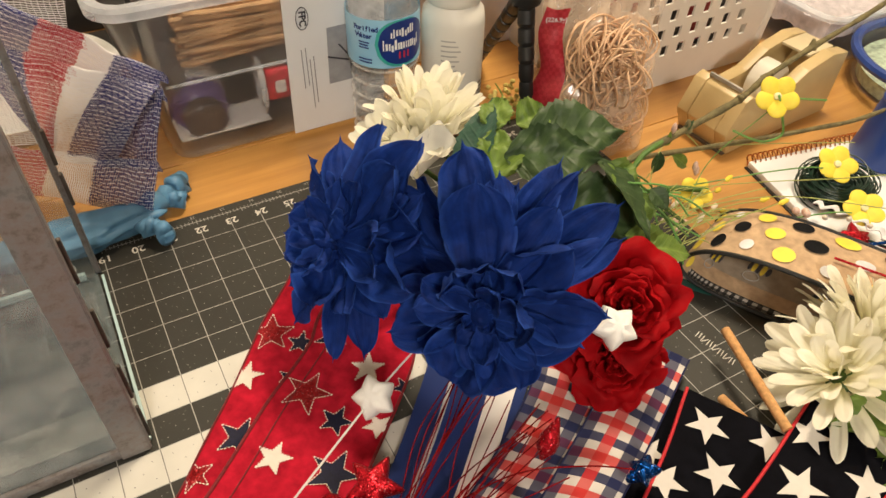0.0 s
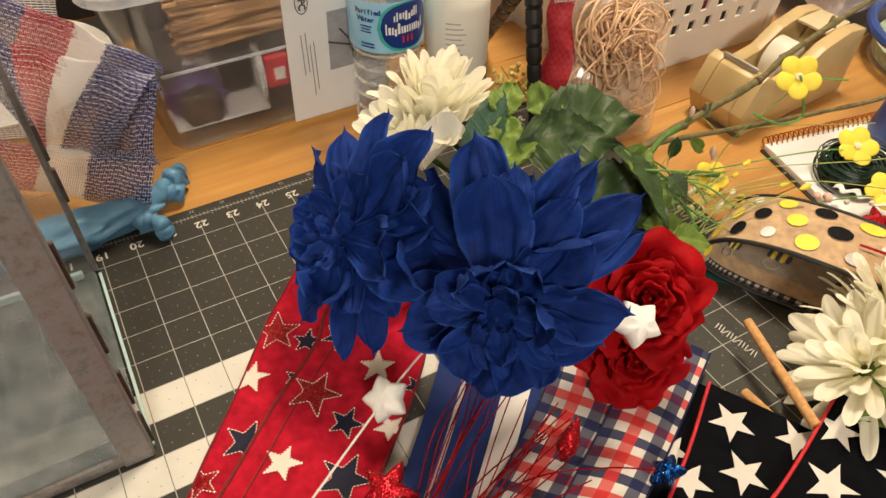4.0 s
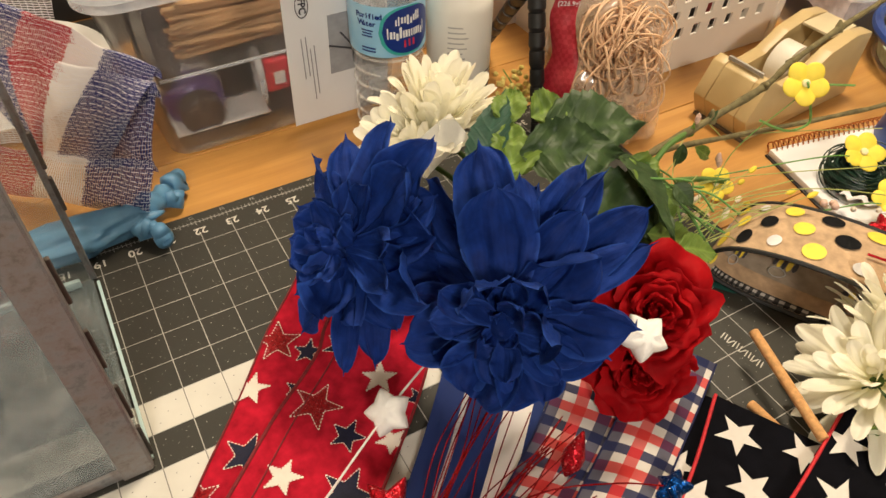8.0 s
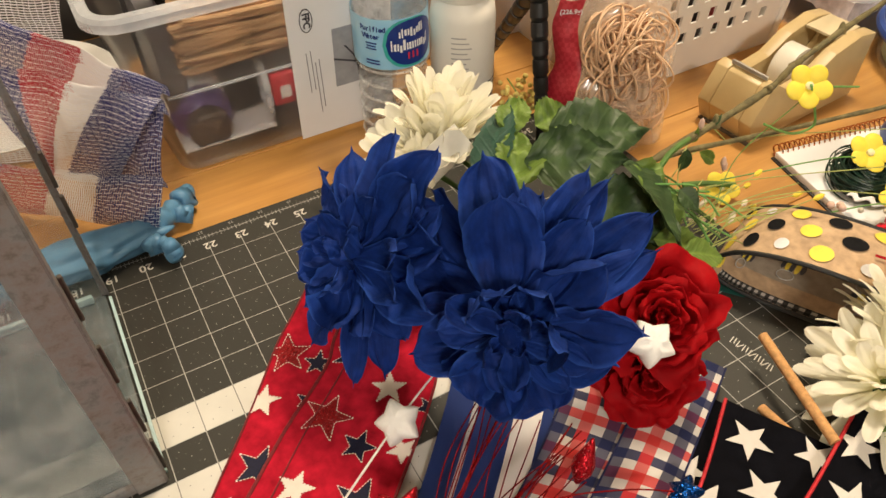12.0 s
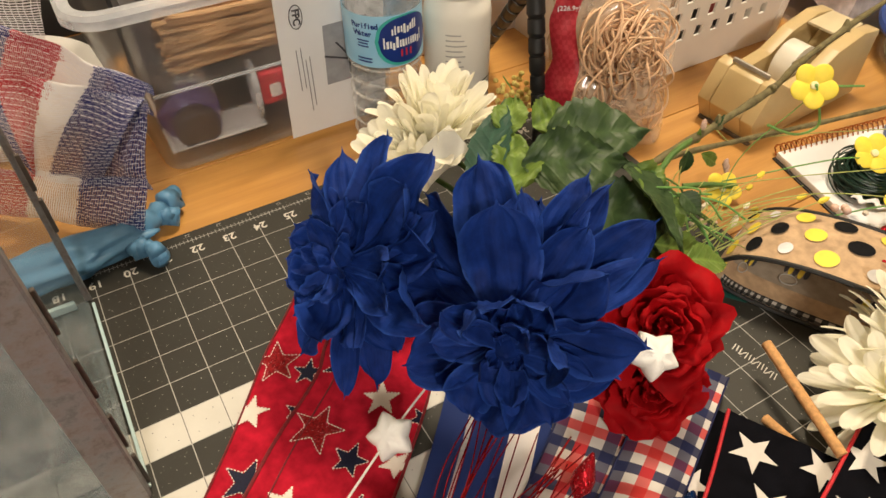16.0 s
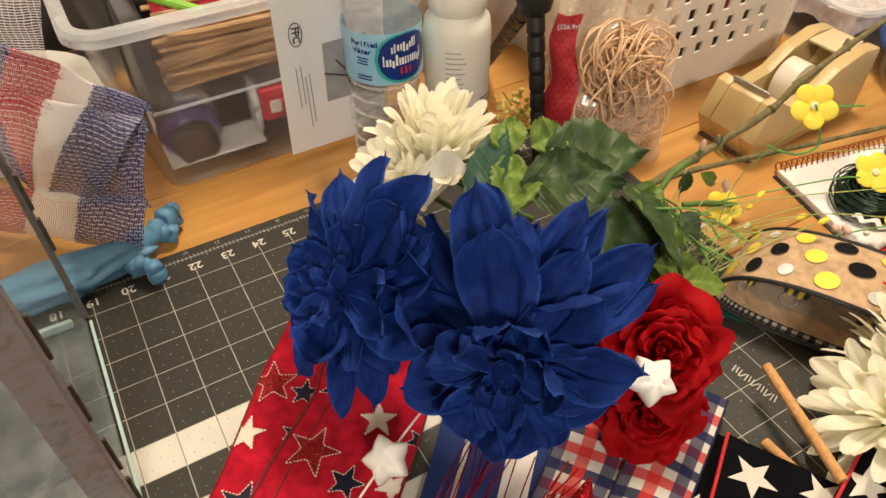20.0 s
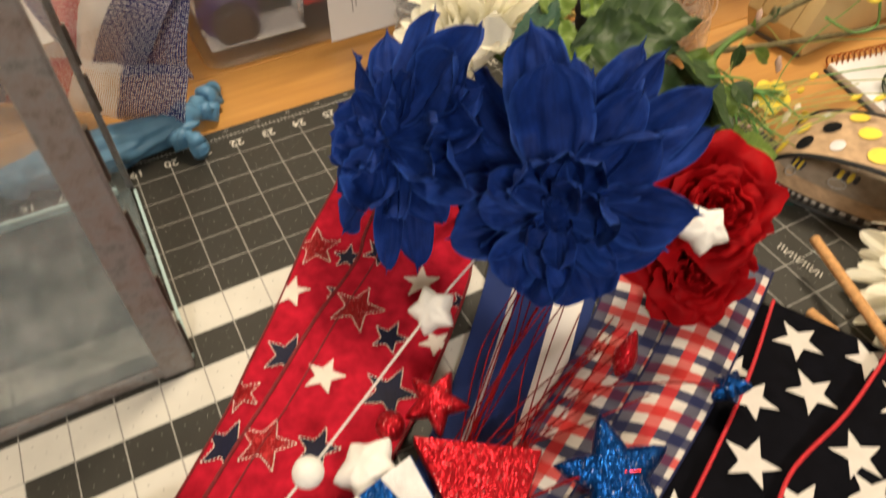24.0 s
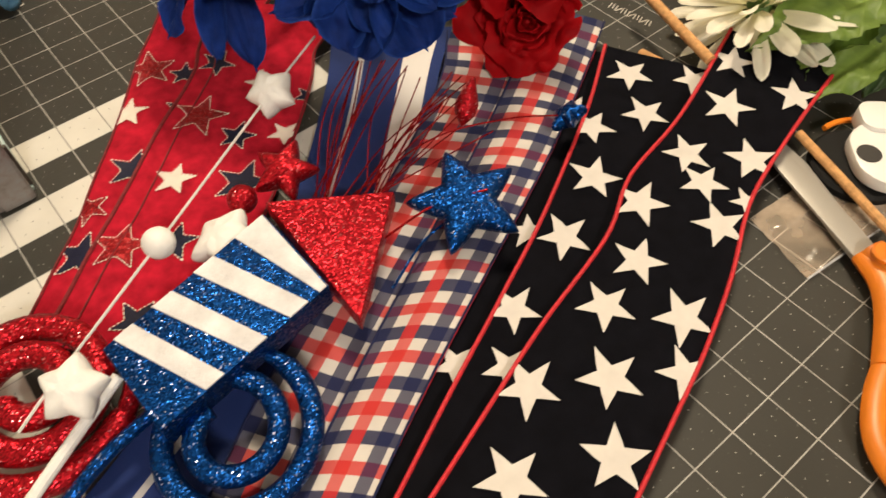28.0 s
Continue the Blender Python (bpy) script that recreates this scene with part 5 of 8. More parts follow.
foam_star((-0.028, -0.2552, 0.038), (-0.45, -0.30, 0.85), 0.0172, fw, 8)
foam_star((-0.1815, -0.3575, 0.042), (-0.2, -0.3, 0.9), 0.0175, fw, 52)
part("foam_ball", lathe([(0.0075 * math.sin(a), -0.0075 * math.cos(a)) for a in (0.05 + 3.04 * i / 14 for i in range(15))], (-0.1226, -0.3154, 0.045), 24), FOAM, fw)
foam_star((-0.0960, -0.3180, 0.0275), (-0.25, 0.25, 0.93), 0.0215, fw, 22, 0.0065)
fs = thing("foam_star", (0.133, -0.318, 0.0), "white foam star resting on the red roses", "star")
foam_star((0.097, -0.312, 0.094), (-0.25, -0.55, 0.8), 0.0165, fs, 22, 0.008)
part("pick_wire", tube([(0.100, -0.308, 0.088), (0.12, -0.29, 0.05), (0.14, -0.25, 0.006)], 0.0008, 6, steps=10), WIRE_WHITE, fs)

rk = thing("firework_pick", (-0.11, -0.36, 0.0), "glitter firework rocket pick, blue and white striped body with red cone", "decoration")
RA, RB, RC, RD = Vector((-0.0763, -0.3273)), Vector((-0.0754, -0.3814)), Vector((-0.1632, -0.3947)), Vector((-0.1656, -0.3461))
RZ0, RZ1 = 0.026, 0.040


def rocket_slab(s0, s1, z0, z1, inset=0.0, bevel=0.0008):
    a, b = RA.lerp(RD, s0), RA.lerp(RD, s1)
    c, d = RB.lerp(RC, s1), RB.lerp(RC, s0)
    e = (d - a).normalized() * inset
    return prism([tuple(a + e), tuple(b + e), tuple(c - e), tuple(d - e)], z0, z1, None, bevel)


part("rocket_body", rocket_slab(0, 1, RZ0, RZ1), GLIT_BLUE, rk, "blue glitter rocket body")
for a0, a1, b0, b1 in ((0.01, 0.20, 0.012, 0.06), (0.34, 0.47, 0.13, 0.25), (0.60, 0.72, 0.39, 0.50), (0.83, 0.94, 0.64, 0.75)):
    quad = [RA.lerp(RD, a0), RA.lerp(RD, a1), RB.lerp(RC, b1), RB.lerp(RC, b0)]
    mid = sum(quad, Vector((0, 0))) / 4
    part("white_stripe", prism([tuple(mid + (q - mid) * 0.985) for q in quad], RZ1 - 0.0006, RZ1 + 0.0007, None, 0.0003), FELT, rk, "white felt stripe")
part("rocket_cone", prism([(-0.0701, -0.3152), (-0.0175, -0.3514), (-0.0734, -0.4000)], 0.022, 0.033, None, 0.001), GLIT_RED, rk, "red glitter cone")
part("stick", tube([(-0.166, -0.358, 0.034), (-0.20, -0.371, 0.026), (-0.26, -0.395, 0.012)], 0.0026, 10, steps=10), FOAM, rk, "white stick")
part("glitter_stick", tube([(-0.160, -0.378, 0.028), (-0.195, -0.384, 0.024), (-0.255, -0.405, 0.010)], 0.0030, 10, steps=10), GLIT_BLUE, rk, "blue glitter stem")


def coil(at, r0, r1, turns, tube_r, rise, start, parent, mat, name, direction=1, axis=(0, 0, 1)):
    pts = []
    N = int(turns * 40)
    m = axes(at, axis)
    for i in range(N + 1):
        t = i / N
        a = start + direction * t * turns * 2 * math.pi
        r = r0 + (r1 - r0) * t
        pts.append(m @ Vector((r * math.cos(a), r * math.sin(a), rise * t)))
    return part(name, tube(pts, lambda s: tube_r * (1 if 0.03 < s < 0.97 else 0.7), 10), mat, parent, "", True, 0)


coil((-0.1435, -0.4050, 0.026), 0.0115, 0.0365, 1.86, 0.0049, -0.005, 1.6, rk, GLIT_BLUE, "glitter_coil", 1, (-0.1, -0.2, 1))
coil((-0.200, -0.334, 0.026), 0.008, 0.043, 2.5, 0.0062, -0.006, 2.8, rk, GLIT_RED, "glitter_coil", 1, (-0.05, -0.1, 1))

gs = thing("glitter_star", (0.01, -0.378, 0.0), "blue glitter star on a wire lying on the gingham", "star")
foam_star((0.0067, -0.378, 0.030), (-0.1, -0.2, 1), 0.0345, gs, 72, 0.0085, GLIT_BLUE, "star_body")
part("wire", tube([(-0.045, -0.365, 0.022), (-0.01, -0.372, 0.034), (0.015, -0.384, 0.038)], 0.0007, 6, steps=14), TINSEL, gs)
part("wire", tube([(-0.048, -0.388, 0.018), (-0.02, -0.378, 0.022), (0.004, -0.379, 0.026)], 0.0007, 6, steps=14), GLIT_BLUE, gs)
gs2 = thing("glitter_star", (0.09, -0.366, 0.0), "small blue glitter star at the end of a red wire", "star")
foam_star((0.090, -0.366, 0.027), (-0.3, 0.5, 0.8), 0.0130, gs2, 20, 0.006, GLIT_BLUE, "star_body")
gs3 = thing("glitter_star", (-0.05, -0.30, 0.0), "small red glitter star beside the rocket cone", "star")
foam_star((-0.0515, -0.3045, 0.033), (-0.2, -0.2, 0.95), 0.0205, gs3, 35, 0.0085, GLIT_RED, "star_body")
part("bead", lathe([(0.0075 * math.sin(a), -0.0075 * math.cos(a)) for a in (0.05 + 3.04 * i / 12 for i in range(13))], (-0.077, -0.304, 0.030), 18), GLIT_RED, gs3, "red glitter ball")
tw = thing("tinsel_spray", (0.0, -0.30, 0.0), "spray of thin red tinsel wires with glitter buds", "pick")
rnd = random.Random(21)
for i in range(26):
    k = rnd.random()
    if i < 9:      # a narrow bunch over the blue stripe
        a = Vector((-0.048, -0.326, 0.022))
        b = Vector((0.020, -0.265, 0.040)).lerp(Vector((0.036, -0.278, 0.040)), k)
    else:          # a wide fan towards the gingham
        a = Vector((-0.048, -0.333, 0.022)).lerp(Vector((-0.026, -0.350, 0.022)), rnd.random())
        b = Vector((0.060, -0.302, 0.036)).lerp(Vector((0.046, -0.340, 0.030)), k) * rnd.uniform(0.86, 1.04)
    a = a + Vector((rnd.uniform(-0.004, 0.004), rnd.uniform(-0.004, 0.004), 0))
    d = (b - a).normalized().cross(Vector((0, 0, 1)))
    c = a.lerp(b, 0.5) + d * rnd.uniform(-0.006, 0.006) + Vector((0, 0, 0.004 + 0.006 * rnd.random()))
    part("tinsel_wire", tube([a, c, b], 0.00042, 5, steps=14), TINSEL, tw)
part("tinsel_wire", tube([(-0.03, -0.33, 0.02), (0.02, -0.335, 0.032), (0.06, -0.350, 0.032), (0.088, -0.365, 0.028)], 0.0005, 5, steps=20), TINSEL, tw)
part("bud", lathe([(0.001, -0.013), (0.006, -0.006), (0.0065, 0.0), (0.003, 0.009), (0.0008, 0.014)], (0, 0, 0), 14, axes((0.052, -0.326, 0.032), (0.5, 0.3, 0.5))), GLIT_RED, tw, "red glitter bud")

# ---- storage box with its contents ----


def tapered_box(x0, x1, y0, y1, h, flare, wall, lean=0.0):
    """An open box with sloping sides and rounded upright edges, walls of some thickness."""
    bm = bmesh.new()

    def ring(z, g, r=0.018):
        out = []
        x2 = x0 - lean * z / h
        for cx, cy, a0 in ((x1 + g - r, y1 + g - r, 0), (x2 - g + r, y1 + g - r, 90), (x2 - g + r, y0 - g + r, 180), (x1 + g - r, y0 - g + r, 270)):
            for k in range(6):
                a = radians(a0 + 18 * k)
                out.append(bm.verts.new((cx + r * math.cos(a), cy + r * math.sin(a), z)))
        return out
    rings = [ring(0, 0), ring(h * 0.02, flare * 0.02), ring(h, flare), ring(h, flare - wall), ring(wall, -wall)]
    for a, b in zip(rings, rings[1:]):
        n = len(a)
        for i in range(n):
            bm.faces.new((a[i], a[(i + 1) % n], b[(i + 1) % n], b[i]))
    bm.faces.new(rings[0][::-1])
    bm.faces.new(rings[-1])
    return bm


def rim_ring(x0, x1, y0, y1, z0, z1, out, r=0.022):
    bm = bmesh.new()
    secs = []
    for cx, cy, a0 in ((x1 - r, y1 - r, 0), (x0 + r, y1 - r, 90), (x0 + r, y0 + r, 180), (x1 - r, y0 + r, 270)):
        for k in range(7):
            a = radians(a0 + 15 * k)
            d = Vector((math.cos(a), math.sin(a), 0))
            c = Vector((cx, cy, 0)) + d * r
            secs.append([bm.verts.new(c + d * o + Vector((0, 0, z))) for o, z in ((0, z0), (out, z0 + 0.002), (out, z1 - 0.003), (out - 0.003, z1), (-0.002, z1), (-0.002, z0))])
    n = len(secs)
    for i in range(n):
        a, b = secs[i], secs[(i + 1) % n]
        for j in range(6):
            bm.faces.new((a[j], b[j], b[(j + 1) % 6], a[(j + 1) % 6]))
    bmesh.ops.recalc_face_normals(bm, faces=bm.faces)
    return bm


BX0, BX1, BY0, BY1, BH = -0.068, 0.150, 0.089, 0.30, 0.154
bin_ob = thing("storage_box", (0.04, 0.19, TABLE), "clear cloudy plastic storage box full of craft supplies", "storage box")
part("box_shell", tapered_box(BX0, BX1, BY0, BY1, BH, 0.010, 0.002, 0.020), BOXSIDE, bin_ob)
part("rim", rim_ring(BX0 - 0.029, BX1 + 0.009, BY0 - 0.009, BY1 + 0.009, BH - 0.010, BH + 0.002, 0.009), BINRIM, bin_ob, "thick frosted rolled rim")
part("base_edge", tube([(BX0 + 0.006, BY0 + 0.006, 0.003), (BX0 + 0.018, BY0 + 0.0012, 0.003), (BX1 - 0.018, BY0 + 0.0012, 0.003), (BX1 - 0.006, BY0 + 0.006, 0.003)], 0.0022, 8), BINPLAST, bin_ob, "rounded bottom edge")
part("ridge", box((BX1 - BX0 - 0.01, 0.0022, 0.0028), ((BX0 + BX1) / 2, BY0 - 0.0055, 0.078), 0.0008), BINRIM, bin_ob, "moulded ridge line")
sheet_ob = thing("paper_sheet", (0.085, BY0 - 0.010, 0.005), "white printed paper sheet leaning on the box front", "paper")
TI = math.degrees(math.atan(0.0135 / BH))


def on_front(x, z, dy=0.0):
    """A place on the sheet that leans against the box's front and rim."""
    return Vector((x - 0.011, BY0 - 0.0090 - 0.0135 * z / BH + dy, z))


part("sheet", prism([(0.052, 0.003), (0.146, 0.003), (0.146, 0.158), (0.052, 0.158)], -0.0002, 0.0002, Matrix.Translation(on_front(0, 0)) @ pose(0, 0, 0, 90 + TI, 0, 0)), PAPER, sheet_ob)
photo = part("photo", prism([(0.090, 0.050), (0.130, 0.050), (0.130, 0.108), (0.090, 0.108)], 0.0006, 0.0009, Matrix.Translation(on_front(0, 0)) @ pose(0, 0, 0, 90 + TI, 0, 0)), plain("grey_photo", (0.33, 0.34, 0.36), 0.2, 60, rough=0.6), sheet_ob, "grey printed photo of pins")
for k in range(5):
    q = on_front(0.100 + 0.006 * k, 0.075 + 0.008 * math.sin(2.1 * k), -0.0014)
    pin = part("pin_picture", box((0.0016, 0.0003, 0.022), q, 0, None), INK, photo)
    pin.data.transform(Matrix.Translation(q - ORIGIN[sheet_ob.name]) @ pose(0, 0, 0, 0, 35 * (k - 2), 0) @ Matrix.Translation(-(q - ORIGIN[sheet_ob.name])))
for k, (ln, x) in enumerate(((0.052, 0.0655), (0.050, 0.0695), (0.075, 0.0730), (0.070, 0.0765))):
    part("text_line", box((0.0008, 0.0002, ln), on_front(x, 0.105 - ln / 2, -0.0012)), SMALLPRINT, sheet_ob, "line of small print turned sideways")
part("logo_ring", tube([on_front(0.0685 + 0.0055 * math.cos(a), 0.1215 + 0.0105 * math.sin(a), -0.0012) for a in (2 * math.pi * i / 24 for i in range(24))], 0.0004, 5, True), INK, sheet_ob)
words("lettering", "FPC", 0.0085, Matrix.Translation(on_front(0.0685, 0.1215, -0.0014)) @ pose(0, 0, 0, 90 + TI, 0, 0) @ pose(0, 0, 0, 0, 0, -90), INK, sheet_ob, "sideways letters in an oval", 0.0003)

sk = thing("skewer_bundle", (0.03, 0.14, 0.09), "bundle of bamboo skewers lying inside the storage box", "skewers")
rnd = random.Random(5)
for i in range(72):
    y, z = 0.098 + 0.045 * rnd.random() ** 1.5, 0.086 + 0.046 * rnd.random()
    a = Vector((-0.045 + 0.012 * rnd.random(), y, z + rnd.uniform(-0.012, 0.012)))
    b = Vector((0.14, y + rnd.uniform(-0.003, 0.01), z + rnd.uniform(-0.006, 0.006)))
    part("skewer", tube([a, b], 0.0022, 6), SKEWER, sk)
sup = thing("support_tray", (0.04, 0.14, 0.07), "clear plastic tray under the skewers", "tray")
part("tray_floor", box((0.19, 0.10, 0.004), (0.04, 0.145, 0.074), 0.001), BINPLAST, sup)
pb = thing("paint_bottle", (-0.03, 0.10, 0.0), "small purple craft paint bottle lying in the box", "bottle")
pm = axes((-0.034, 0.128, 0.031), (0.0, -0.98, -0.08), (1, 0, 0))
part("bottle_body", lathe([(0.002, -0.038), (0.025, -0.037), (0.0272, -0.034), (0.0275, 0.000), (0.0262, 0.008), (0.021, 0.015), (0.017, 0.018)], (0, 0, 0), 32, pm), plain("purple_paint", (0.095, 0.055, 0.26), 0.2, 60, rough=0.3), pb)
part("cap", lathe([(0.0175, 0.016), (0.0190, 0.018), (0.0185, 0.031), (0.0165, 0.033), (0.0150, 0.031), (0.002, 0.031)], (0, 0, 0), 28, pm), plain("dark_cap", (0.022, 0.014, 0.016), 0.2, 60, rough=0.4), pb)
part("label_band", lathe([(0.0276, -0.034), (0.0280, -0.033), (0.0280, -0.004), (0.0276, -0.002)], (0, 0, 0), 32, pm), PAPER, pb)
card = thing("white_card", (-0.02, 0.12, 0.01), "white card lying on the bottom of the box", "card")
part("card_sheet", box((0.085, 0.04, 0.0008), (-0.018, 0.116, 0.0150), 0, None), PAPER, card)
tp = thing("tape_roll", (0.02, 0.12, 0.05), "clear roll of tape standing in the box", "tape")
part("ring", tube([(0.022 + 0.005 * math.cos(a) * 0.4, 0.105 + 0.018 * math.cos(a), 0.048 + 0.025 * math.sin(a)) for a in (2 * math.pi * i / 32 for i in range(32))], 0.0032, 8, True), BINRIM, tp)
rb = thing("red_packet", (0.035, 0.10, 0.05), "small red packet inside the storage box", "packet")
part("packet_body", box((0.022, 0.010, 0.030), (0.036, 0.096, 0.052), 0.002), plain("red_card", (0.55, 0.03, 0.05), 0.1, 60, rough=0.5), rb)
part("packet_print", box((0.010, 0.0004, 0.012), (0.037, 0.0906, 0.050)), PAPER, rb)
rc = thing("red_bag", (0.06, 0.2, 0.12), "shiny red plastic bag heaped in the storage box", "bag")
part("bag_body", sheet(lambda u, v: Vector((-0.035 + 0.19 * u, 0.13 + 0.14 * v, 0.125 + 0.030 * math.sin(math.pi * v) + 0.016 * noise.noise((u * 7, v * 5, 3.0)))), 40, 24, None, 0.001), film_mat("red_film", (0.45, 0.03, 0.05), 0.92, 0.18, 0.05, 30), rc)
part("film_over", sheet(lambda u, v: Vector((0.03 + 0.11 * u, 0.12 + 0.10 * v, 0.150 + 0.022 * math.sin(math.pi * v) + 0.018 * noise.noise((u * 6, v * 5, 7.0)))), 30, 20, None, 0.0006), BAGFILM, rc, "crinkled clear film")
gp = thing("green_stem_pick", (-0.03, 0.12, 0.14), "bright green foam stem sticking out of the box", "pick")
part("stem", tube([(-0.055, 0.150, 0.158), (-0.03, 0.125, 0.150), (0.0, 0.11, 0.138)], 0.004, 10, steps=10), plain("lime_foam", (0.22, 0.50, 0.05), 0.1, 60, rough=0.6), gp)
rp = thing("red_pick", (-0.05, 0.17, 0.14), "red foam strip sticking out of the box", "pick")
part("strip", tube([(-0.075, 0.19, 0.175), (-0.03, 0.15, 0.158), (0.02, 0.12, 0.145)], 0.006, 10, steps=10), plain("red_foam", (0.55, 0.02, 0.03), 0.1, 60, rough=0.5), rp)
dcl = thing("dark_cloth", (0.04, 0.25, 0.005), "dark grey cloth folded along the back of the storage box", "cloth")
DCLOTH = plain("dark_grey_cloth", (0.045, 0.042, 0.040), 0.35, 40, 300, 0.5, rough=0.9)
part("cloth_fold", sheet(lambda u, v: Vector((-0.060 + 0.20 * u, 0.102 + 0.172 * min(1, 2 * v) + 0.006 * noise.noise((u * 8, v * 8, 2)), 0.006 + 0.100 * max(0, 2 * v - 1) + 0.006 * noise.noise((u * 9, v * 6, 5)) + 0.004)), 30, 20, None, 0.002), DCLOTH, dcl)
dk = thing("dark_pouch", (-0.05, 0.14, 0.06), "dark plastic pouch inside the box end", "pouch")
part("pouch_body", box((0.02, 0.10, 0.10), (-0.050, 0.17, 0.075), 0.006), plain("grey_pouch", (0.10, 0.10, 0.11), 0.3, 30, rough=0.4), dk)

# ---- bottles ----
wbt = thing("water_bottle", (0.1225, 0.0455, TABLE), "clear plastic water bottle with a blue paper label, half full", "bottle")
BC = (0.1225, 0.0455, TABLE)
prof = [(0.004, 0.002), (0.024, 0.0), (0.0295, 0.005), (0.030, 0.012)]
for k in range(5):
    z = 0.018 + 0.0138 * k
    prof += [(0.0300, z), (0.0278, z + 0.006), (0.0300, z + 0.012)]
prof += [(0.0318, 0.090), (0.0318, 0.134), (0.0305, 0.138), (0.0312, 0.144), (0.030, 0.156), (0.024, 0.176), (0.014, 0.192), (0.0125, 0.196), (0.0125, 0.206)]
part("bottle_shell", lathe(prof, BC, 44), PETCLEAR, wbt, "clear ribbed shell")
part("cap", lathe([(0.0145, 0.200), (0.0150, 0.202), (0.0150, 0.214), (0.0135, 0.216), (0.002, 0.216)], BC, 28), WHITEPL, wbt, "white screw cap")
wat = part("water", lathe([(r - 0.0008, z + 0.0006) for r, z in prof if z < 0.146] + [(0.0295, 0.147), (0.002, 0.1472)], BC, 48), WATER, wbt, "water filling the ribbed bottle")
wat.visible_shadow = False
# whitish rings over the shell's ribs hold their highlights in the colour
for k in range(6):
    part("rib", tube([Vector(BC) + Vector((0.0303 * math.cos(a), 0.0303 * math.sin(a), 0.016 + 0.0138 * k)) for a in (2 * math.pi * i / 40 for i in range(40))], 0.0011, 6, True), RIB_GLINT, wbt, "moulded rib with its highlight put in as pale film")
LZ = 0.027
LBLUE = Mat("label_blue", rough=0.3)
LBLUE.colour(LBLUE.ramp(LBLUE.noise(25, 2), [(0.3, (0.20, 0.52, 0.80)), (0.7, (0.42, 0.70, 0.88))]))
LBLUE = LBLUE.m


def on_label(a, z, r=0.0327):
    a = radians(a)
    return Vector(BC) + Vector((r * math.cos(a), r * math.sin(a), LZ + z))


def label_patch(a0, a1, z0, z1, r, shape=None):
    def fn(u, v):
        a = a0 + (a1 - a0) * u
        z = z0 + (z1 - z0) * v
        if shape:
            s = 2 * u - 1
            h = math.sqrt(max(0.0, 1 - abs(s) ** 2.6))
            z = (z0 + z1) / 2 + (z1 - z0) / 2 * h * (2 * v - 1)
        return on_label(a, z, r)
    return sheet(fn, 48 if a1 - a0 > 200 else 24, 8, None)


lab = part("label", label_patch(-180, 180, 0.0628, 0.1068, 0.0323), LBLUE, wbt, "light blue wrapped label")
DEEP = plain("label_navy", (0.010, 0.035, 0.22), 0.1, 60, rough=0.3)
FRONT = -116
part("label_panel", label_patch(FRONT - 12, FRONT + 74, 0.0640, 0.1062, 0.0328, 1), plain("label_green", (0.05, 0.42, 0.38), 0.1, 60, rough=0.3), lab)
part("label_panel", label_patch(FRONT - 7, FRONT + 76, 0.0660, 0.1050, 0.0331, 1), DEEP, lab, "dark blue oval panel")


def label_bars(rows, a0, mat, r=0.0334):
    for z, h, spans in rows:
        for s0, s1 in spans:
            part("label_bar", label_patch(a0 + s0, a0 + s1, z, z + h, r), mat, lab)


rnd = random.Random(4)
for z0, h0, a0, a1 in ((0.0925, 0.0052, 12, 50), (0.0800, 0.0062, 0, 60)):
    a = a0
    while a < a1:
        w = rnd.uniform(2.0, 3.6)
        label_bars([(z0 - (0.0016 if rnd.random() < 0.2 else 0), h0 * rnd.choice((1.0, 1.0, 1.5)), ((a, a + w),))], FRONT, PAPER)
        a += w + rnd.uniform(1.0, 2.2)
label_bars([(0.0715, 0.0062, ((24, 27), (31, 34), (38, 41)))], FRONT, plain("label_red", (0.6, 0.03, 0.06), 0.1, 60, rough=0.4))


def curved_words(text, size, a, z, mat, r=0.0330):
    """Letters laid one by one round the label."""
    step = math.degrees(size * 0.46 / r)
    for i, ch in enumerate(text):
        if ch == " ":
            continue
        b = a + (i - (len(text) - 1) / 2) * step
        q = on_label(b, z, r)
        words("letter", ch, size, Matrix.Translation(q) @ pose(0, 0, 0, 90, 0, b + 90), mat, lab, "", 0.00022)


curved_words("Purified", 0.0062, FRONT - 26, 0.0985, DEEP)
curved_words("Water", 0.0062, FRONT - 28, 0.0920, DEEP)
label_bars([(0.0855, 0.0012, ((-38, -20),)), (0.0830, 0.0012, ((-37, -22),)), (0.0805, 0.0012, ((-38, -21),)), (0.070, 0.0014, ((-39, -17),)), (0.0672, 0.0014, ((-39, -17),))], FRONT, DEEP, 0.0330)

wb = thing("white_bottle", (0.189, 0.039, TABLE), "white plastic bottle with a screw cap, faint printed text", "bottle")
WC = (0.189, 0.039, TABLE)
wbody = part("bottle_body", lathe([(0.004, 0.001), (0.026, 0.0), (0.0285, 0.004), (0.0290, 0.110), (0.0275, 0.120), (0.022, 0.127), (0.021, 0.132)], WC, 40), HDPE, wb)
part("cap", lathe([(0.0235, 0.128), (0.0245, 0.130), (0.0245, 0.146), (0.0225, 0.149), (0.018, 0.149), (0.0175, 0.1475), (0.003, 0.1475)], WC, 40), HDPE, wb, "white ribbed screw cap")
FAINT = plain("faint_print", (0.45, 0.43, 0.40), 0.1, 60, rough=0.5)
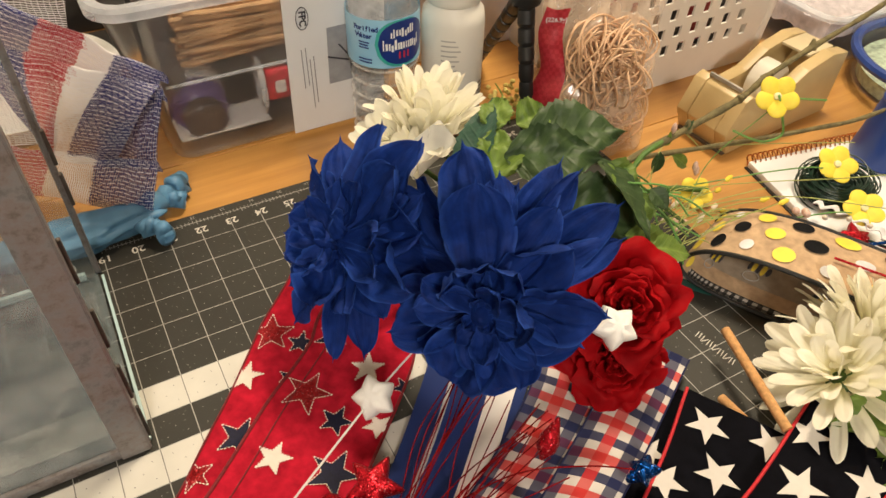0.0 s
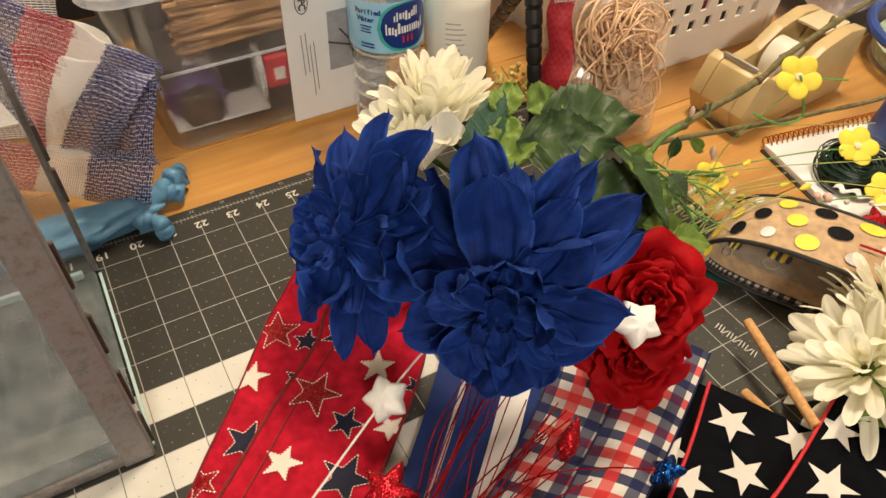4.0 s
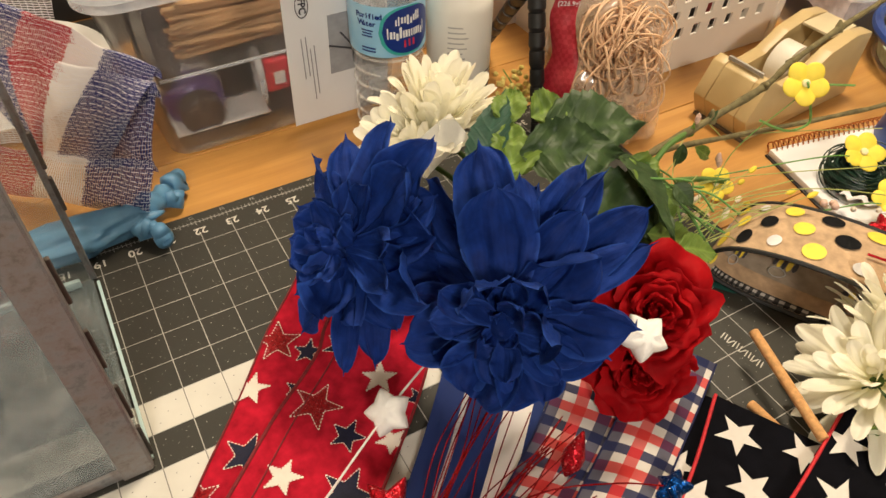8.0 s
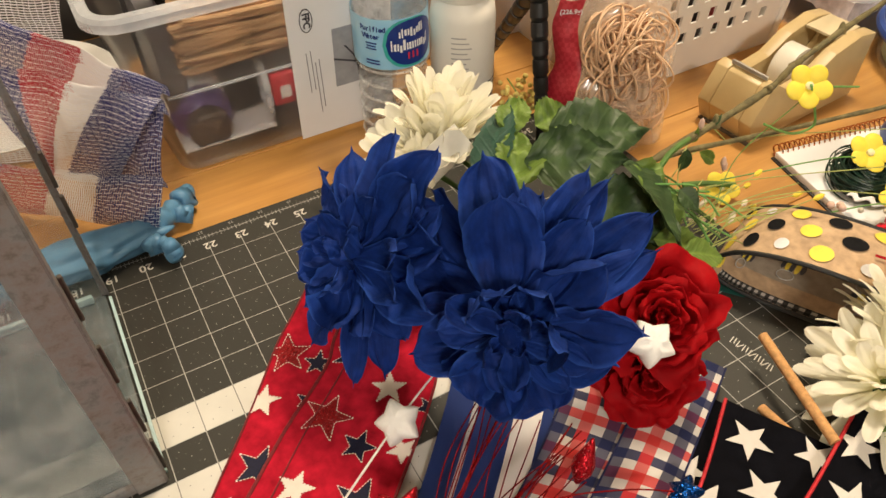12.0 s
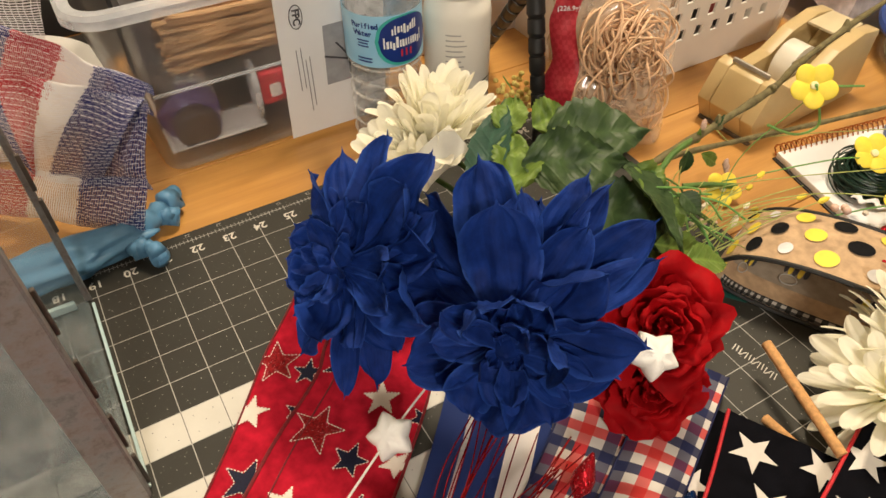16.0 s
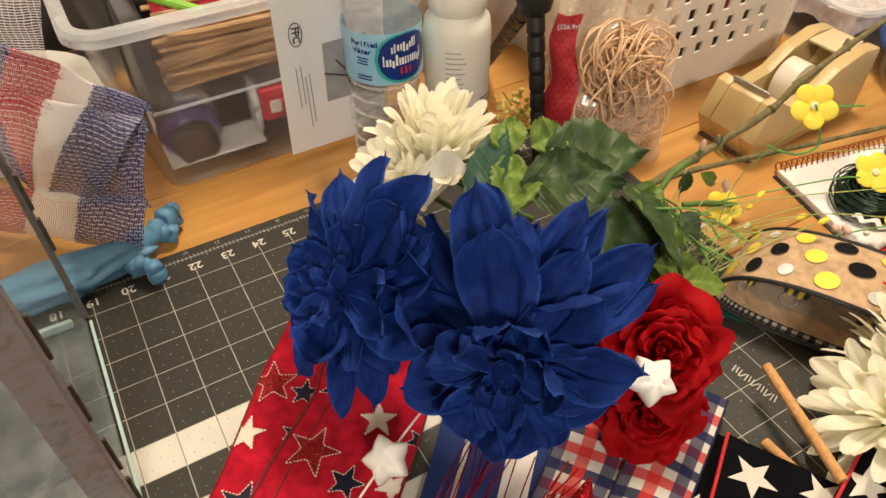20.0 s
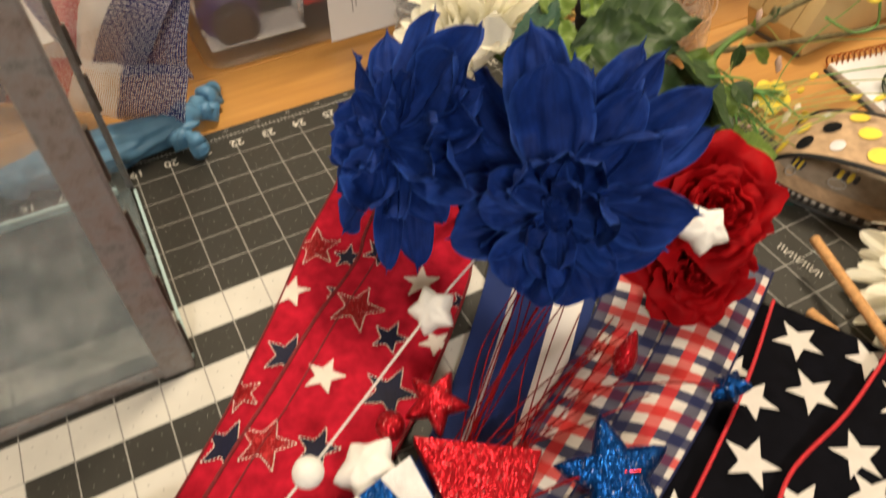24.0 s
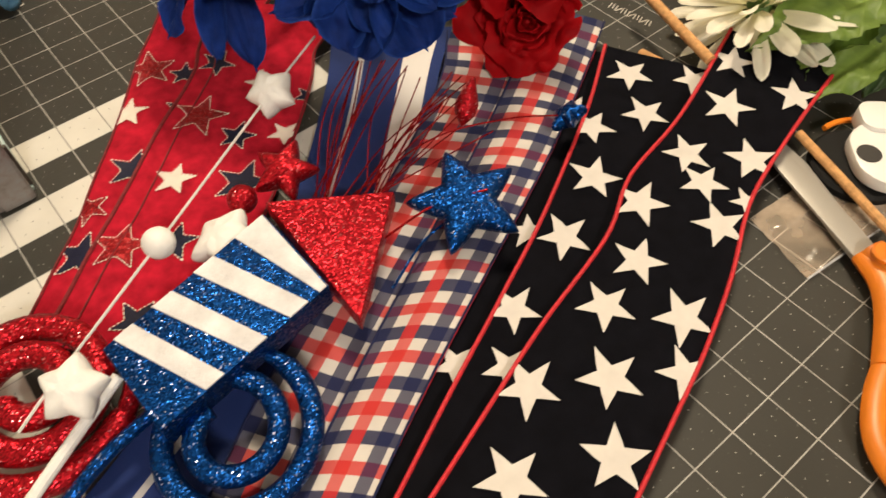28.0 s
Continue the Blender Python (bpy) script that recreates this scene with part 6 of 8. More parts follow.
for k in range(11):
    z = 0.100 - 0.0048 * k
    a0, a1 = radians(-140), radians(-140 + 26 + 12 * ((k * 7) % 5) / 5)
    part("text_line", sheet(lambda u, v, z=z, a0=a0, a1=a1: Vector(WC) + Vector((0.0292 * math.cos(a0 + (a1 - a0) * u), 0.0292 * math.sin(a0 + (a1 - a0) * u), z + 0.0012 * v)), 8, 1), FAINT, wbody, "faint grey line of print")
for k in range(7):
    z = 0.052 - 0.004 * k
    a0, a1 = radians(-75), radians(-40)
    part("text_line", sheet(lambda u, v, z=z, a0=a0, a1=a1: Vector(WC) + Vector((0.0292 * math.cos(a0 + (a1 - a0) * u), 0.0292 * math.sin(a0 + (a1 - a0) * u), z + 0.0014 * v)), 8, 1), INK, wbody, "small black print")

# ---- small tripod ----
tr = thing("mini_tripod", (0.243, 0.0, TABLE), "black flexible mini tripod with jointed legs", "tripod")
HUB = Vector((0.243, 0.006, 0.135))


def jointed_leg(a, b, n=9):
    a, b = Vector(a), Vector(b)
    d = (b - a) / n
    for i in range(n):
        k = 1 - 0.35 * i / n
        m = axes(a + d * (i + 0.5), d)
        L = d.length
        part("leg_joint", lathe([(0.0062 * k, -L * 0.5), (0.0082 * k, -L * 0.46), (0.0084 * k, L * 0.28), (0.0074 * k, L * 0.36), (0.0066 * k, L * 0.5)], (0, 0, 0), 16, m), BLACKPL, tr)


jointed_leg(HUB, (0.228, -0.040, 0.002))
jointed_leg(HUB, (0.272, 0.125, 0.002))
jointed_leg(HUB, (0.290, 0.050, 0.002))
hub = part("hub", lathe([(0.004, -0.014), (0.014, -0.010), (0.016, 0.0), (0.012, 0.012), (0.008, 0.020)], tuple(HUB), 24), BLACKPL, tr)
part("head", box((0.032, 0.022, 0.07), (0.246, 0.004, 0.195), 0.003), BLACKPL, tr)
part("knob", lathe([(0.004, -0.004), (0.010, -0.003), (0.010, 0.006), (0.006, 0.008)], (0, 0, 0), 18, axes((0.224, 0.001, 0.150), (-0.9, -0.4, 0.1))), BLACKPL, hub)
part("screw", lathe([(0.0018, 0.0), (0.0018, 0.012), (0.001, 0.013)], (0, 0, 0), 10, axes((0.222, -0.003, 0.150), (-0.7, -0.7, 0.3))), STEEL, hub, "small steel screw")

# ---- bag of rubber bands ----
bg = thing("rubber_band_bag", (0.315, -0.05, TABLE), "clear plastic bag of tan rubber bands with a red label", "bag")
GR, GA = Vector((0.88, -0.475, 0)), Vector((0.475, 0.88, 0))
BGO = Vector((0.290, -0.048, TABLE))


def bag_pt(u, v, side):
    """The bag's front (side -1) or back (+1): u across, v up."""
    w = 0.112 * (1 - 0.10 * v)
    puff = 0.030 * math.sin(math.pi * min(1, u * 1.0)) ** 0.6 * max(0.05, 1 - v ** 1.7)
    wr = 0.006 * noise.noise((u * 7, v * 7, side + 2.0))
    return BGO + GR * ((u - 0.5) * w + 0.006 * noise.noise((v * 5, side, 1.0))) + GA * (side * (puff + 0.004) + wr + 0.020 * v) + Vector((0, 0, 0.002 + 0.150 * v))


for s in (-1, 1):
    part("bag_film", sheet(lambda u, v, s=s: bag_pt(u, v, s), 30, 30), BAGFILM, bg, "crinkled clear film")
part("bag_neck", sheet(lambda u, v: bag_pt(0.25 + 0.5 * u, 1.0, 0) + Vector((0, 0, 0.05 * v)) + GR * (0.03 * (u - 0.5) * v) + GA * 0.008 * noise.noise((u * 9, v * 4, 0)), 24, 10), BAGFILM, bg, "gathered neck of the bag")
REDLAB = Mat("red_label_print", rough=0.4)
ch = REDLAB.node("ShaderNodeTexChecker", Scale=260.0)
ch.inputs["Color1"].default_value, ch.inputs["Color2"].default_value = (0.36, 0.014, 0.025, 1), (0.44, 0.03, 0.045, 1)
REDLAB.link(REDLAB.coord(), ch.inputs["Vector"])
REDLAB.colour(ch.outputs["Color"])
part("red_label", sheet(lambda u, v: bag_pt(0.00 + 0.20 * u, 0.05 + 0.80 * v, -1) - GA * 0.0012, 10, 20), REDLAB.m, bg, "red printed side label")
lm = bag_pt(0.10, 0.80, -1) - GA * 0.004
words("lettering", "(226.9g)", 0.0058, Matrix.Translation(lm) @ Matrix((GR, Vector((0, 0, 1)), GR.cross(Vector((0, 0, 1))))).transposed().to_4x4(), PAPER, bg, "", 0.0001)
rnd = random.Random(8)
for i in range(170):
    c = BGO + GR * rnd.uniform(-0.012, 0.030) + GA * rnd.uniform(-0.014, 0.012) + Vector((0, 0, rnd.uniform(0.014, 0.106)))
    r = rnd.uniform(0.015, 0.029)
    m = axes(c, (rnd.gauss(0, 0.5), rnd.gauss(-1.0, 0.4), rnd.gauss(0.3, 0.4)))
    e = rnd.uniform(0.7, 1.0)
    ph = rnd.uniform(0, 6)
    pts = [m @ Vector((r * math.cos(a) * (1 + 0.06 * math.sin(3 * a + ph)), r * e * math.sin(a), 0.004 * math.sin(2 * a + ph))) for a in (2 * math.pi * k / 28 for k in range(28))]
    for p in pts:
        p.z = max(p.z, TABLE + 0.004)
    part("rubber_band", tube(pts, 0.00095, 5, True), RUBBER, bg)

# ---- white basket ----
bs = thing("plastic_basket", (0.46, 0.09, TABLE), "white plastic basket with rows of square holes", "basket")
KX0, KX1, KY, KH = 0.335, 0.556, -0.006, 0.185


def basket_face(p0, p1, lean):
    """A basket wall with rounded square holes in staggered rows."""
    p0, p1 = Vector(p0), Vector(p1)
    L = (p1 - p0).length
    d = (p1 - p0) / L
    nrm = Vector((d.y, -d.x, 0))
    step, hw, hh = 0.0225, 0.0046, 0.0060
    bm = bmesh.new()
    rows = [(0.044 + 0.0200 * k, (0.5 if k % 2 else 0.0)) for k in range(7)]

    def put(s, z, t):
        return p0 + d * s + nrm * (lean * z + t) + Vector((0, 0, z))
    holes = []
    for z, off in rows:
        s = step * (0.55 + off)
        while s < L - 0.018:
            holes.append((s, z))
            s += step
    xs = sorted({0.0, L} | {round(h[0] + k, 5) for h in holes for k in (-hw, hw)})
    zs = sorted({0.0, KH} | {round(h[1] + k, 5) for h in holes for k in (-hh, hh)})
    gone = set()
    for s, z in holes:
        for i in range(len(xs) - 1):
            cx = (xs[i] + xs[i + 1]) / 2
            if abs(cx - s) > hw:
                continue
            for j in range(len(zs) - 1):
                if abs((zs[j] + zs[j + 1]) / 2 - z) < hh:
                    gone.add((i, j))
    grid = {}
    for i, x in enumerate(xs):
        for j, z in enumerate(zs):
            grid[i, j] = bm.verts.new(put(x, z, 0))
    for i in range(len(xs) - 1):
        for j in range(len(zs) - 1):
            if (i, j) not in gone:
                bm.faces.new((grid[i, j], grid[i + 1, j], grid[i + 1, j + 1], grid[i, j + 1]))
    bmesh.ops.delete(bm, geom=[v for v in bm.verts if not v.link_faces], context="VERTS")
    bmesh.ops.solidify(bm, geom=bm.faces[:], thickness=0.0026)
    return bm


part("front_wall", basket_face((KX0, KY, TABLE + 0.001), (KX1, KY, TABLE + 0.001), 0.06), BASKETW, bs, "", False)
part("side_wall", basket_face((KX1, KY, TABLE + 0.001), (KX1, KY + 0.19, TABLE + 0.001), 0.06), BASKETW, bs, "", False)
part("back_wall", box((KX1 - KX0, 0.003, KH), ((KX0 + KX1) / 2, KY + 0.192, TABLE + KH / 2), 0.001), BASKETW, bs)
part("side_wall", box((0.003, 0.186, KH), (KX0, KY + 0.097, TABLE + KH / 2), 0.001), BASKETW, bs)
part("basket_floor", box((KX1 - KX0 - 0.008, 0.182, 0.003), ((KX0 + KX1) / 2, KY + 0.097, TABLE + 0.004), 0.001), BASKETW, bs)
part("corner", tube([(KX1 + 0.0005, KY - 0.0005, TABLE + 0.001), (KX1 + 0.0005 + 0.06 * KH, KY - 0.06 * KH, TABLE + KH)], 0.004, 10), BASKETW, bs)
con = thing("basket_contents", (0.46, 0.09, 0.0), "dark mixed craft bits seen through the basket holes", "craft supplies")
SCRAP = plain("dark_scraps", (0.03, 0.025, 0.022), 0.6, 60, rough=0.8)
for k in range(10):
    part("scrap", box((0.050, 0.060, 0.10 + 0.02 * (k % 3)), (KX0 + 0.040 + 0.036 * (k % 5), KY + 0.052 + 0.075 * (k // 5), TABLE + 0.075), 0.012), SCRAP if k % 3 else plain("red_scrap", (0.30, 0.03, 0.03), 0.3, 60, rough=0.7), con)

# ---- tape dispenser ----
td = thing("tape_dispenser", (0.485, -0.10, TABLE), "tan desk tape dispenser with a roll of clear tape", "tape dispenser")
DP = Matrix.Translation((0.395, -0.134, TABLE)) @ pose(0, 0, 0, 0, 0, 4.5) @ Matrix.Diagonal((0.84, 0.96, 0.97, 1))
side = [(0.0, 0.002), (0.178, 0.002), (0.180, 0.070), (0.150, 0.074), (0.110, 0.066), (0.080, 0.050), (0.045, 0.046), (0.016, 0.062), (0.006, 0.058), (-0.012, 0.026)]
inner = [(0.0, 0.002), (0.178, 0.002), (0.180, 0.056), (0.165, 0.058), (0.120, 0.016), (0.060, 0.014), (0.036, 0.036), (0.016, 0.060), (0.006, 0.057), (-0.012, 0.026)]
for y0, y1, o in ((0.0, 0.014, side), (0.050, 0.064, side), (0.0142, 0.0498, inner)):
    part("body" if o is inner else "side_cheek", prism(o, -y1, -y0, DP @ pose(0, 0, 0, 90, 0, 0), 0.0012), TAN, td)
part("cutter", box((0.003, 0.040, 0.004), (0.014, 0.032, 0.063), 0.0005, DP), STEEL, td, "serrated metal cutter")
part("base_plate", prism([(-0.004, 0.0003), (0.176, 0.0003), (0.176, 0.003), (-0.004, 0.003)], -0.062, -0.002, DP @ pose(0, 0, 0, 90, 0, 0), 0.0005), plain("brown_rubber", (0.10, 0.07, 0.04), 0.2, 60, rough=0.7), td)
part("tape_reel", lathe([(0.013, -0.010), (0.024, -0.010), (0.024, 0.010), (0.013, 0.010)], (0, 0, 0), 36, DP @ Matrix.Translation((0.092, 0.032, 0.042)) @ pose(0, 0, 0, 90, 0, 0)), plain("white_tape", (0.74, 0.70, 0.60), 0.05, 40, rough=0.35), td, "roll of whitish tape")
part("cover", box((0.045, 0.034, 0.003), (0.152, 0.032, 0.070), 0.001, DP), plain("cream_pad", (0.62, 0.52, 0.33), 0.06, 40, rough=0.5), td)

# ---- deco mesh roll, gloves, plate and white mesh ----
dm = thing("deco_mesh_roll", (-0.17, 0.05, TABLE), "loose roll of red, white and blue glitter deco mesh", "mesh ribbon")
RED_M, WHITE_M, BLUE_M = (0.50, 0.012, 0.030), (0.93, 0.91, 0.90), (0.006, 0.011, 0.15)
DECO = deco_mesh_mat("deco_mesh", [(0.060, BLUE_M), (0.104, WHITE_M), (0.160, RED_M), (0.30, BLUE_M)], 0.16, 0.0037, 0.74, WHITE_M)
MESH_W = 0.22


def mesh_fold(name, ridge, hem, seed, bulge=0.004, gather=0.0, width=MESH_W, label=""):
    """A length of mesh hung over a ridge: it rises behind, turns over and falls to its hem, which may be gathered to a point."""
    (r0, r1), (h0, h1) = [(Vector(a), Vector(b)) for a, b in (ridge, hem)]
    out = Vector((-0.69, -0.72, 0))

    def fn(u, v):
        top = r0.lerp(r1, v)
        low = h0.lerp(h1, min(1.0, v * width / gather) if gather else v)
        line = [top - out * 0.0030 - Vector((0, 0, 0.010)), top - out * 0.0026 - Vector((0, 0, 0.003)), top, top.lerp(low, 0.33) + out * bulge, top.lerp(low, 0.68) + out * bulge, low]
        x = u * 5
        i = min(int(x), 4)
        f = x - i
        a, b, c, d = line[max(0, i - 1)], line[i], line[i + 1], line[min(5, i + 2)]
        q = b + 0.5 * f * (c - a + f * (2 * a - 5 * b + 4 * c - d + f * (3 * (b - c) + d - a)))
        q += out * 0.005 * noise.noise((u * 3, v * 5, seed)) + Vector((0, 0, 0.003 * noise.noise((u * 2, v * 6, seed + 4))))
        q.z = max(q.z, TABLE + 0.001)
        return q
    run = 0.05 + (r0 - h0).length
    return part(name, sheet(fn, 40, 44, lambda u, v: (u * run, v * width)), DECO, dm, label)


mesh_fold("mesh_layer", ((-0.068, 0.025, 0.123), (-0.162, 0.115, 0.163)), ((-0.083, 0.039, 0.088), (-0.194, 0.146, 0.105)), 1.0, 0.002, 0, MESH_W, "back fold of the mesh")
mesh_fold("mesh_layer", ((-0.077, -0.013, 0.135), (-0.183, 0.089, 0.146)), ((-0.118, 0.025, 0.062), (-0.162, 0.068, 0.052)), 4.0, 0.006, 0.075, MESH_W, "front fold gathered to a point")
mesh_fold("mesh_layer", ((-0.075, -0.002, 0.124), (-0.108, 0.030, 0.124)), ((-0.092, 0.015, 0.053), (-0.135, 0.056, 0.041)), 8.0, 0.001, 0, 0.060)
mesh_fold("mesh_tail", ((-0.092, 0.001, 0.064), (-0.209, 0.113, 0.050)), ((-0.104, 0.013, 0.006), (-0.243, 0.145, -0.001)), 6.0, 0.004, 0, 0.18, "lower fold resting on the gloves")
gl = thing("rubber_glove", (-0.14, 0.0, TABLE), "crumpled blue nitrile gloves on the table under the mesh", "glove", "gloves")
gm = bmesh.new()
bmesh.ops.create_icosphere(gm, subdivisions=4, radius=1)
for v in gm.verts:
    n = noise.noise(v.co * 2.2 + Vector((3, 1, 2))) + 0.5 * noise.noise(v.co * 5)
    v.co = Vector((v.co.x * 0.075, v.co.y * 0.018, v.co.z * 0.014)) * (1 + 0.30 * n)
bmesh.ops.transform(gm, matrix=Matrix.Translation((-0.172, 0.008, 0.013)) @ pose(0, 0, 0, 0, 0, 2), verts=gm.verts)
part("palm", gm, GLOVE, gl, "", True, 0)
for pts, r in (([(-0.118, -0.004, 0.012), (-0.107, -0.010, 0.014), (-0.101, -0.022, 0.010)], 0.0075), ([(-0.125, 0.010, 0.012), (-0.100, 0.022, 0.014), (-0.084, 0.036, 0.012), (-0.074, 0.046, 0.012)], 0.0105),
               ([(-0.12, 0.015, 0.010), (-0.095, 0.024, 0.010), (-0.078, 0.024, 0.009)], 0.008), ([(-0.22, 0.0, 0.010), (-0.25, 0.01, 0.012), (-0.28, 0.0, 0.010)], 0.010)):
    part("finger", tube([Vector(p) + Vector((0, 0, 0.003 * math.sin(i * 2.0))) for i, p in enumerate(spline(pts, 14))], lambda s, r=r: r * (0.85 + 0.2 * math.sin(9 * s)) * (1 if s < 0.9 else 0.7), 14), GLOVE, gl, "", True, 0)
dmt = thing("black_mat", (-0.20, 0.31, TABLE), "flat black mat on the table under the plate", "mat")
part("mat_sheet", box((0.40, 0.072, 0.0014), (-0.190, 0.353, TABLE + 0.0008), 0.0004), DARK, dmt)
pt = thing("white_plate", (-0.185, 0.285, TABLE), "round white plate on a black mat behind the mesh", "plate")
part("dish", lathe([(0.003, 0.001), (0.06, 0.0), (0.085, 0.006), (0.105, 0.014), (0.106, 0.016), (0.084, 0.0085), (0.058, 0.003), (0.003, 0.003)], (-0.185, 0.285, TABLE + 0.0016), 48), WHITEPL, pt)
wmh = thing("white_mesh", (-0.26, 0.16, TABLE), "piece of open white net propped behind the blue roll", "mesh ribbon")
WMESH = deco_mesh_mat("white_mesh_weave", [(1.0, (0.95, 0.95, 0.95)), (2.0, (0.95, 0.95, 0.95))], 0.52, 0.0040, 0.9)
part("mesh_sheet", sheet(lambda u, v: Vector((-0.36 + 0.240 * u + 0.012 * v + 0.006 * math.sin(9 * v), 0.175 + 0.020 * math.sin(4 * u) + 0.02 * v, TABLE + 0.002 + 0.225 * v - 0.03 * u * v)), 24, 24, lambda u, v: (u * 0.22 + 0.03 * v, v * 0.22 + 0.02 * u)), WMESH, wmh)
blk = thing("black_crate", (-0.2, 0.46, TABLE), "black plastic crate in shade at the back of the table", "crate")
part("crate_front", box((0.30, 0.004, 0.16), (-0.17, 0.394, TABLE + 0.081), 0.001), DARK, blk)
part("crate_side", box((0.004, 0.11, 0.16), (-0.318, 0.452, TABLE + 0.081), 0.001), DARK, blk)
part("crate_side", box((0.004, 0.11, 0.16), (-0.022, 0.452, TABLE + 0.081), 0.001), DARK, blk)
part("crate_floor", box((0.29, 0.11, 0.004), (-0.17, 0.452, TABLE + 0.003), 0.001), DARK, blk)
wbx = thing("white_carton", (0.27, 0.24, TABLE), "plain pale carton standing behind the bottles", "carton")
part("carton_body", box((0.15, 0.10, 0.17), (0.262, 0.205, TABLE + 0.0855), 0.002), plain("pale_card", (0.60, 0.55, 0.53), 0.05, 20, rough=0.7), wbx)

# ---- right-hand containers ----
cb = thing("clear_box", (0.74, 0.03, TABLE), "low clear plastic box with a frosted lid", "storage box")
part("box_shell", tapered_box(0.60, 0.86, -0.062, 0.14, 0.060, 0.004, 0.002), BINPLAST, cb)
part("lid", rim_ring(0.590, 0.87, -0.072, 0.150, 0.058, 0.066, 0.004), BINRIM, cb, "frosted lid rim")
part("lid_top", box((0.25, 0.19, 0.002), (0.73, 0.04, 0.060), 0.0006), BINPLAST, cb)
part("filling", sheet(lambda u, v: Vector((0.61 + 0.24 * u, -0.052 + 0.18 * v, 0.028 + 0.01 * noise.noise((u * 9, v * 9, 1)))), 20, 16, None, 0.02), plain("pale_scraps", (0.55, 0.50, 0.52), 0.25, 120, rough=0.7), cb)
tall = thing("frosted_tub", (0.62, 0.13, TABLE), "tall frosted plastic tub beside the basket", "tub")
part("tub_shell", tapered_box(0.585, 0.72, 0.155, 0.30, 0.20, 0.006, 0.003), film_mat("frosted_tub_plastic", (0.72, 0.73, 0.76), 0.80, 0.25, 0.05, 12), tall)
bt = thing("blue_rim_tub", (0.70, -0.12, TABLE), "clear round tub with a blue rim and pale green bits inside", "tub")
BT = (0.690, -0.150, TABLE)
part("tub_shell", lathe([(0.004, 0.001), (0.082, 0.0), (0.088, 0.003), (0.092, 0.034), (0.090, 0.034), (0.086, 0.004), (0.004, 0.003)], BT, 40), BINPLAST, bt)
part("blue_rim", tube([Vector(BT) + Vector((0.093 * math.cos(a), 0.093 * math.sin(a), 0.036)) for a in (2 * math.pi * i / 48 for i in range(48))], 0.0055, 8, True), plain("blue_plastic", (0.02, 0.06, 0.28), 0.1, 40, rough=0.35), bt, "thick blue plastic rim")
part("green_bits", lathe([(0.003, 0.005), (0.082, 0.005), (0.084, 0.020), (0.050, 0.024), (0.003, 0.023)], BT, 40), plain("pale_green_bits", (0.42, 0.52, 0.40), 0.35, 160, 300, 0.8, rough=0.7), bt)

# ---- notebook and wire ----
nb = thing("spiral_notebook", (0.47, -0.24, TABLE), "white spiral notebook with a copper wire binding", "notebook")
NE, NF = Vector((0.985, -0.17, 0)).normalized(), Vector((-0.20, -0.98, 0)).normalized()
NO = Vector((0.398, -0.152, TABLE))
NM = Matrix((NE, -NF, Vector((0, 0, 1)))).transposed().to_4x4()
NM = Matrix.Translation(NO) @ NM
part("cover", box((0.2125, 0.1545, 0.0016), (0.106, -0.082, 0.0010), 0.0005, NM), BLACKPL, nb, "black back cover")
block = part("page_block", box((0.210, 0.152, 0.0060), (0.107, -0.082, 0.0050), 0.0004, NM), PAPER, nb, "block of white pages")
part("printed_corner", box((0.05, 0.035, 0.0003), (0.165, -0.035, 0.0083), 0, NM), plain("red_print", (0.6, 0.16, 0.12), 0.1, 80, rough=0.6), block)
for i in range(36):
    x = 0.006 + 0.0057 * i
    pts = [NM @ Vector((x + 0.0012 * k / 12, -0.004 + 0.0062 * math.cos(2 * math.pi * k / 12), 0.0062 + 0.0062 * math.sin(2 * math.pi * k / 12))) for k in range(12)]
    part("wire_loop", tube(pts, 0.00075, 5, True), COPPER, nb)
sp = thing("green_wire_coil", (0.430, -0.227, 0.006), "loose coil of dark green floral wire on the notebook", "wire")
rnd = random.Random(3)
for i in range(110):
    r = rnd.uniform(0.004, 0.036)
    c = Vector((0.430 + rnd.uniform(-0.004, 0.004), -0.227 + rnd.uniform(-0.004, 0.004), 0.008 + rnd.random() * 0.014))
    m = axes(c, (rnd.gauss(0, 0.14), rnd.gauss(0, 0.14), 1))
    part("wire_turn", tube([m @ Vector((r * math.cos(a), r * 0.85 * math.sin(a), 0)) for a in (2 * math.pi * k / 30 for k in range(30))], 0.0006, 5, True), GREENWIRE, sp)


def five_petal(parent, at, axis, r, mat, turn=0):
    m = axes(at, axis, (1, 0, 0), turn)
    for k in range(5):
        bm = bmesh.new()
        bmesh.ops.create_icosphere(bm, subdivisions=3, radius=1)
        for v in bm.verts:
            v.co = Vector((v.co.x * r * 0.56, v.co.y * r * 0.50, v.co.z * r * 0.13 * (0.6 + 0.4 * abs(v.co.z))))
        bmesh.ops.transform(bm, matrix=m @ pose(0, 0, 0, 0, 0, 72 * k) @ pose(r * 0.55, 0, 0, 0, -10, 0), verts=bm.verts)
        part("petal", bm, mat, parent, "", True, 0)
    part("centre", lathe([(0.001, -0.1 * r), (0.20 * r, 0.0), (0.18 * r, 0.14 * r), (0.001, 0.19 * r)], (0, 0, 0), 12, m), plain("pale_yellow", (0.80, 0.74, 0.42), 0.1, 90, rough=0.6), parent)


def curl(pts, r=0.0007):
    return tube(pts, r, 5, steps=24)


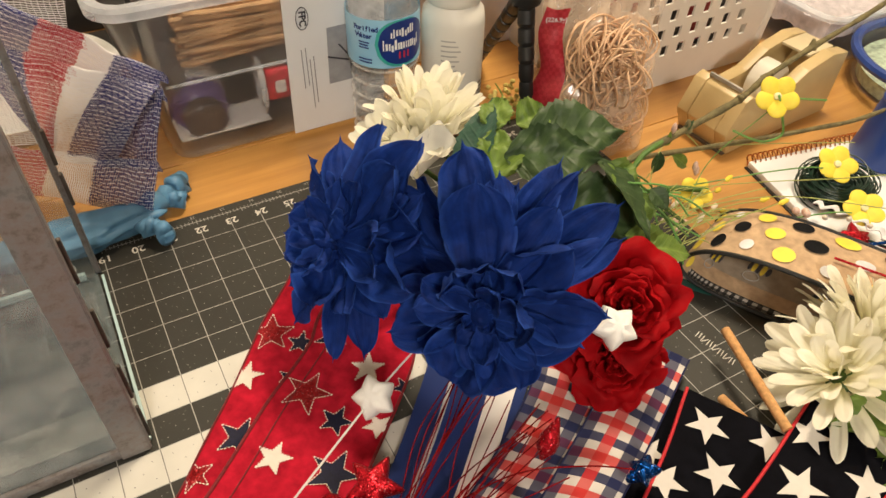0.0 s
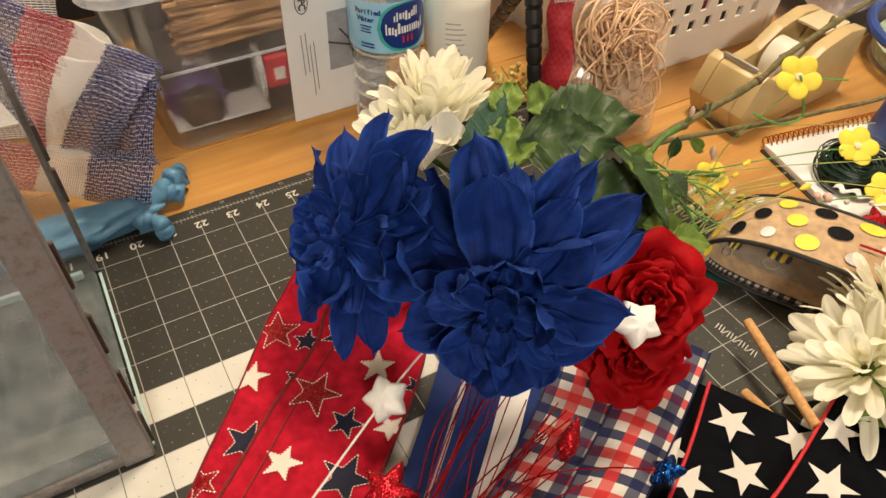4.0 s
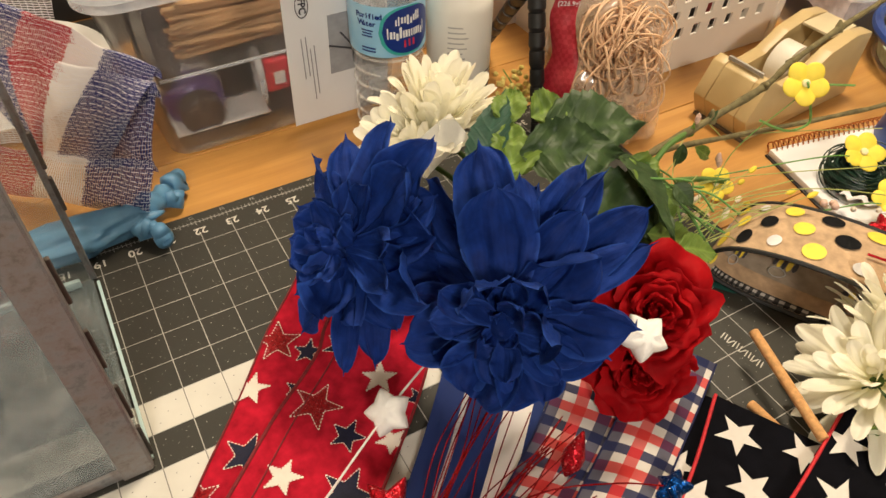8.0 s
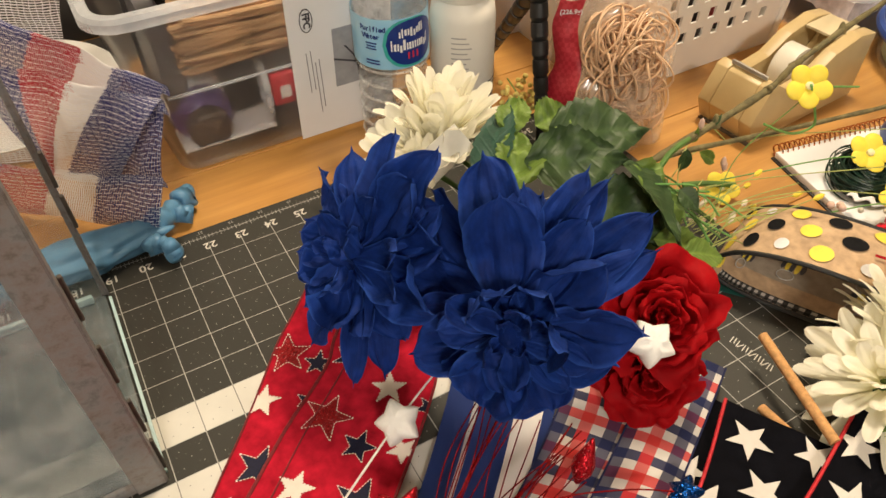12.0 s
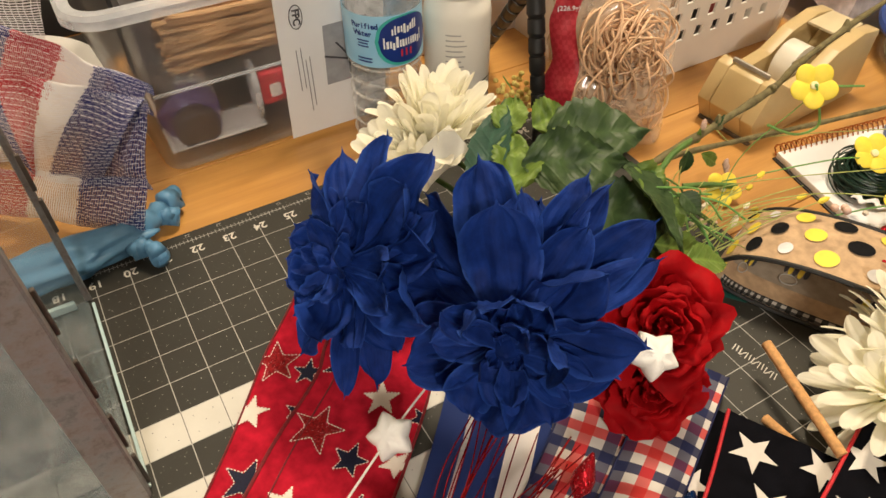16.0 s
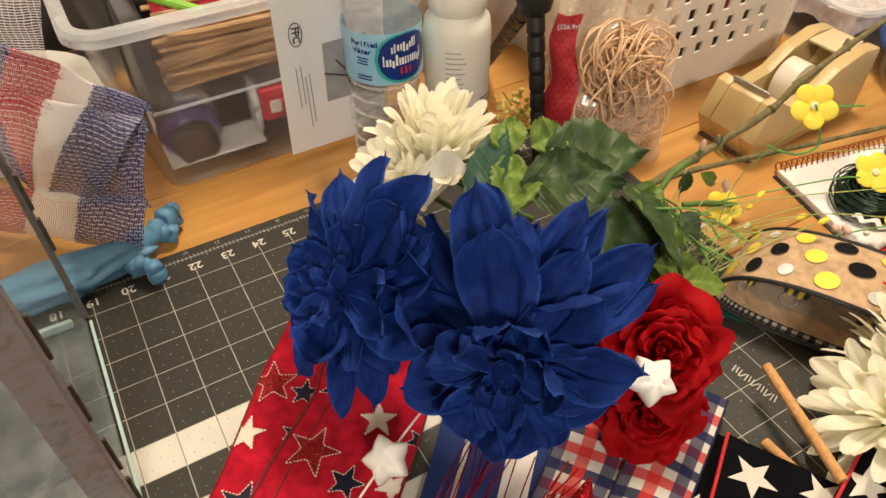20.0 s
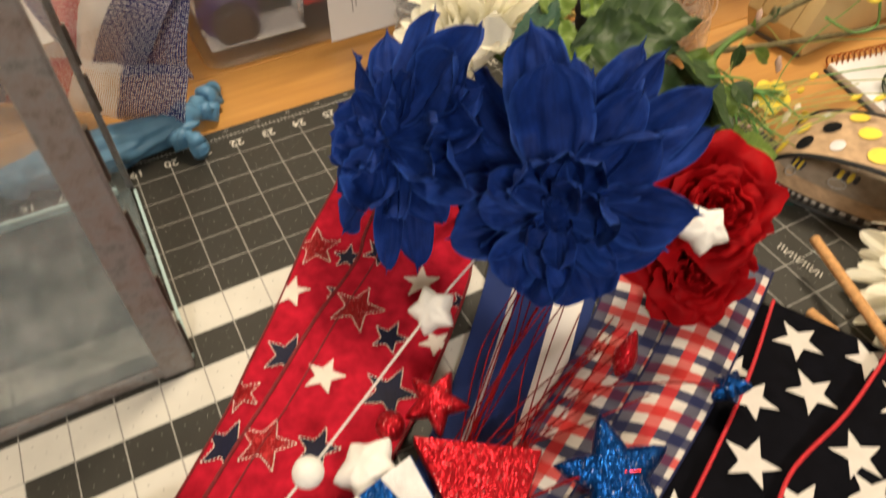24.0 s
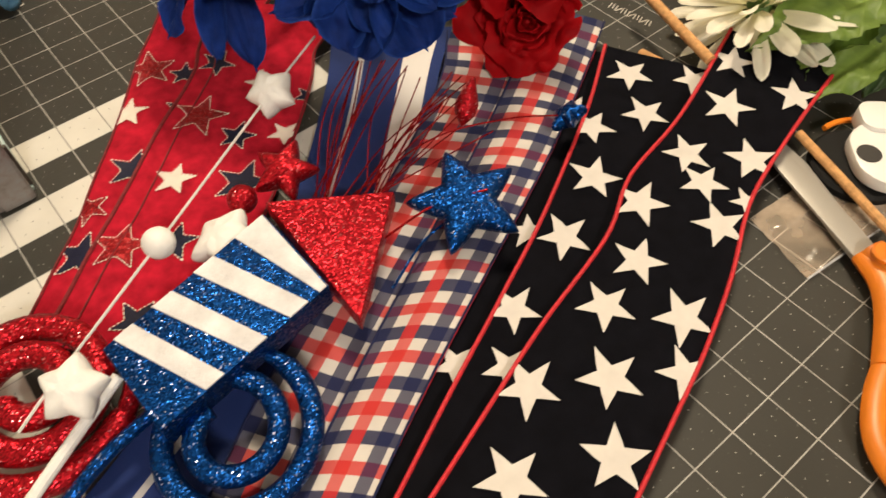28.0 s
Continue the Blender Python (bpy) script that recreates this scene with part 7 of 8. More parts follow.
YF = [((0.330, -0.205, 0.120), (-0.45, -0.6, 0.65), 0.0150, 32), ((0.430, -0.219, 0.032), (-0.25, -0.45, 0.85), 0.0165, 40), ((0.403, -0.269, 0.030), (-0.3, -0.3, 0.9), 0.0155, 5), ((0.318, -0.172, 0.008), (-0.3, -0.5, 0.8), 0.0140, 30)]
for at, ax, r, tn in YF:
    yf = thing("yellow_flower_pick", (at[0], at[1], 0.0), "yellow foam flower on a thin green wire", "flower", "yellow flower picks")
    five_petal(yf, at, ax, r, YELLOW, tn)
    a = Vector(at)
    if at[2] > 0.1:
        part("wire", curl([a + Vector(ax) * 0.004, a + Vector((0.006, 0.003, -0.004)), a + Vector((0.037, 0.005, -0.015)), a + Vector((0.075, 0.005, -0.027))], 0.0009), FINEGREEN, yf)
        part("wire", curl([a + Vector(ax) * 0.004, a + Vector((0.0106, -0.005, -0.021)), a + Vector((0.017, -0.005, -0.037)), a + Vector((-0.002, -0.005, -0.037)), a + Vector((-0.024, -0.005, -0.0265)), a + Vector((-0.044, -0.005, -0.014))], 0.0010), FINEGREEN, yf)
        part("wire", curl([a - Vector((0.004, 0, 0.012)), a + Vector((-0.040, 0.010, -0.055)), a + Vector((-0.075, -0.010, -0.085)), a + Vector((-0.105, -0.030, -0.100))], 0.0004), FINEGREEN, yf)
    else:
        part("wire", curl([a - Vector((0, 0, 0.006)), a + Vector((-0.03, 0.005, 0.004)), a + Vector((-0.075, 0.012, 0.010)), a + Vector((-0.10, 0.020, 0.008)), a + Vector((-0.130, 0.038, -0.002))], 0.0006), FINEGREEN, yf)

# ---- branch ----
br = thing("twig_branch", (0.35, -0.17, 0.05), "bare brown forked twig lying over the tape dispenser", "branch")
part("main_twig", tube([(0.190, -0.195, 0.092), (0.207, -0.192, 0.095), (0.262, -0.189, 0.103), (0.320, -0.182, 0.108), (0.360, -0.170, 0.110), (0.430, -0.155, 0.113), (0.516, -0.136, 0.112), (0.60, -0.120, 0.118)],
                       lambda s: 0.0029 - 0.0007 * s + 0.0003 * math.sin(37 * s) + 0.0002 * math.sin(90 * s), 12, steps=70), BARK, br)
part("side_twig", tube([(0.215, -0.190, 0.092), (0.270, -0.176, 0.070), (0.355, -0.180, 0.057), (0.42, -0.192, 0.056), (0.474, -0.202, 0.058), (0.56, -0.205, 0.066)], lambda s: 0.0023 - 0.0005 * s + 0.0002 * math.sin(41 * s), 10, steps=50), BARK, br)
for p, d in (((0.262, -0.189, 0.103), (-0.1, 0.1, 1)), ((0.360, -0.170, 0.110), (0.3, -0.4, 0.6)), ((0.43, -0.155, 0.113), (0.2, 0.3, 0.7)), ((0.320, -0.182, 0.108), (-0.4, -0.4, 0.5))):
    part("knot", lathe([(0.0036, -0.003), (0.0032, 0.002), (0.0020, 0.005), (0.001, 0.007)], (0, 0, 0), 10, axes(p, d)), BARK, br)
for root, tip, w, mat in (((0.236, -0.192, 0.092), (0.233, -0.195, 0.070), 0.010, LEAF_DARK), ((0.242, -0.190, 0.094), (0.240, -0.194, 0.108), 0.005, LEAF_PALE),
                          ((0.252, -0.190, 0.082), (0.276, -0.196, 0.064), 0.011, LEAF_PALE), ((0.258, -0.190, 0.102), (0.263, -0.192, 0.112), 0.004, LEAF_DARK)):
    leaf_at(br, root, tip, w, (-0.4, -0.6, 0.6), mat, 0.5, 40.0 + 90 * w, 0.4, 0.1, "small leaf at the fork")
part("green_stem", tube([(0.205, -0.198, 0.092), (0.220, -0.194, 0.099), (0.254, -0.188, 0.101)], 0.0022, 8, steps=10), STEM, br, "bright green stem bound to the twig")
for p in ((0.278, -0.196, 0.062), (0.272, -0.198, 0.070), (0.246, -0.190, 0.108)):
    part("bud", lathe([(0.0005, -0.004), (0.0022, -0.001), (0.0018, 0.003), (0.0005, 0.005)], p, 10), PINKBEAD, br, "pale pink bud")
cs = thing("cut_stem", (0.31, -0.168, 0.012), "short thick green plastic flower stem lying on the table", "stem")
part("stem_rod", tube([(0.288, -0.156, 0.012), (0.305, -0.165, 0.013), (0.326, -0.178, 0.012)], 0.0026, 10, steps=8), STEM, cs)
sb = thing("stem_bundle", (0.20, -0.22, 0.0), "tangle of green plastic stems, buds and small leaves", "stems")
rnd = random.Random(17)
for i in range(16):
    a = Vector((0.185 + 0.012 * rnd.random(), -0.205 + rnd.uniform(-0.012, 0.012), 0.088 + rnd.uniform(-0.02, 0.012)))
    b = Vector((0.222 + rnd.uniform(-0.02, 0.03), -0.238 + rnd.uniform(-0.03, 0.035), 0.030 + rnd.random() * 0.04))
    c = a.lerp(b, 0.5) + Vector((rnd.uniform(-0.008, 0.014), rnd.uniform(-0.008, 0.008), 0.006))
    part("stem", tube([a, c, b], 0.0007, 6, steps=10), FINEGREEN if i % 3 else STEM, sb)
for i in range(26):
    root = Vector((0.198 + rnd.uniform(-0.012, 0.012), -0.212 + rnd.uniform(-0.02, 0.02), 0.07 + rnd.uniform(-0.03, 0.02)))
    tip = root + Vector((rnd.uniform(-0.006, 0.010), rnd.uniform(-0.028, 0.002), rnd.uniform(-0.034, -0.004)))
    leaf_at(sb, root, tip, 0.009 + 0.007 * rnd.random(), (-0.3 + rnd.uniform(-0.5, 0.5), -0.5, 0.8), LEAF_DARK if i % 2 else LEAF_PALE, 0.6, 20.0 + i)
for i in range(26):
    a = Vector((0.215 + 0.02 * rnd.random(), -0.225 + rnd.uniform(-0.02, 0.02), 0.035 + 0.03 * rnd.random()))
    b = a + Vector((rnd.uniform(0.02, 0.09), rnd.uniform(-0.02, 0.035), rnd.uniform(-0.025, 0.03)))
    b.z = max(b.z, 0.006)
    part("fine_stem", tube([a, a.lerp(b, 0.5) + Vector((0, 0, rnd.uniform(0.0, 0.012))), b], 0.0004, 5, steps=8), plain("straw_green", (0.36, 0.40, 0.12), 0.2, 90, rough=0.6) if i == 0 else bpy.data.materials["straw_green"], sb)
    if i % 2 == 0:
        part("bud", lathe([(0.0006, -0.004), (0.0022, -0.001), (0.0018, 0.003), (0.0005, 0.005)], (0, 0, 0), 8, axes(b, b - a)), CREAMBEAD if i % 4 else YELLOW, sb, "tiny pearl bud")

for pts in ([(0.205, -0.215, 0.070), (0.27, -0.200, 0.050), (0.34, -0.212, 0.040), (0.42, -0.238, 0.034), (0.50, -0.262, 0.030)],
            [(0.208, -0.205, 0.075), (0.25, -0.178, 0.060), (0.30, -0.160, 0.050), (0.36, -0.178, 0.050), (0.46, -0.210, 0.040)],
            [(0.200, -0.230, 0.060), (0.255, -0.228, 0.058), (0.32, -0.250, 0.060), (0.40, -0.290, 0.046)],
            [(0.206, -0.222, 0.062), (0.235, -0.190, 0.080), (0.275, -0.170, 0.085), (0.305, -0.176, 0.060)]):
    part("long_strand", tube(pts, 0.00045, 5, steps=24), bpy.data.materials["straw_green"], sb, "long pale green strand")
for p in ((0.272, -0.196, 0.012), (0.278, -0.201, 0.012), (0.268, -0.203, 0.011), (0.338, -0.252, 0.040), (0.344, -0.256, 0.040), (0.340, -0.260, 0.042)):
    part("bead", lathe([(0.0030 * math.sin(t), -0.0030 * math.cos(t)) for t in (0.1 + 2.94 * q / 7 for q in range(8))], p, 12), PINKBEAD, sb, "pink pearl bead")

# ---- polka dot ribbon loop ----
pk = thing("polka_dot_ribbon", (0.28, -0.29, 0.0), "tan burlap ribbon loop with yellow, black and white dots", "ribbon")
E1, E2 = Vector((0.50, -0.866, 0)), Vector((0.866, 0.50, 0))
PO = Vector((0.232, -0.238, 0.0008))
LOOP = spline([(0.250, 0, 0.002), (0.190, 0, 0.002), (0.12, 0, 0.001), (0.05, 0, 0.002), (0.014, 0, 0.008), (0.004, 0, 0.022), (0.020, 0, 0.040), (0.060, 0, 0.048), (0.120, 0, 0.046), (0.190, 0, 0.041), (0.250, 0, 0.036)], 64)
LL = sum((a - b).length for a, b in zip(LOOP, LOOP[1:]))
PW = 0.062


def loop_pt(u, v, lift=0.0):
    x = max(0.0, min(1.0, u)) * 64
    i = min(int(x), 63)
    q = LOOP[i].lerp(LOOP[i + 1], x - i)
    d = (LOOP[i + 1] - LOOP[i]).normalized()
    n = Vector((-d.z, 0, d.x)) * -1
    q = q - n * -lift
    sag = 0.004 * math.sin(math.pi * v) if q.z > 0.02 else 0.0
    return PO + E1 * (q.x + 0.010 * v) + E2 * (PW * v) + Vector((0, 0, q.z + sag))


part("ribbon_strip", sheet(loop_pt, 64, 12, lambda u, v: (u * LL, v * PW), 0.0007), BURLAP, pk)
BLACKCHECK = gingham_mat("black_check_edge", (0.012, 0.012, 0.012), (0.012, 0.012, 0.012), (0.55, 0.52, 0.48), 0.0030)
for v in (0.0, 1.0):
    part("edge_trim", tube([loop_pt(i / 64, v) for i in range(65)], 0.0017, 6), BLACKPL, pk, "black stitched edge")
part("check_lining", sheet(lambda u, v: loop_pt(0.0 + 0.42 * u, 0.02 + 0.12 * v, 0.0012), 40, 3, lambda u, v: (u * LL * 0.42, v * PW * 0.12)), BLACKCHECK, pk, "black and white check backing")
DOTBLACK = plain("black_dot_print", (0.010, 0.010, 0.011), 0.3, 300, rough=0.85, spec=0.08)
DOTS = []
for i in range(11):
    for j in range(3):
        DOTS.append(((YELLOW, FELT, DOTBLACK, YELLOW, YELLOW, FELT, DOTBLACK)[(2 * i + 3 * j) % 7], 0.44 + 0.054 * i + (0.027 if j == 1 else 0.0), 0.20 + 0.31 * j))
for mt, u, v in DOTS:
    r = 0.0074 if mt is not FELT else 0.0054
    bm = bmesh.new()
    bm.faces.new([bm.verts.new(loop_pt(u + r * math.cos(a) / LL, v + r * math.sin(a) / PW) + Vector((0, 0, 0.0011))) for a in (2 * math.pi * k / 20 for k in range(20))])
    bmesh.ops.triangulate(bm, faces=bm.faces)
    part("dot", bm, mt, pk, "", False)
part("lining", sheet(lambda u, v: loop_pt(0.02 + 0.42 * u, 0.40 + 0.58 * v, 0.0010), 40, 8, lambda u, v: (u * LL * 0.42, v * PW * 0.58)), cloth_mat("pale_lining", (0.36, 0.30, 0.23), 0.16), pk, "pale printed lining")
for k in range(5):
    u, v = 0.06 + 0.080 * k, 0.58 + 0.14 * (k % 2)
    for j in range(5):
        bm = bmesh.new()
        rx, ry = 0.0016, 0.0075 * math.sqrt(1 - ((j - 2) / 3) ** 2)
        bm.faces.new([bm.verts.new(loop_pt(u + (0.0034 * (j - 2) + rx * math.cos(a)) / LL, v + ry * math.sin(a) / PW) + Vector((0, 0, 0.0022))) for a in (2 * math.pi * i / 12 for i in range(12))])
        part("bee_stripe", bm, INK if j % 2 == 0 else YELLOW, pk, "", False)
    for side in (-1, 1):
        pts = [loop_pt(u + (0.002 + 0.006 * math.cos(a)) / LL, v + side * (0.012 + 0.0055 * math.sin(a)) / PW) + Vector((0, 0, 0.0024)) for a in (2 * math.pi * i / 16 for i in range(16))]
        part("bee_wing", tube(pts, 0.0004, 5, True), FAINT, pk, "grey outline of a wing")

tag = thing("barcode_tag", (0.24, -0.25, 0.0), "small white price tag with a barcode on the mat", "tag")
TM = Matrix.Translation((0.247, -0.230, 0.0012)) @ pose(0, 0, 0, 0, 0, -52)
part("card", box((0.042, 0.024, 0.0006), (0, 0, 0), 0, TM), PAPER, tag)
part("green_card", box((0.052, 0.034, 0.0005), (0.004, -0.004, -0.0007), 0, TM), plain("dark_green_card", (0.01, 0.07, 0.06), 0.1, 40, rough=0.5), tag)
for i in range(12):
    part("bar", box((0.0005 + 0.0004 * (i % 3), 0.012, 0.0002), (-0.012 + 0.0021 * i, -0.004, 0.0005), 0, TM), INK, tag)

# ---- glitter picks at the side ----
gpk = thing("glitter_picks", (0.39, -0.36, 0.0), "heap of red, blue and white glitter beads and wires", "picks")
rnd = random.Random(31)
for i in range(10):
    a = Vector((0.345 + 0.02 * rnd.random(), -0.270 - 0.03 * rnd.random(), 0.006 + 0.008 * rnd.random()))
    b = a + Vector((rnd.uniform(0.05, 0.12), rnd.uniform(-0.13, -0.06), rnd.uniform(0, 0.02)))
    part("glitter_wire", tube([a, a.lerp(b, 0.5) + Vector((0, 0, 0.01)), b], 0.0013, 6, steps=10), (GLIT_RED, GLIT_BLUE, FOAM)[i % 3], gpk)
for i in range(44):
    c = Vector((0.372, -0.278, 0.012)).lerp(Vector((0.402, -0.418, 0.022)), rnd.random()) + Vector((rnd.gauss(0, 0.007), rnd.gauss(0, 0.007), 0.006 * rnd.random()))
    r = rnd.uniform(0.0028, 0.0055)
    part("glitter_bead", lathe([(r * math.sin(t), -r * math.cos(t)) for t in (0.05 + 3.04 * k / 8 for k in range(9))], tuple(c), 12), (GLIT_RED, GLIT_RED, GLIT_BLUE, GLIT_RED)[i % 4], gpk)
foam_star((0.366, -0.314, 0.022), (-0.3, -0.3, 0.9), 0.0170, gpk, 30, 0.006, GLIT_BLUE, "blue_star")
foam_star((0.378, -0.284, 0.020), (-0.2, -0.4, 0.9), 0.0160, gpk, 65, 0.006, GLIT_RED, "red_star")
for k in range(9):
    a = Vector((0.352 + 0.006 * k, -0.246 - 0.006 * k, 0.010 + 0.004 * (k % 3)))
    b = a + Vector((0.022 - 0.003 * (k % 4), -0.125 - 0.012 * (k % 3), 0.014))
    part("glitter_wire", tube([a, a.lerp(b, 0.5) + Vector((0.004 * (k % 3 - 1), 0, 0.006)), b], 0.0010, 6, steps=10), (GLIT_BLUE, GLIT_RED, GREENWIRE)[k % 3], gpk)
for k in range(7):
    c = Vector((0.365 + 0.012 * k, -0.262 - 0.012 * k, 0.030 + 0.003 * (k % 2)))
    part("pearl", lathe([(0.0022 * math.sin(t), -0.0022 * math.cos(t)) for t in (0.1 + 2.94 * q / 6 for q in range(7))], tuple(c), 10), CREAMBEAD, gpk, "tiny pearl bead")
part("red_glitter_strand", tube([loop_pt(0.76, 0.40) + Vector((0, 0, 0.003)), loop_pt(0.85, 0.46) + Vector((0, 0, 0.004)), loop_pt(0.95, 0.60) + Vector((0, 0, 0.005))], 0.0009, 6, steps=10), GLIT_RED, gpk)
rkk = thing("rick_rack_trim", (0.39, -0.27, 0.0), "white scalloped rick-rack trim lying over the glitter picks", "trim")


def trim_wave(u, v):
    """A flat braid that waves from side to side, one wave every 9 mm."""
    q = Vector((0.383, -0.240, 0.022)).lerp(Vector((0.425, -0.392, 0.030)), u)
    return q + Vector((0.004 * (v - 0.5) * 1.6 + 0.0022 * math.sin(u * 78), 0.001 * v, 0.0012 * math.sin(u * 78 + 1) + 0.003 * math.sin(u * 9)))


part("braid", sheet(trim_wave, 150, 3, None, 0.0008), FELT, rkk)
bcp = thing("blue_cup", (0.517, -0.212, 0.006), "dark blue plastic cup standing on the notebook", "cup")
part("cup_body", lathe([(0.003, 0.0), (0.030, 0.0), (0.031, 0.003), (0.0225, 0.060), (0.0215, 0.060), (0.029, 0.004), (0.003, 0.003)], (0.517, -0.212, 0.0072), 40), bpy.data.materials["blue_plastic"], bcp)
part("cup_lip", tube([(0.517 + 0.0222 * math.cos(a), -0.212 + 0.0222 * math.sin(a), 0.0668) for a in (2 * math.pi * i / 40 for i in range(40))], 0.0014, 6, True), bpy.data.materials["blue_plastic"], bcp)
part("far_check_trim", sheet(lambda u, v: loop_pt(0.55 + 0.45 * u, 1.01 + 0.10 * v) + Vector((0, 0, -0.001 - 0.002 * v)), 40, 3, lambda u, v: (u * LL * 0.5, v * 0.0062)), BLACKCHECK, pk, "black and white check edging")

# ---- sticks, scissors and rotary cutter ----
for a, b, r in (((0.2105, -0.3095, 0.0265), (0.189, -0.3855, 0.0235), 0.0033), ((0.1837, -0.3415, 0.0050), (0.181, -0.377, 0.0110), 0.0032)):
    st = thing("craft_stick", (a[0], a[1], 0.0), "fuzzy tan chenille stick lying between the mat and the white flower", "stick", "craft sticks")
    part("rod", tube([Vector(a).lerp(Vector(b), i / 24) for i in range(25)], r, 12), CRAFTSTICK, st)
for a, b in (((0.188, -0.450, 0.013), (0.150, -0.565, 0.010)), ((0.200, -0.478, 0.005), (0.170, -0.575, 0.005))):
    st = thing("wooden_stick", (a[0], a[1], 0.0), "thin tan wooden dowel lying beside the scissors", "stick", "wooden sticks")
    part("rod", tube([Vector(a).lerp(Vector(b), i / 10) for i in range(11)], 0.0026, 10), CRAFTSTICK, st)
pb2 = thing("plastic_sleeve", (0.17, -0.49, 0.0), "flat clear plastic sleeve under the scissors", "bag")
part("seam", tube([(0.118, -0.508, 0.0015), (0.150, -0.512, 0.004), (0.185, -0.516, 0.003), (0.218, -0.520, 0.002)], 0.0006, 6, steps=12), BINRIM, pb2, "pale welded seam")
part("film", sheet(lambda u, v: Vector((0.128, -0.466, 0)).lerp(Vector((0.118, -0.508, 0)), v) + Vector((0.10 * u, -0.012 * u, 0.0014 + 0.0022 * noise.noise((u * 9, v * 5, 1)) + 0.003 * math.sin(math.pi * u))), 24, 24), BAGFILM, pb2)

sc = thing("scissors", (0.13, -0.53, 0.0), "orange-handled steel scissors lying on the mat", "scissors")
PIV = Vector((0.1430, -0.526, 0))
BL = (Vector((0.172, -0.452, 0)) - PIV)


def blade(turn, z0, z1, flip):
    L = BL.length
    o = [(-0.004, -0.0065), (L * 0.3, -0.0078), (L * 0.95, -0.0060), (L * 1.30, 0.0004 * flip), (L * 0.9, 0.0064), (-0.004, 0.0068)]
    ang = math.degrees(math.atan2(BL.y, BL.x)) + turn
    return prism([(x, y * flip) for x, y in o], z0, z1, Matrix.Translation(PIV) @ pose(0, 0, 0, 0, 0, ang), 0.0003)


part("blade", blade(2, 0.0080, 0.0098, 1), STEEL, sc, "ground steel blade")
part("blade", blade(-3, 0.0058, 0.0076, -1), STEEL, sc, "ground steel blade")
HZ = 0.0085


def handle(pts, r):
    bm = tube(pts, r, 12, steps=40)
    for v in bm.verts:
        v.co.z = HZ + (v.co.z - HZ) * 0.72
    return bm


part("handle_shank", handle([(0.1455, -0.519, HZ), (0.138, -0.534, HZ), (0.124, -0.547, HZ), (0.098, -0.562, HZ)], lambda s: 0.0076 + 0.0022 * s), ORANGE, sc)
part("handle_loop", handle([(0.102, -0.558, HZ), (0.080, -0.565, HZ), (0.062, -0.577, HZ), (0.055, -0.596, HZ), (0.066, -0.614, HZ), (0.087, -0.615, HZ), (0.104, -0.600, HZ), (0.108, -0.580, HZ), (0.102, -0.562, HZ)], 0.0066), ORANGE, sc, "orange finger loop")
part("handle_shank", handle([(0.148, -0.519, HZ + 0.003), (0.143, -0.538, HZ + 0.003), (0.136, -0.562, HZ + 0.001), (0.132, -0.60, HZ)], lambda s: 0.0080 - 0.001 * s), ORANGE, sc)
part("pivot_cap", lathe([(0.0062, 0.0), (0.0062, 0.0018), (0.0052, 0.0026), (0.001, 0.0028)], (0.1445, -0.5255, HZ + 0.0080), 20), ORANGE, sc, "round orange pivot cap")

rcut = thing("rotary_cutter", (0.205, -0.485, 0.0), "white and black rotary cutter with an orange button ring", "rotary cutter")
RCM = Matrix.Translation((0.1965, -0.485, 0.002)) @ pose(0, 0, 0, 0, 0, -43) @ Matrix.Scale(1.1, 4)


def rounded(cx, cy, w, h, r, n=6):
    out = []
    for sx, sy, a0 in ((1, 1, 0), (-1, 1, 90), (-1, -1, 180), (1, -1, 270)):
        for k in range(n + 1):
            a = radians(a0 + 90 * k / n)
            out.append((cx + sx * (w / 2 - r) + r * math.cos(a), cy + sy * (h / 2 - r) + r * math.sin(a)))
    return out


part("blade_guard", lathe([(0.001, 0.001), (0.0225, 0.001), (0.0238, 0.0022), (0.0238, 0.0055), (0.0222, 0.0070), (0.012, 0.0072), (0.001, 0.0078)], (0, 0, 0), 44, RCM @ Matrix.Translation((0.000, 0.002, 0))), plain("matt_black_guard", (0.005, 0.005, 0.005), 0.2, 60, rough=0.65, spec=0.25), rcut, "round black blade guard")
part("orange_ring", tube([RCM @ Vector((0.006 + 0.0270 * math.cos(a), 0.004 + 0.0285 * math.sin(a), 0.0065)) for a in (radians(40 + 5 * i) for i in range(19))], 0.0017, 8), ORANGE, rcut, "orange button edge")
head_ob = part("white_head", prism(rounded(0.020, 0.001, 0.054, 0.042, 0.016), 0.0080, 0.0150, RCM, 0.0009), WHITEPL, rcut, "glossy white head")
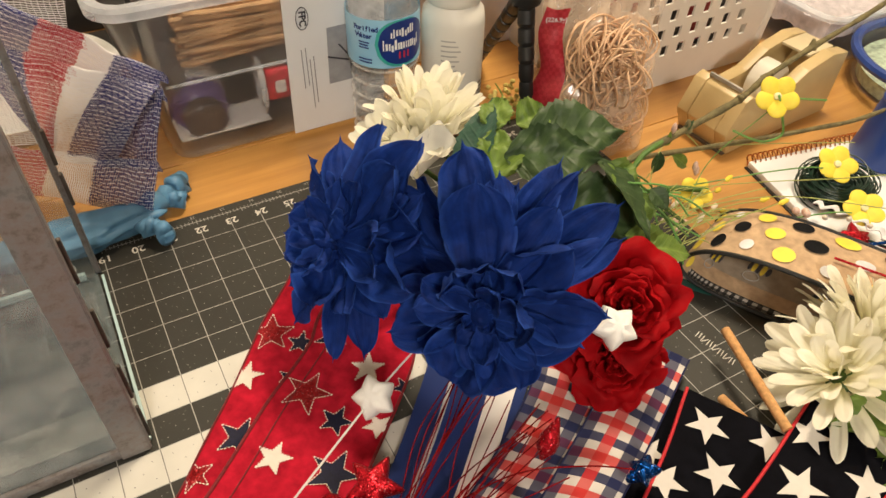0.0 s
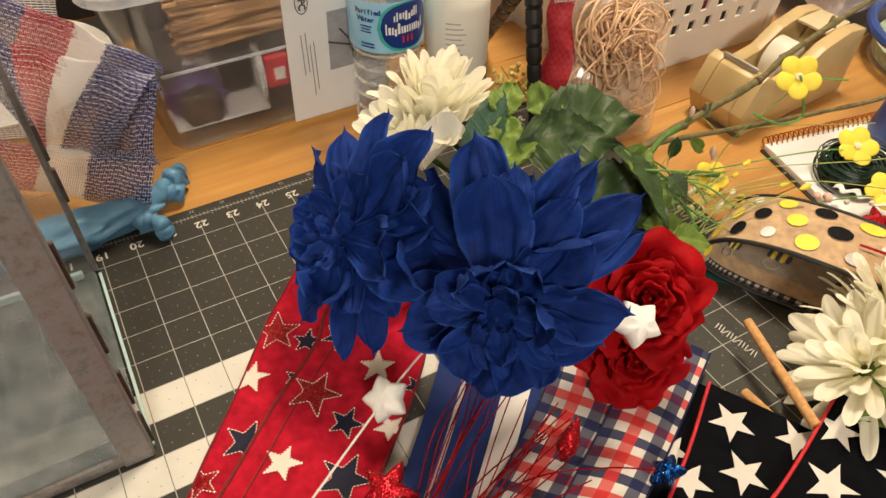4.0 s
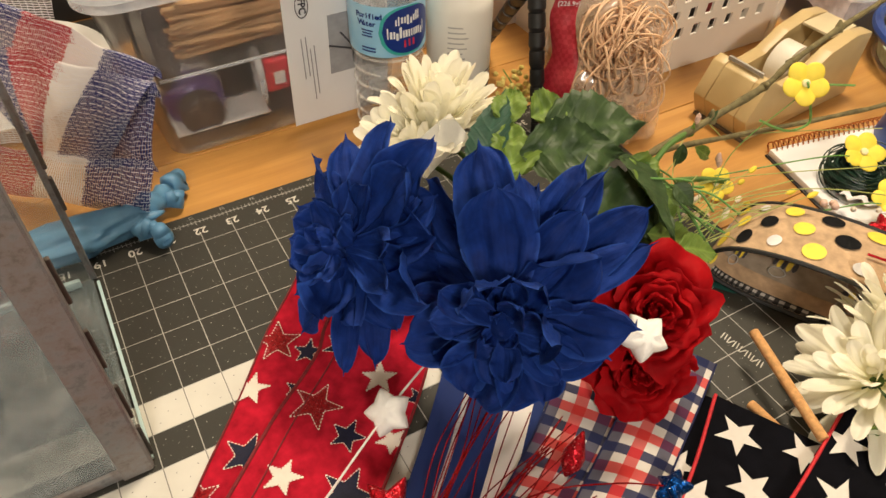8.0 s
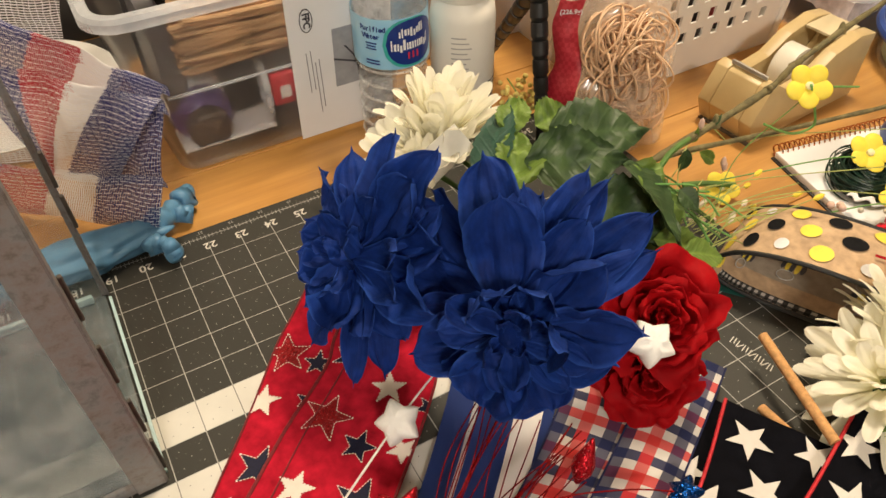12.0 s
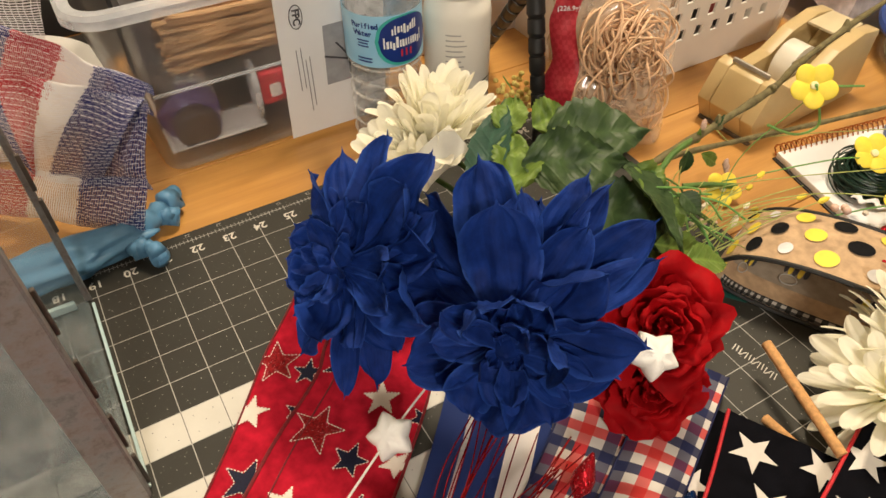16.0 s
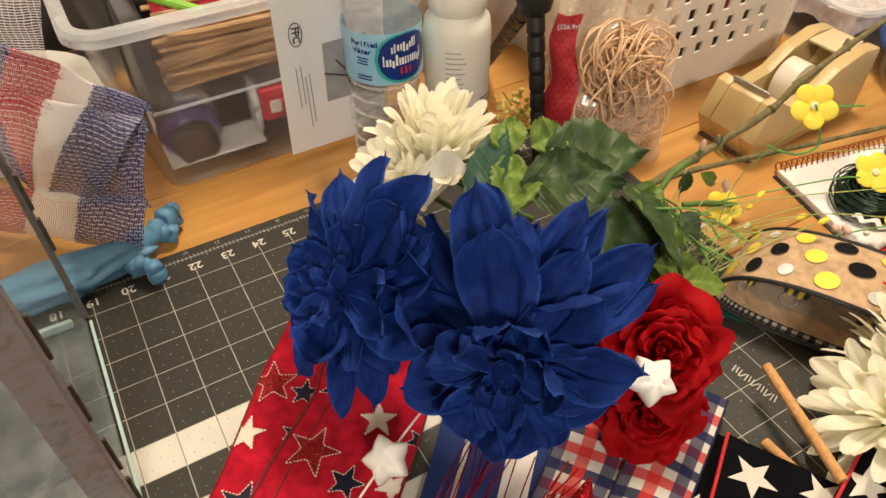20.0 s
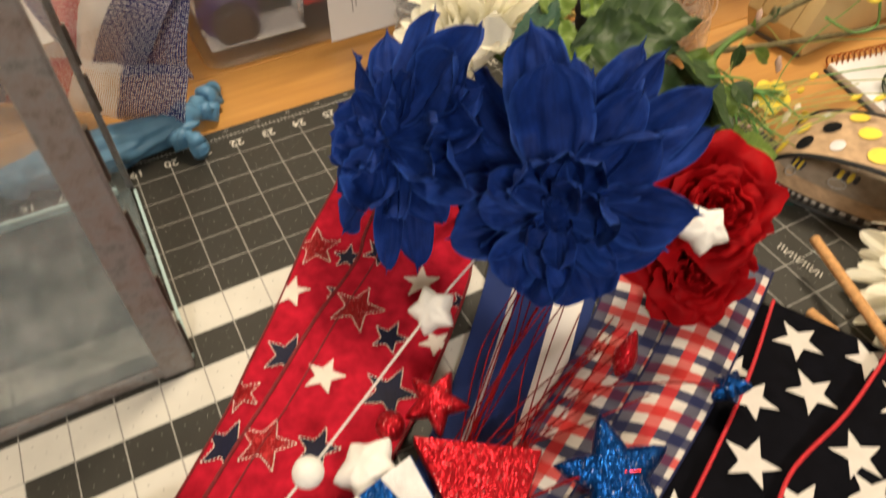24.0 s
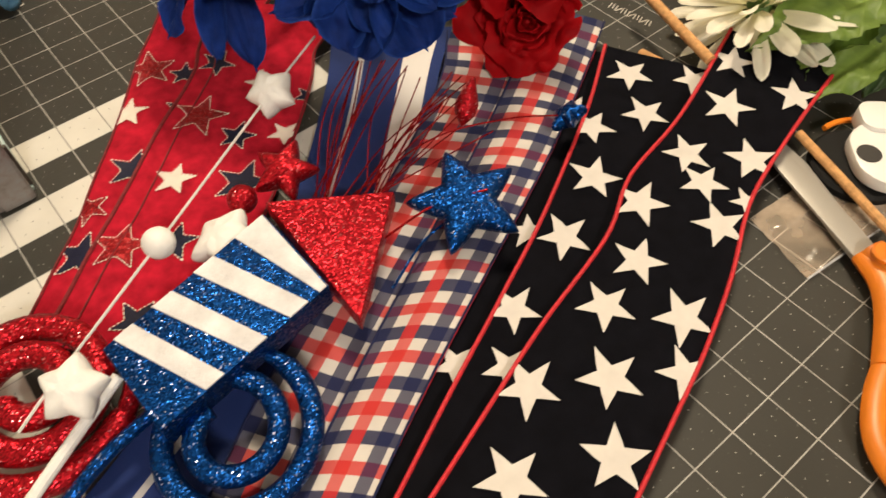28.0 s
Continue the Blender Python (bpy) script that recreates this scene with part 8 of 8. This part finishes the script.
part("white_handle", prism(rounded(0.058, 0.004, 0.120, 0.030, 0.012), 0.003, 0.0150, RCM @ pose(0.014, -0.010, 0.0006, 0, 0, -22), 0.0012), WHITEPL, rcut)
part("thumb_rest", prism(rounded(0.012, 0.025, 0.020, 0.020, 0.0070), 0.0080, 0.0175, RCM, 0.0006), WHITEPL, rcut)
part("hole", lathe([(0.0058, 0.0), (0.0058, 0.0007), (0.001, 0.0008)], (0, 0, 0), 24, RCM @ Matrix.Translation((0.000, 0.0, 0.0148))), plain("dark_hole", (0.03, 0.027, 0.025), 0.1, 40, rough=0.6), head_ob, "dark round pivot hole")
part("slot", prism([(0.006 + r * math.cos(radians(a)), r * math.sin(radians(a))) for r, rng in ((0.0150, range(-35, 51, 10)), (0.0105, range(50, -36, -10))) for a in rng], 0.0148, 0.0156, RCM), bpy.data.materials["dark_hole"], head_ob, "curved dark slot", False)

# ---- small things behind the flowers ----
tg = thing("flower_tag", (0.08, -0.11, 0.0), "small pale paper tag hanging from the white flower", "tag")
part("tag_paper", sheet(lambda u, v: Vector((0.058, -0.110, 0.092)) + Vector((0.036, 0.000, 0.022)) * u + Vector((0.010, -0.012, -0.016)) * v + Vector((0, 0, 0.002 * math.sin(3 * u))), 8, 8, None, 0.0004), plain("dull_tag", (0.62, 0.60, 0.52), 0.1, 60, rough=0.6), tg)
dr = thing("dried_flower_sprig", (0.25, 0.04, TABLE), "sprig of pale yellow dried flowers lying on the table", "dried flowers")
rnd = random.Random(77)
for k in range(34):
    q = Vector((0.252 + rnd.gauss(0, 0.010), 0.035 + rnd.gauss(0, 0.016), 0.004 + 0.012 * rnd.random()))
    part("floret", lathe([(0.0006, -0.003), (0.0028, -0.001), (0.0022, 0.002), (0.0006, 0.003)], (0, 0, 0), 8, axes(q, (rnd.gauss(0, 1), rnd.gauss(0, 1), 1))), bpy.data.materials["straw_yellow"] if k else plain("straw_yellow", (0.62, 0.52, 0.16), 0.2, 90, rough=0.7), dr)
part("stalk", tube([(0.235, 0.0, 0.003), (0.25, 0.03, 0.006), (0.262, 0.07, 0.004)], 0.0008, 5, steps=10), STEM, dr)
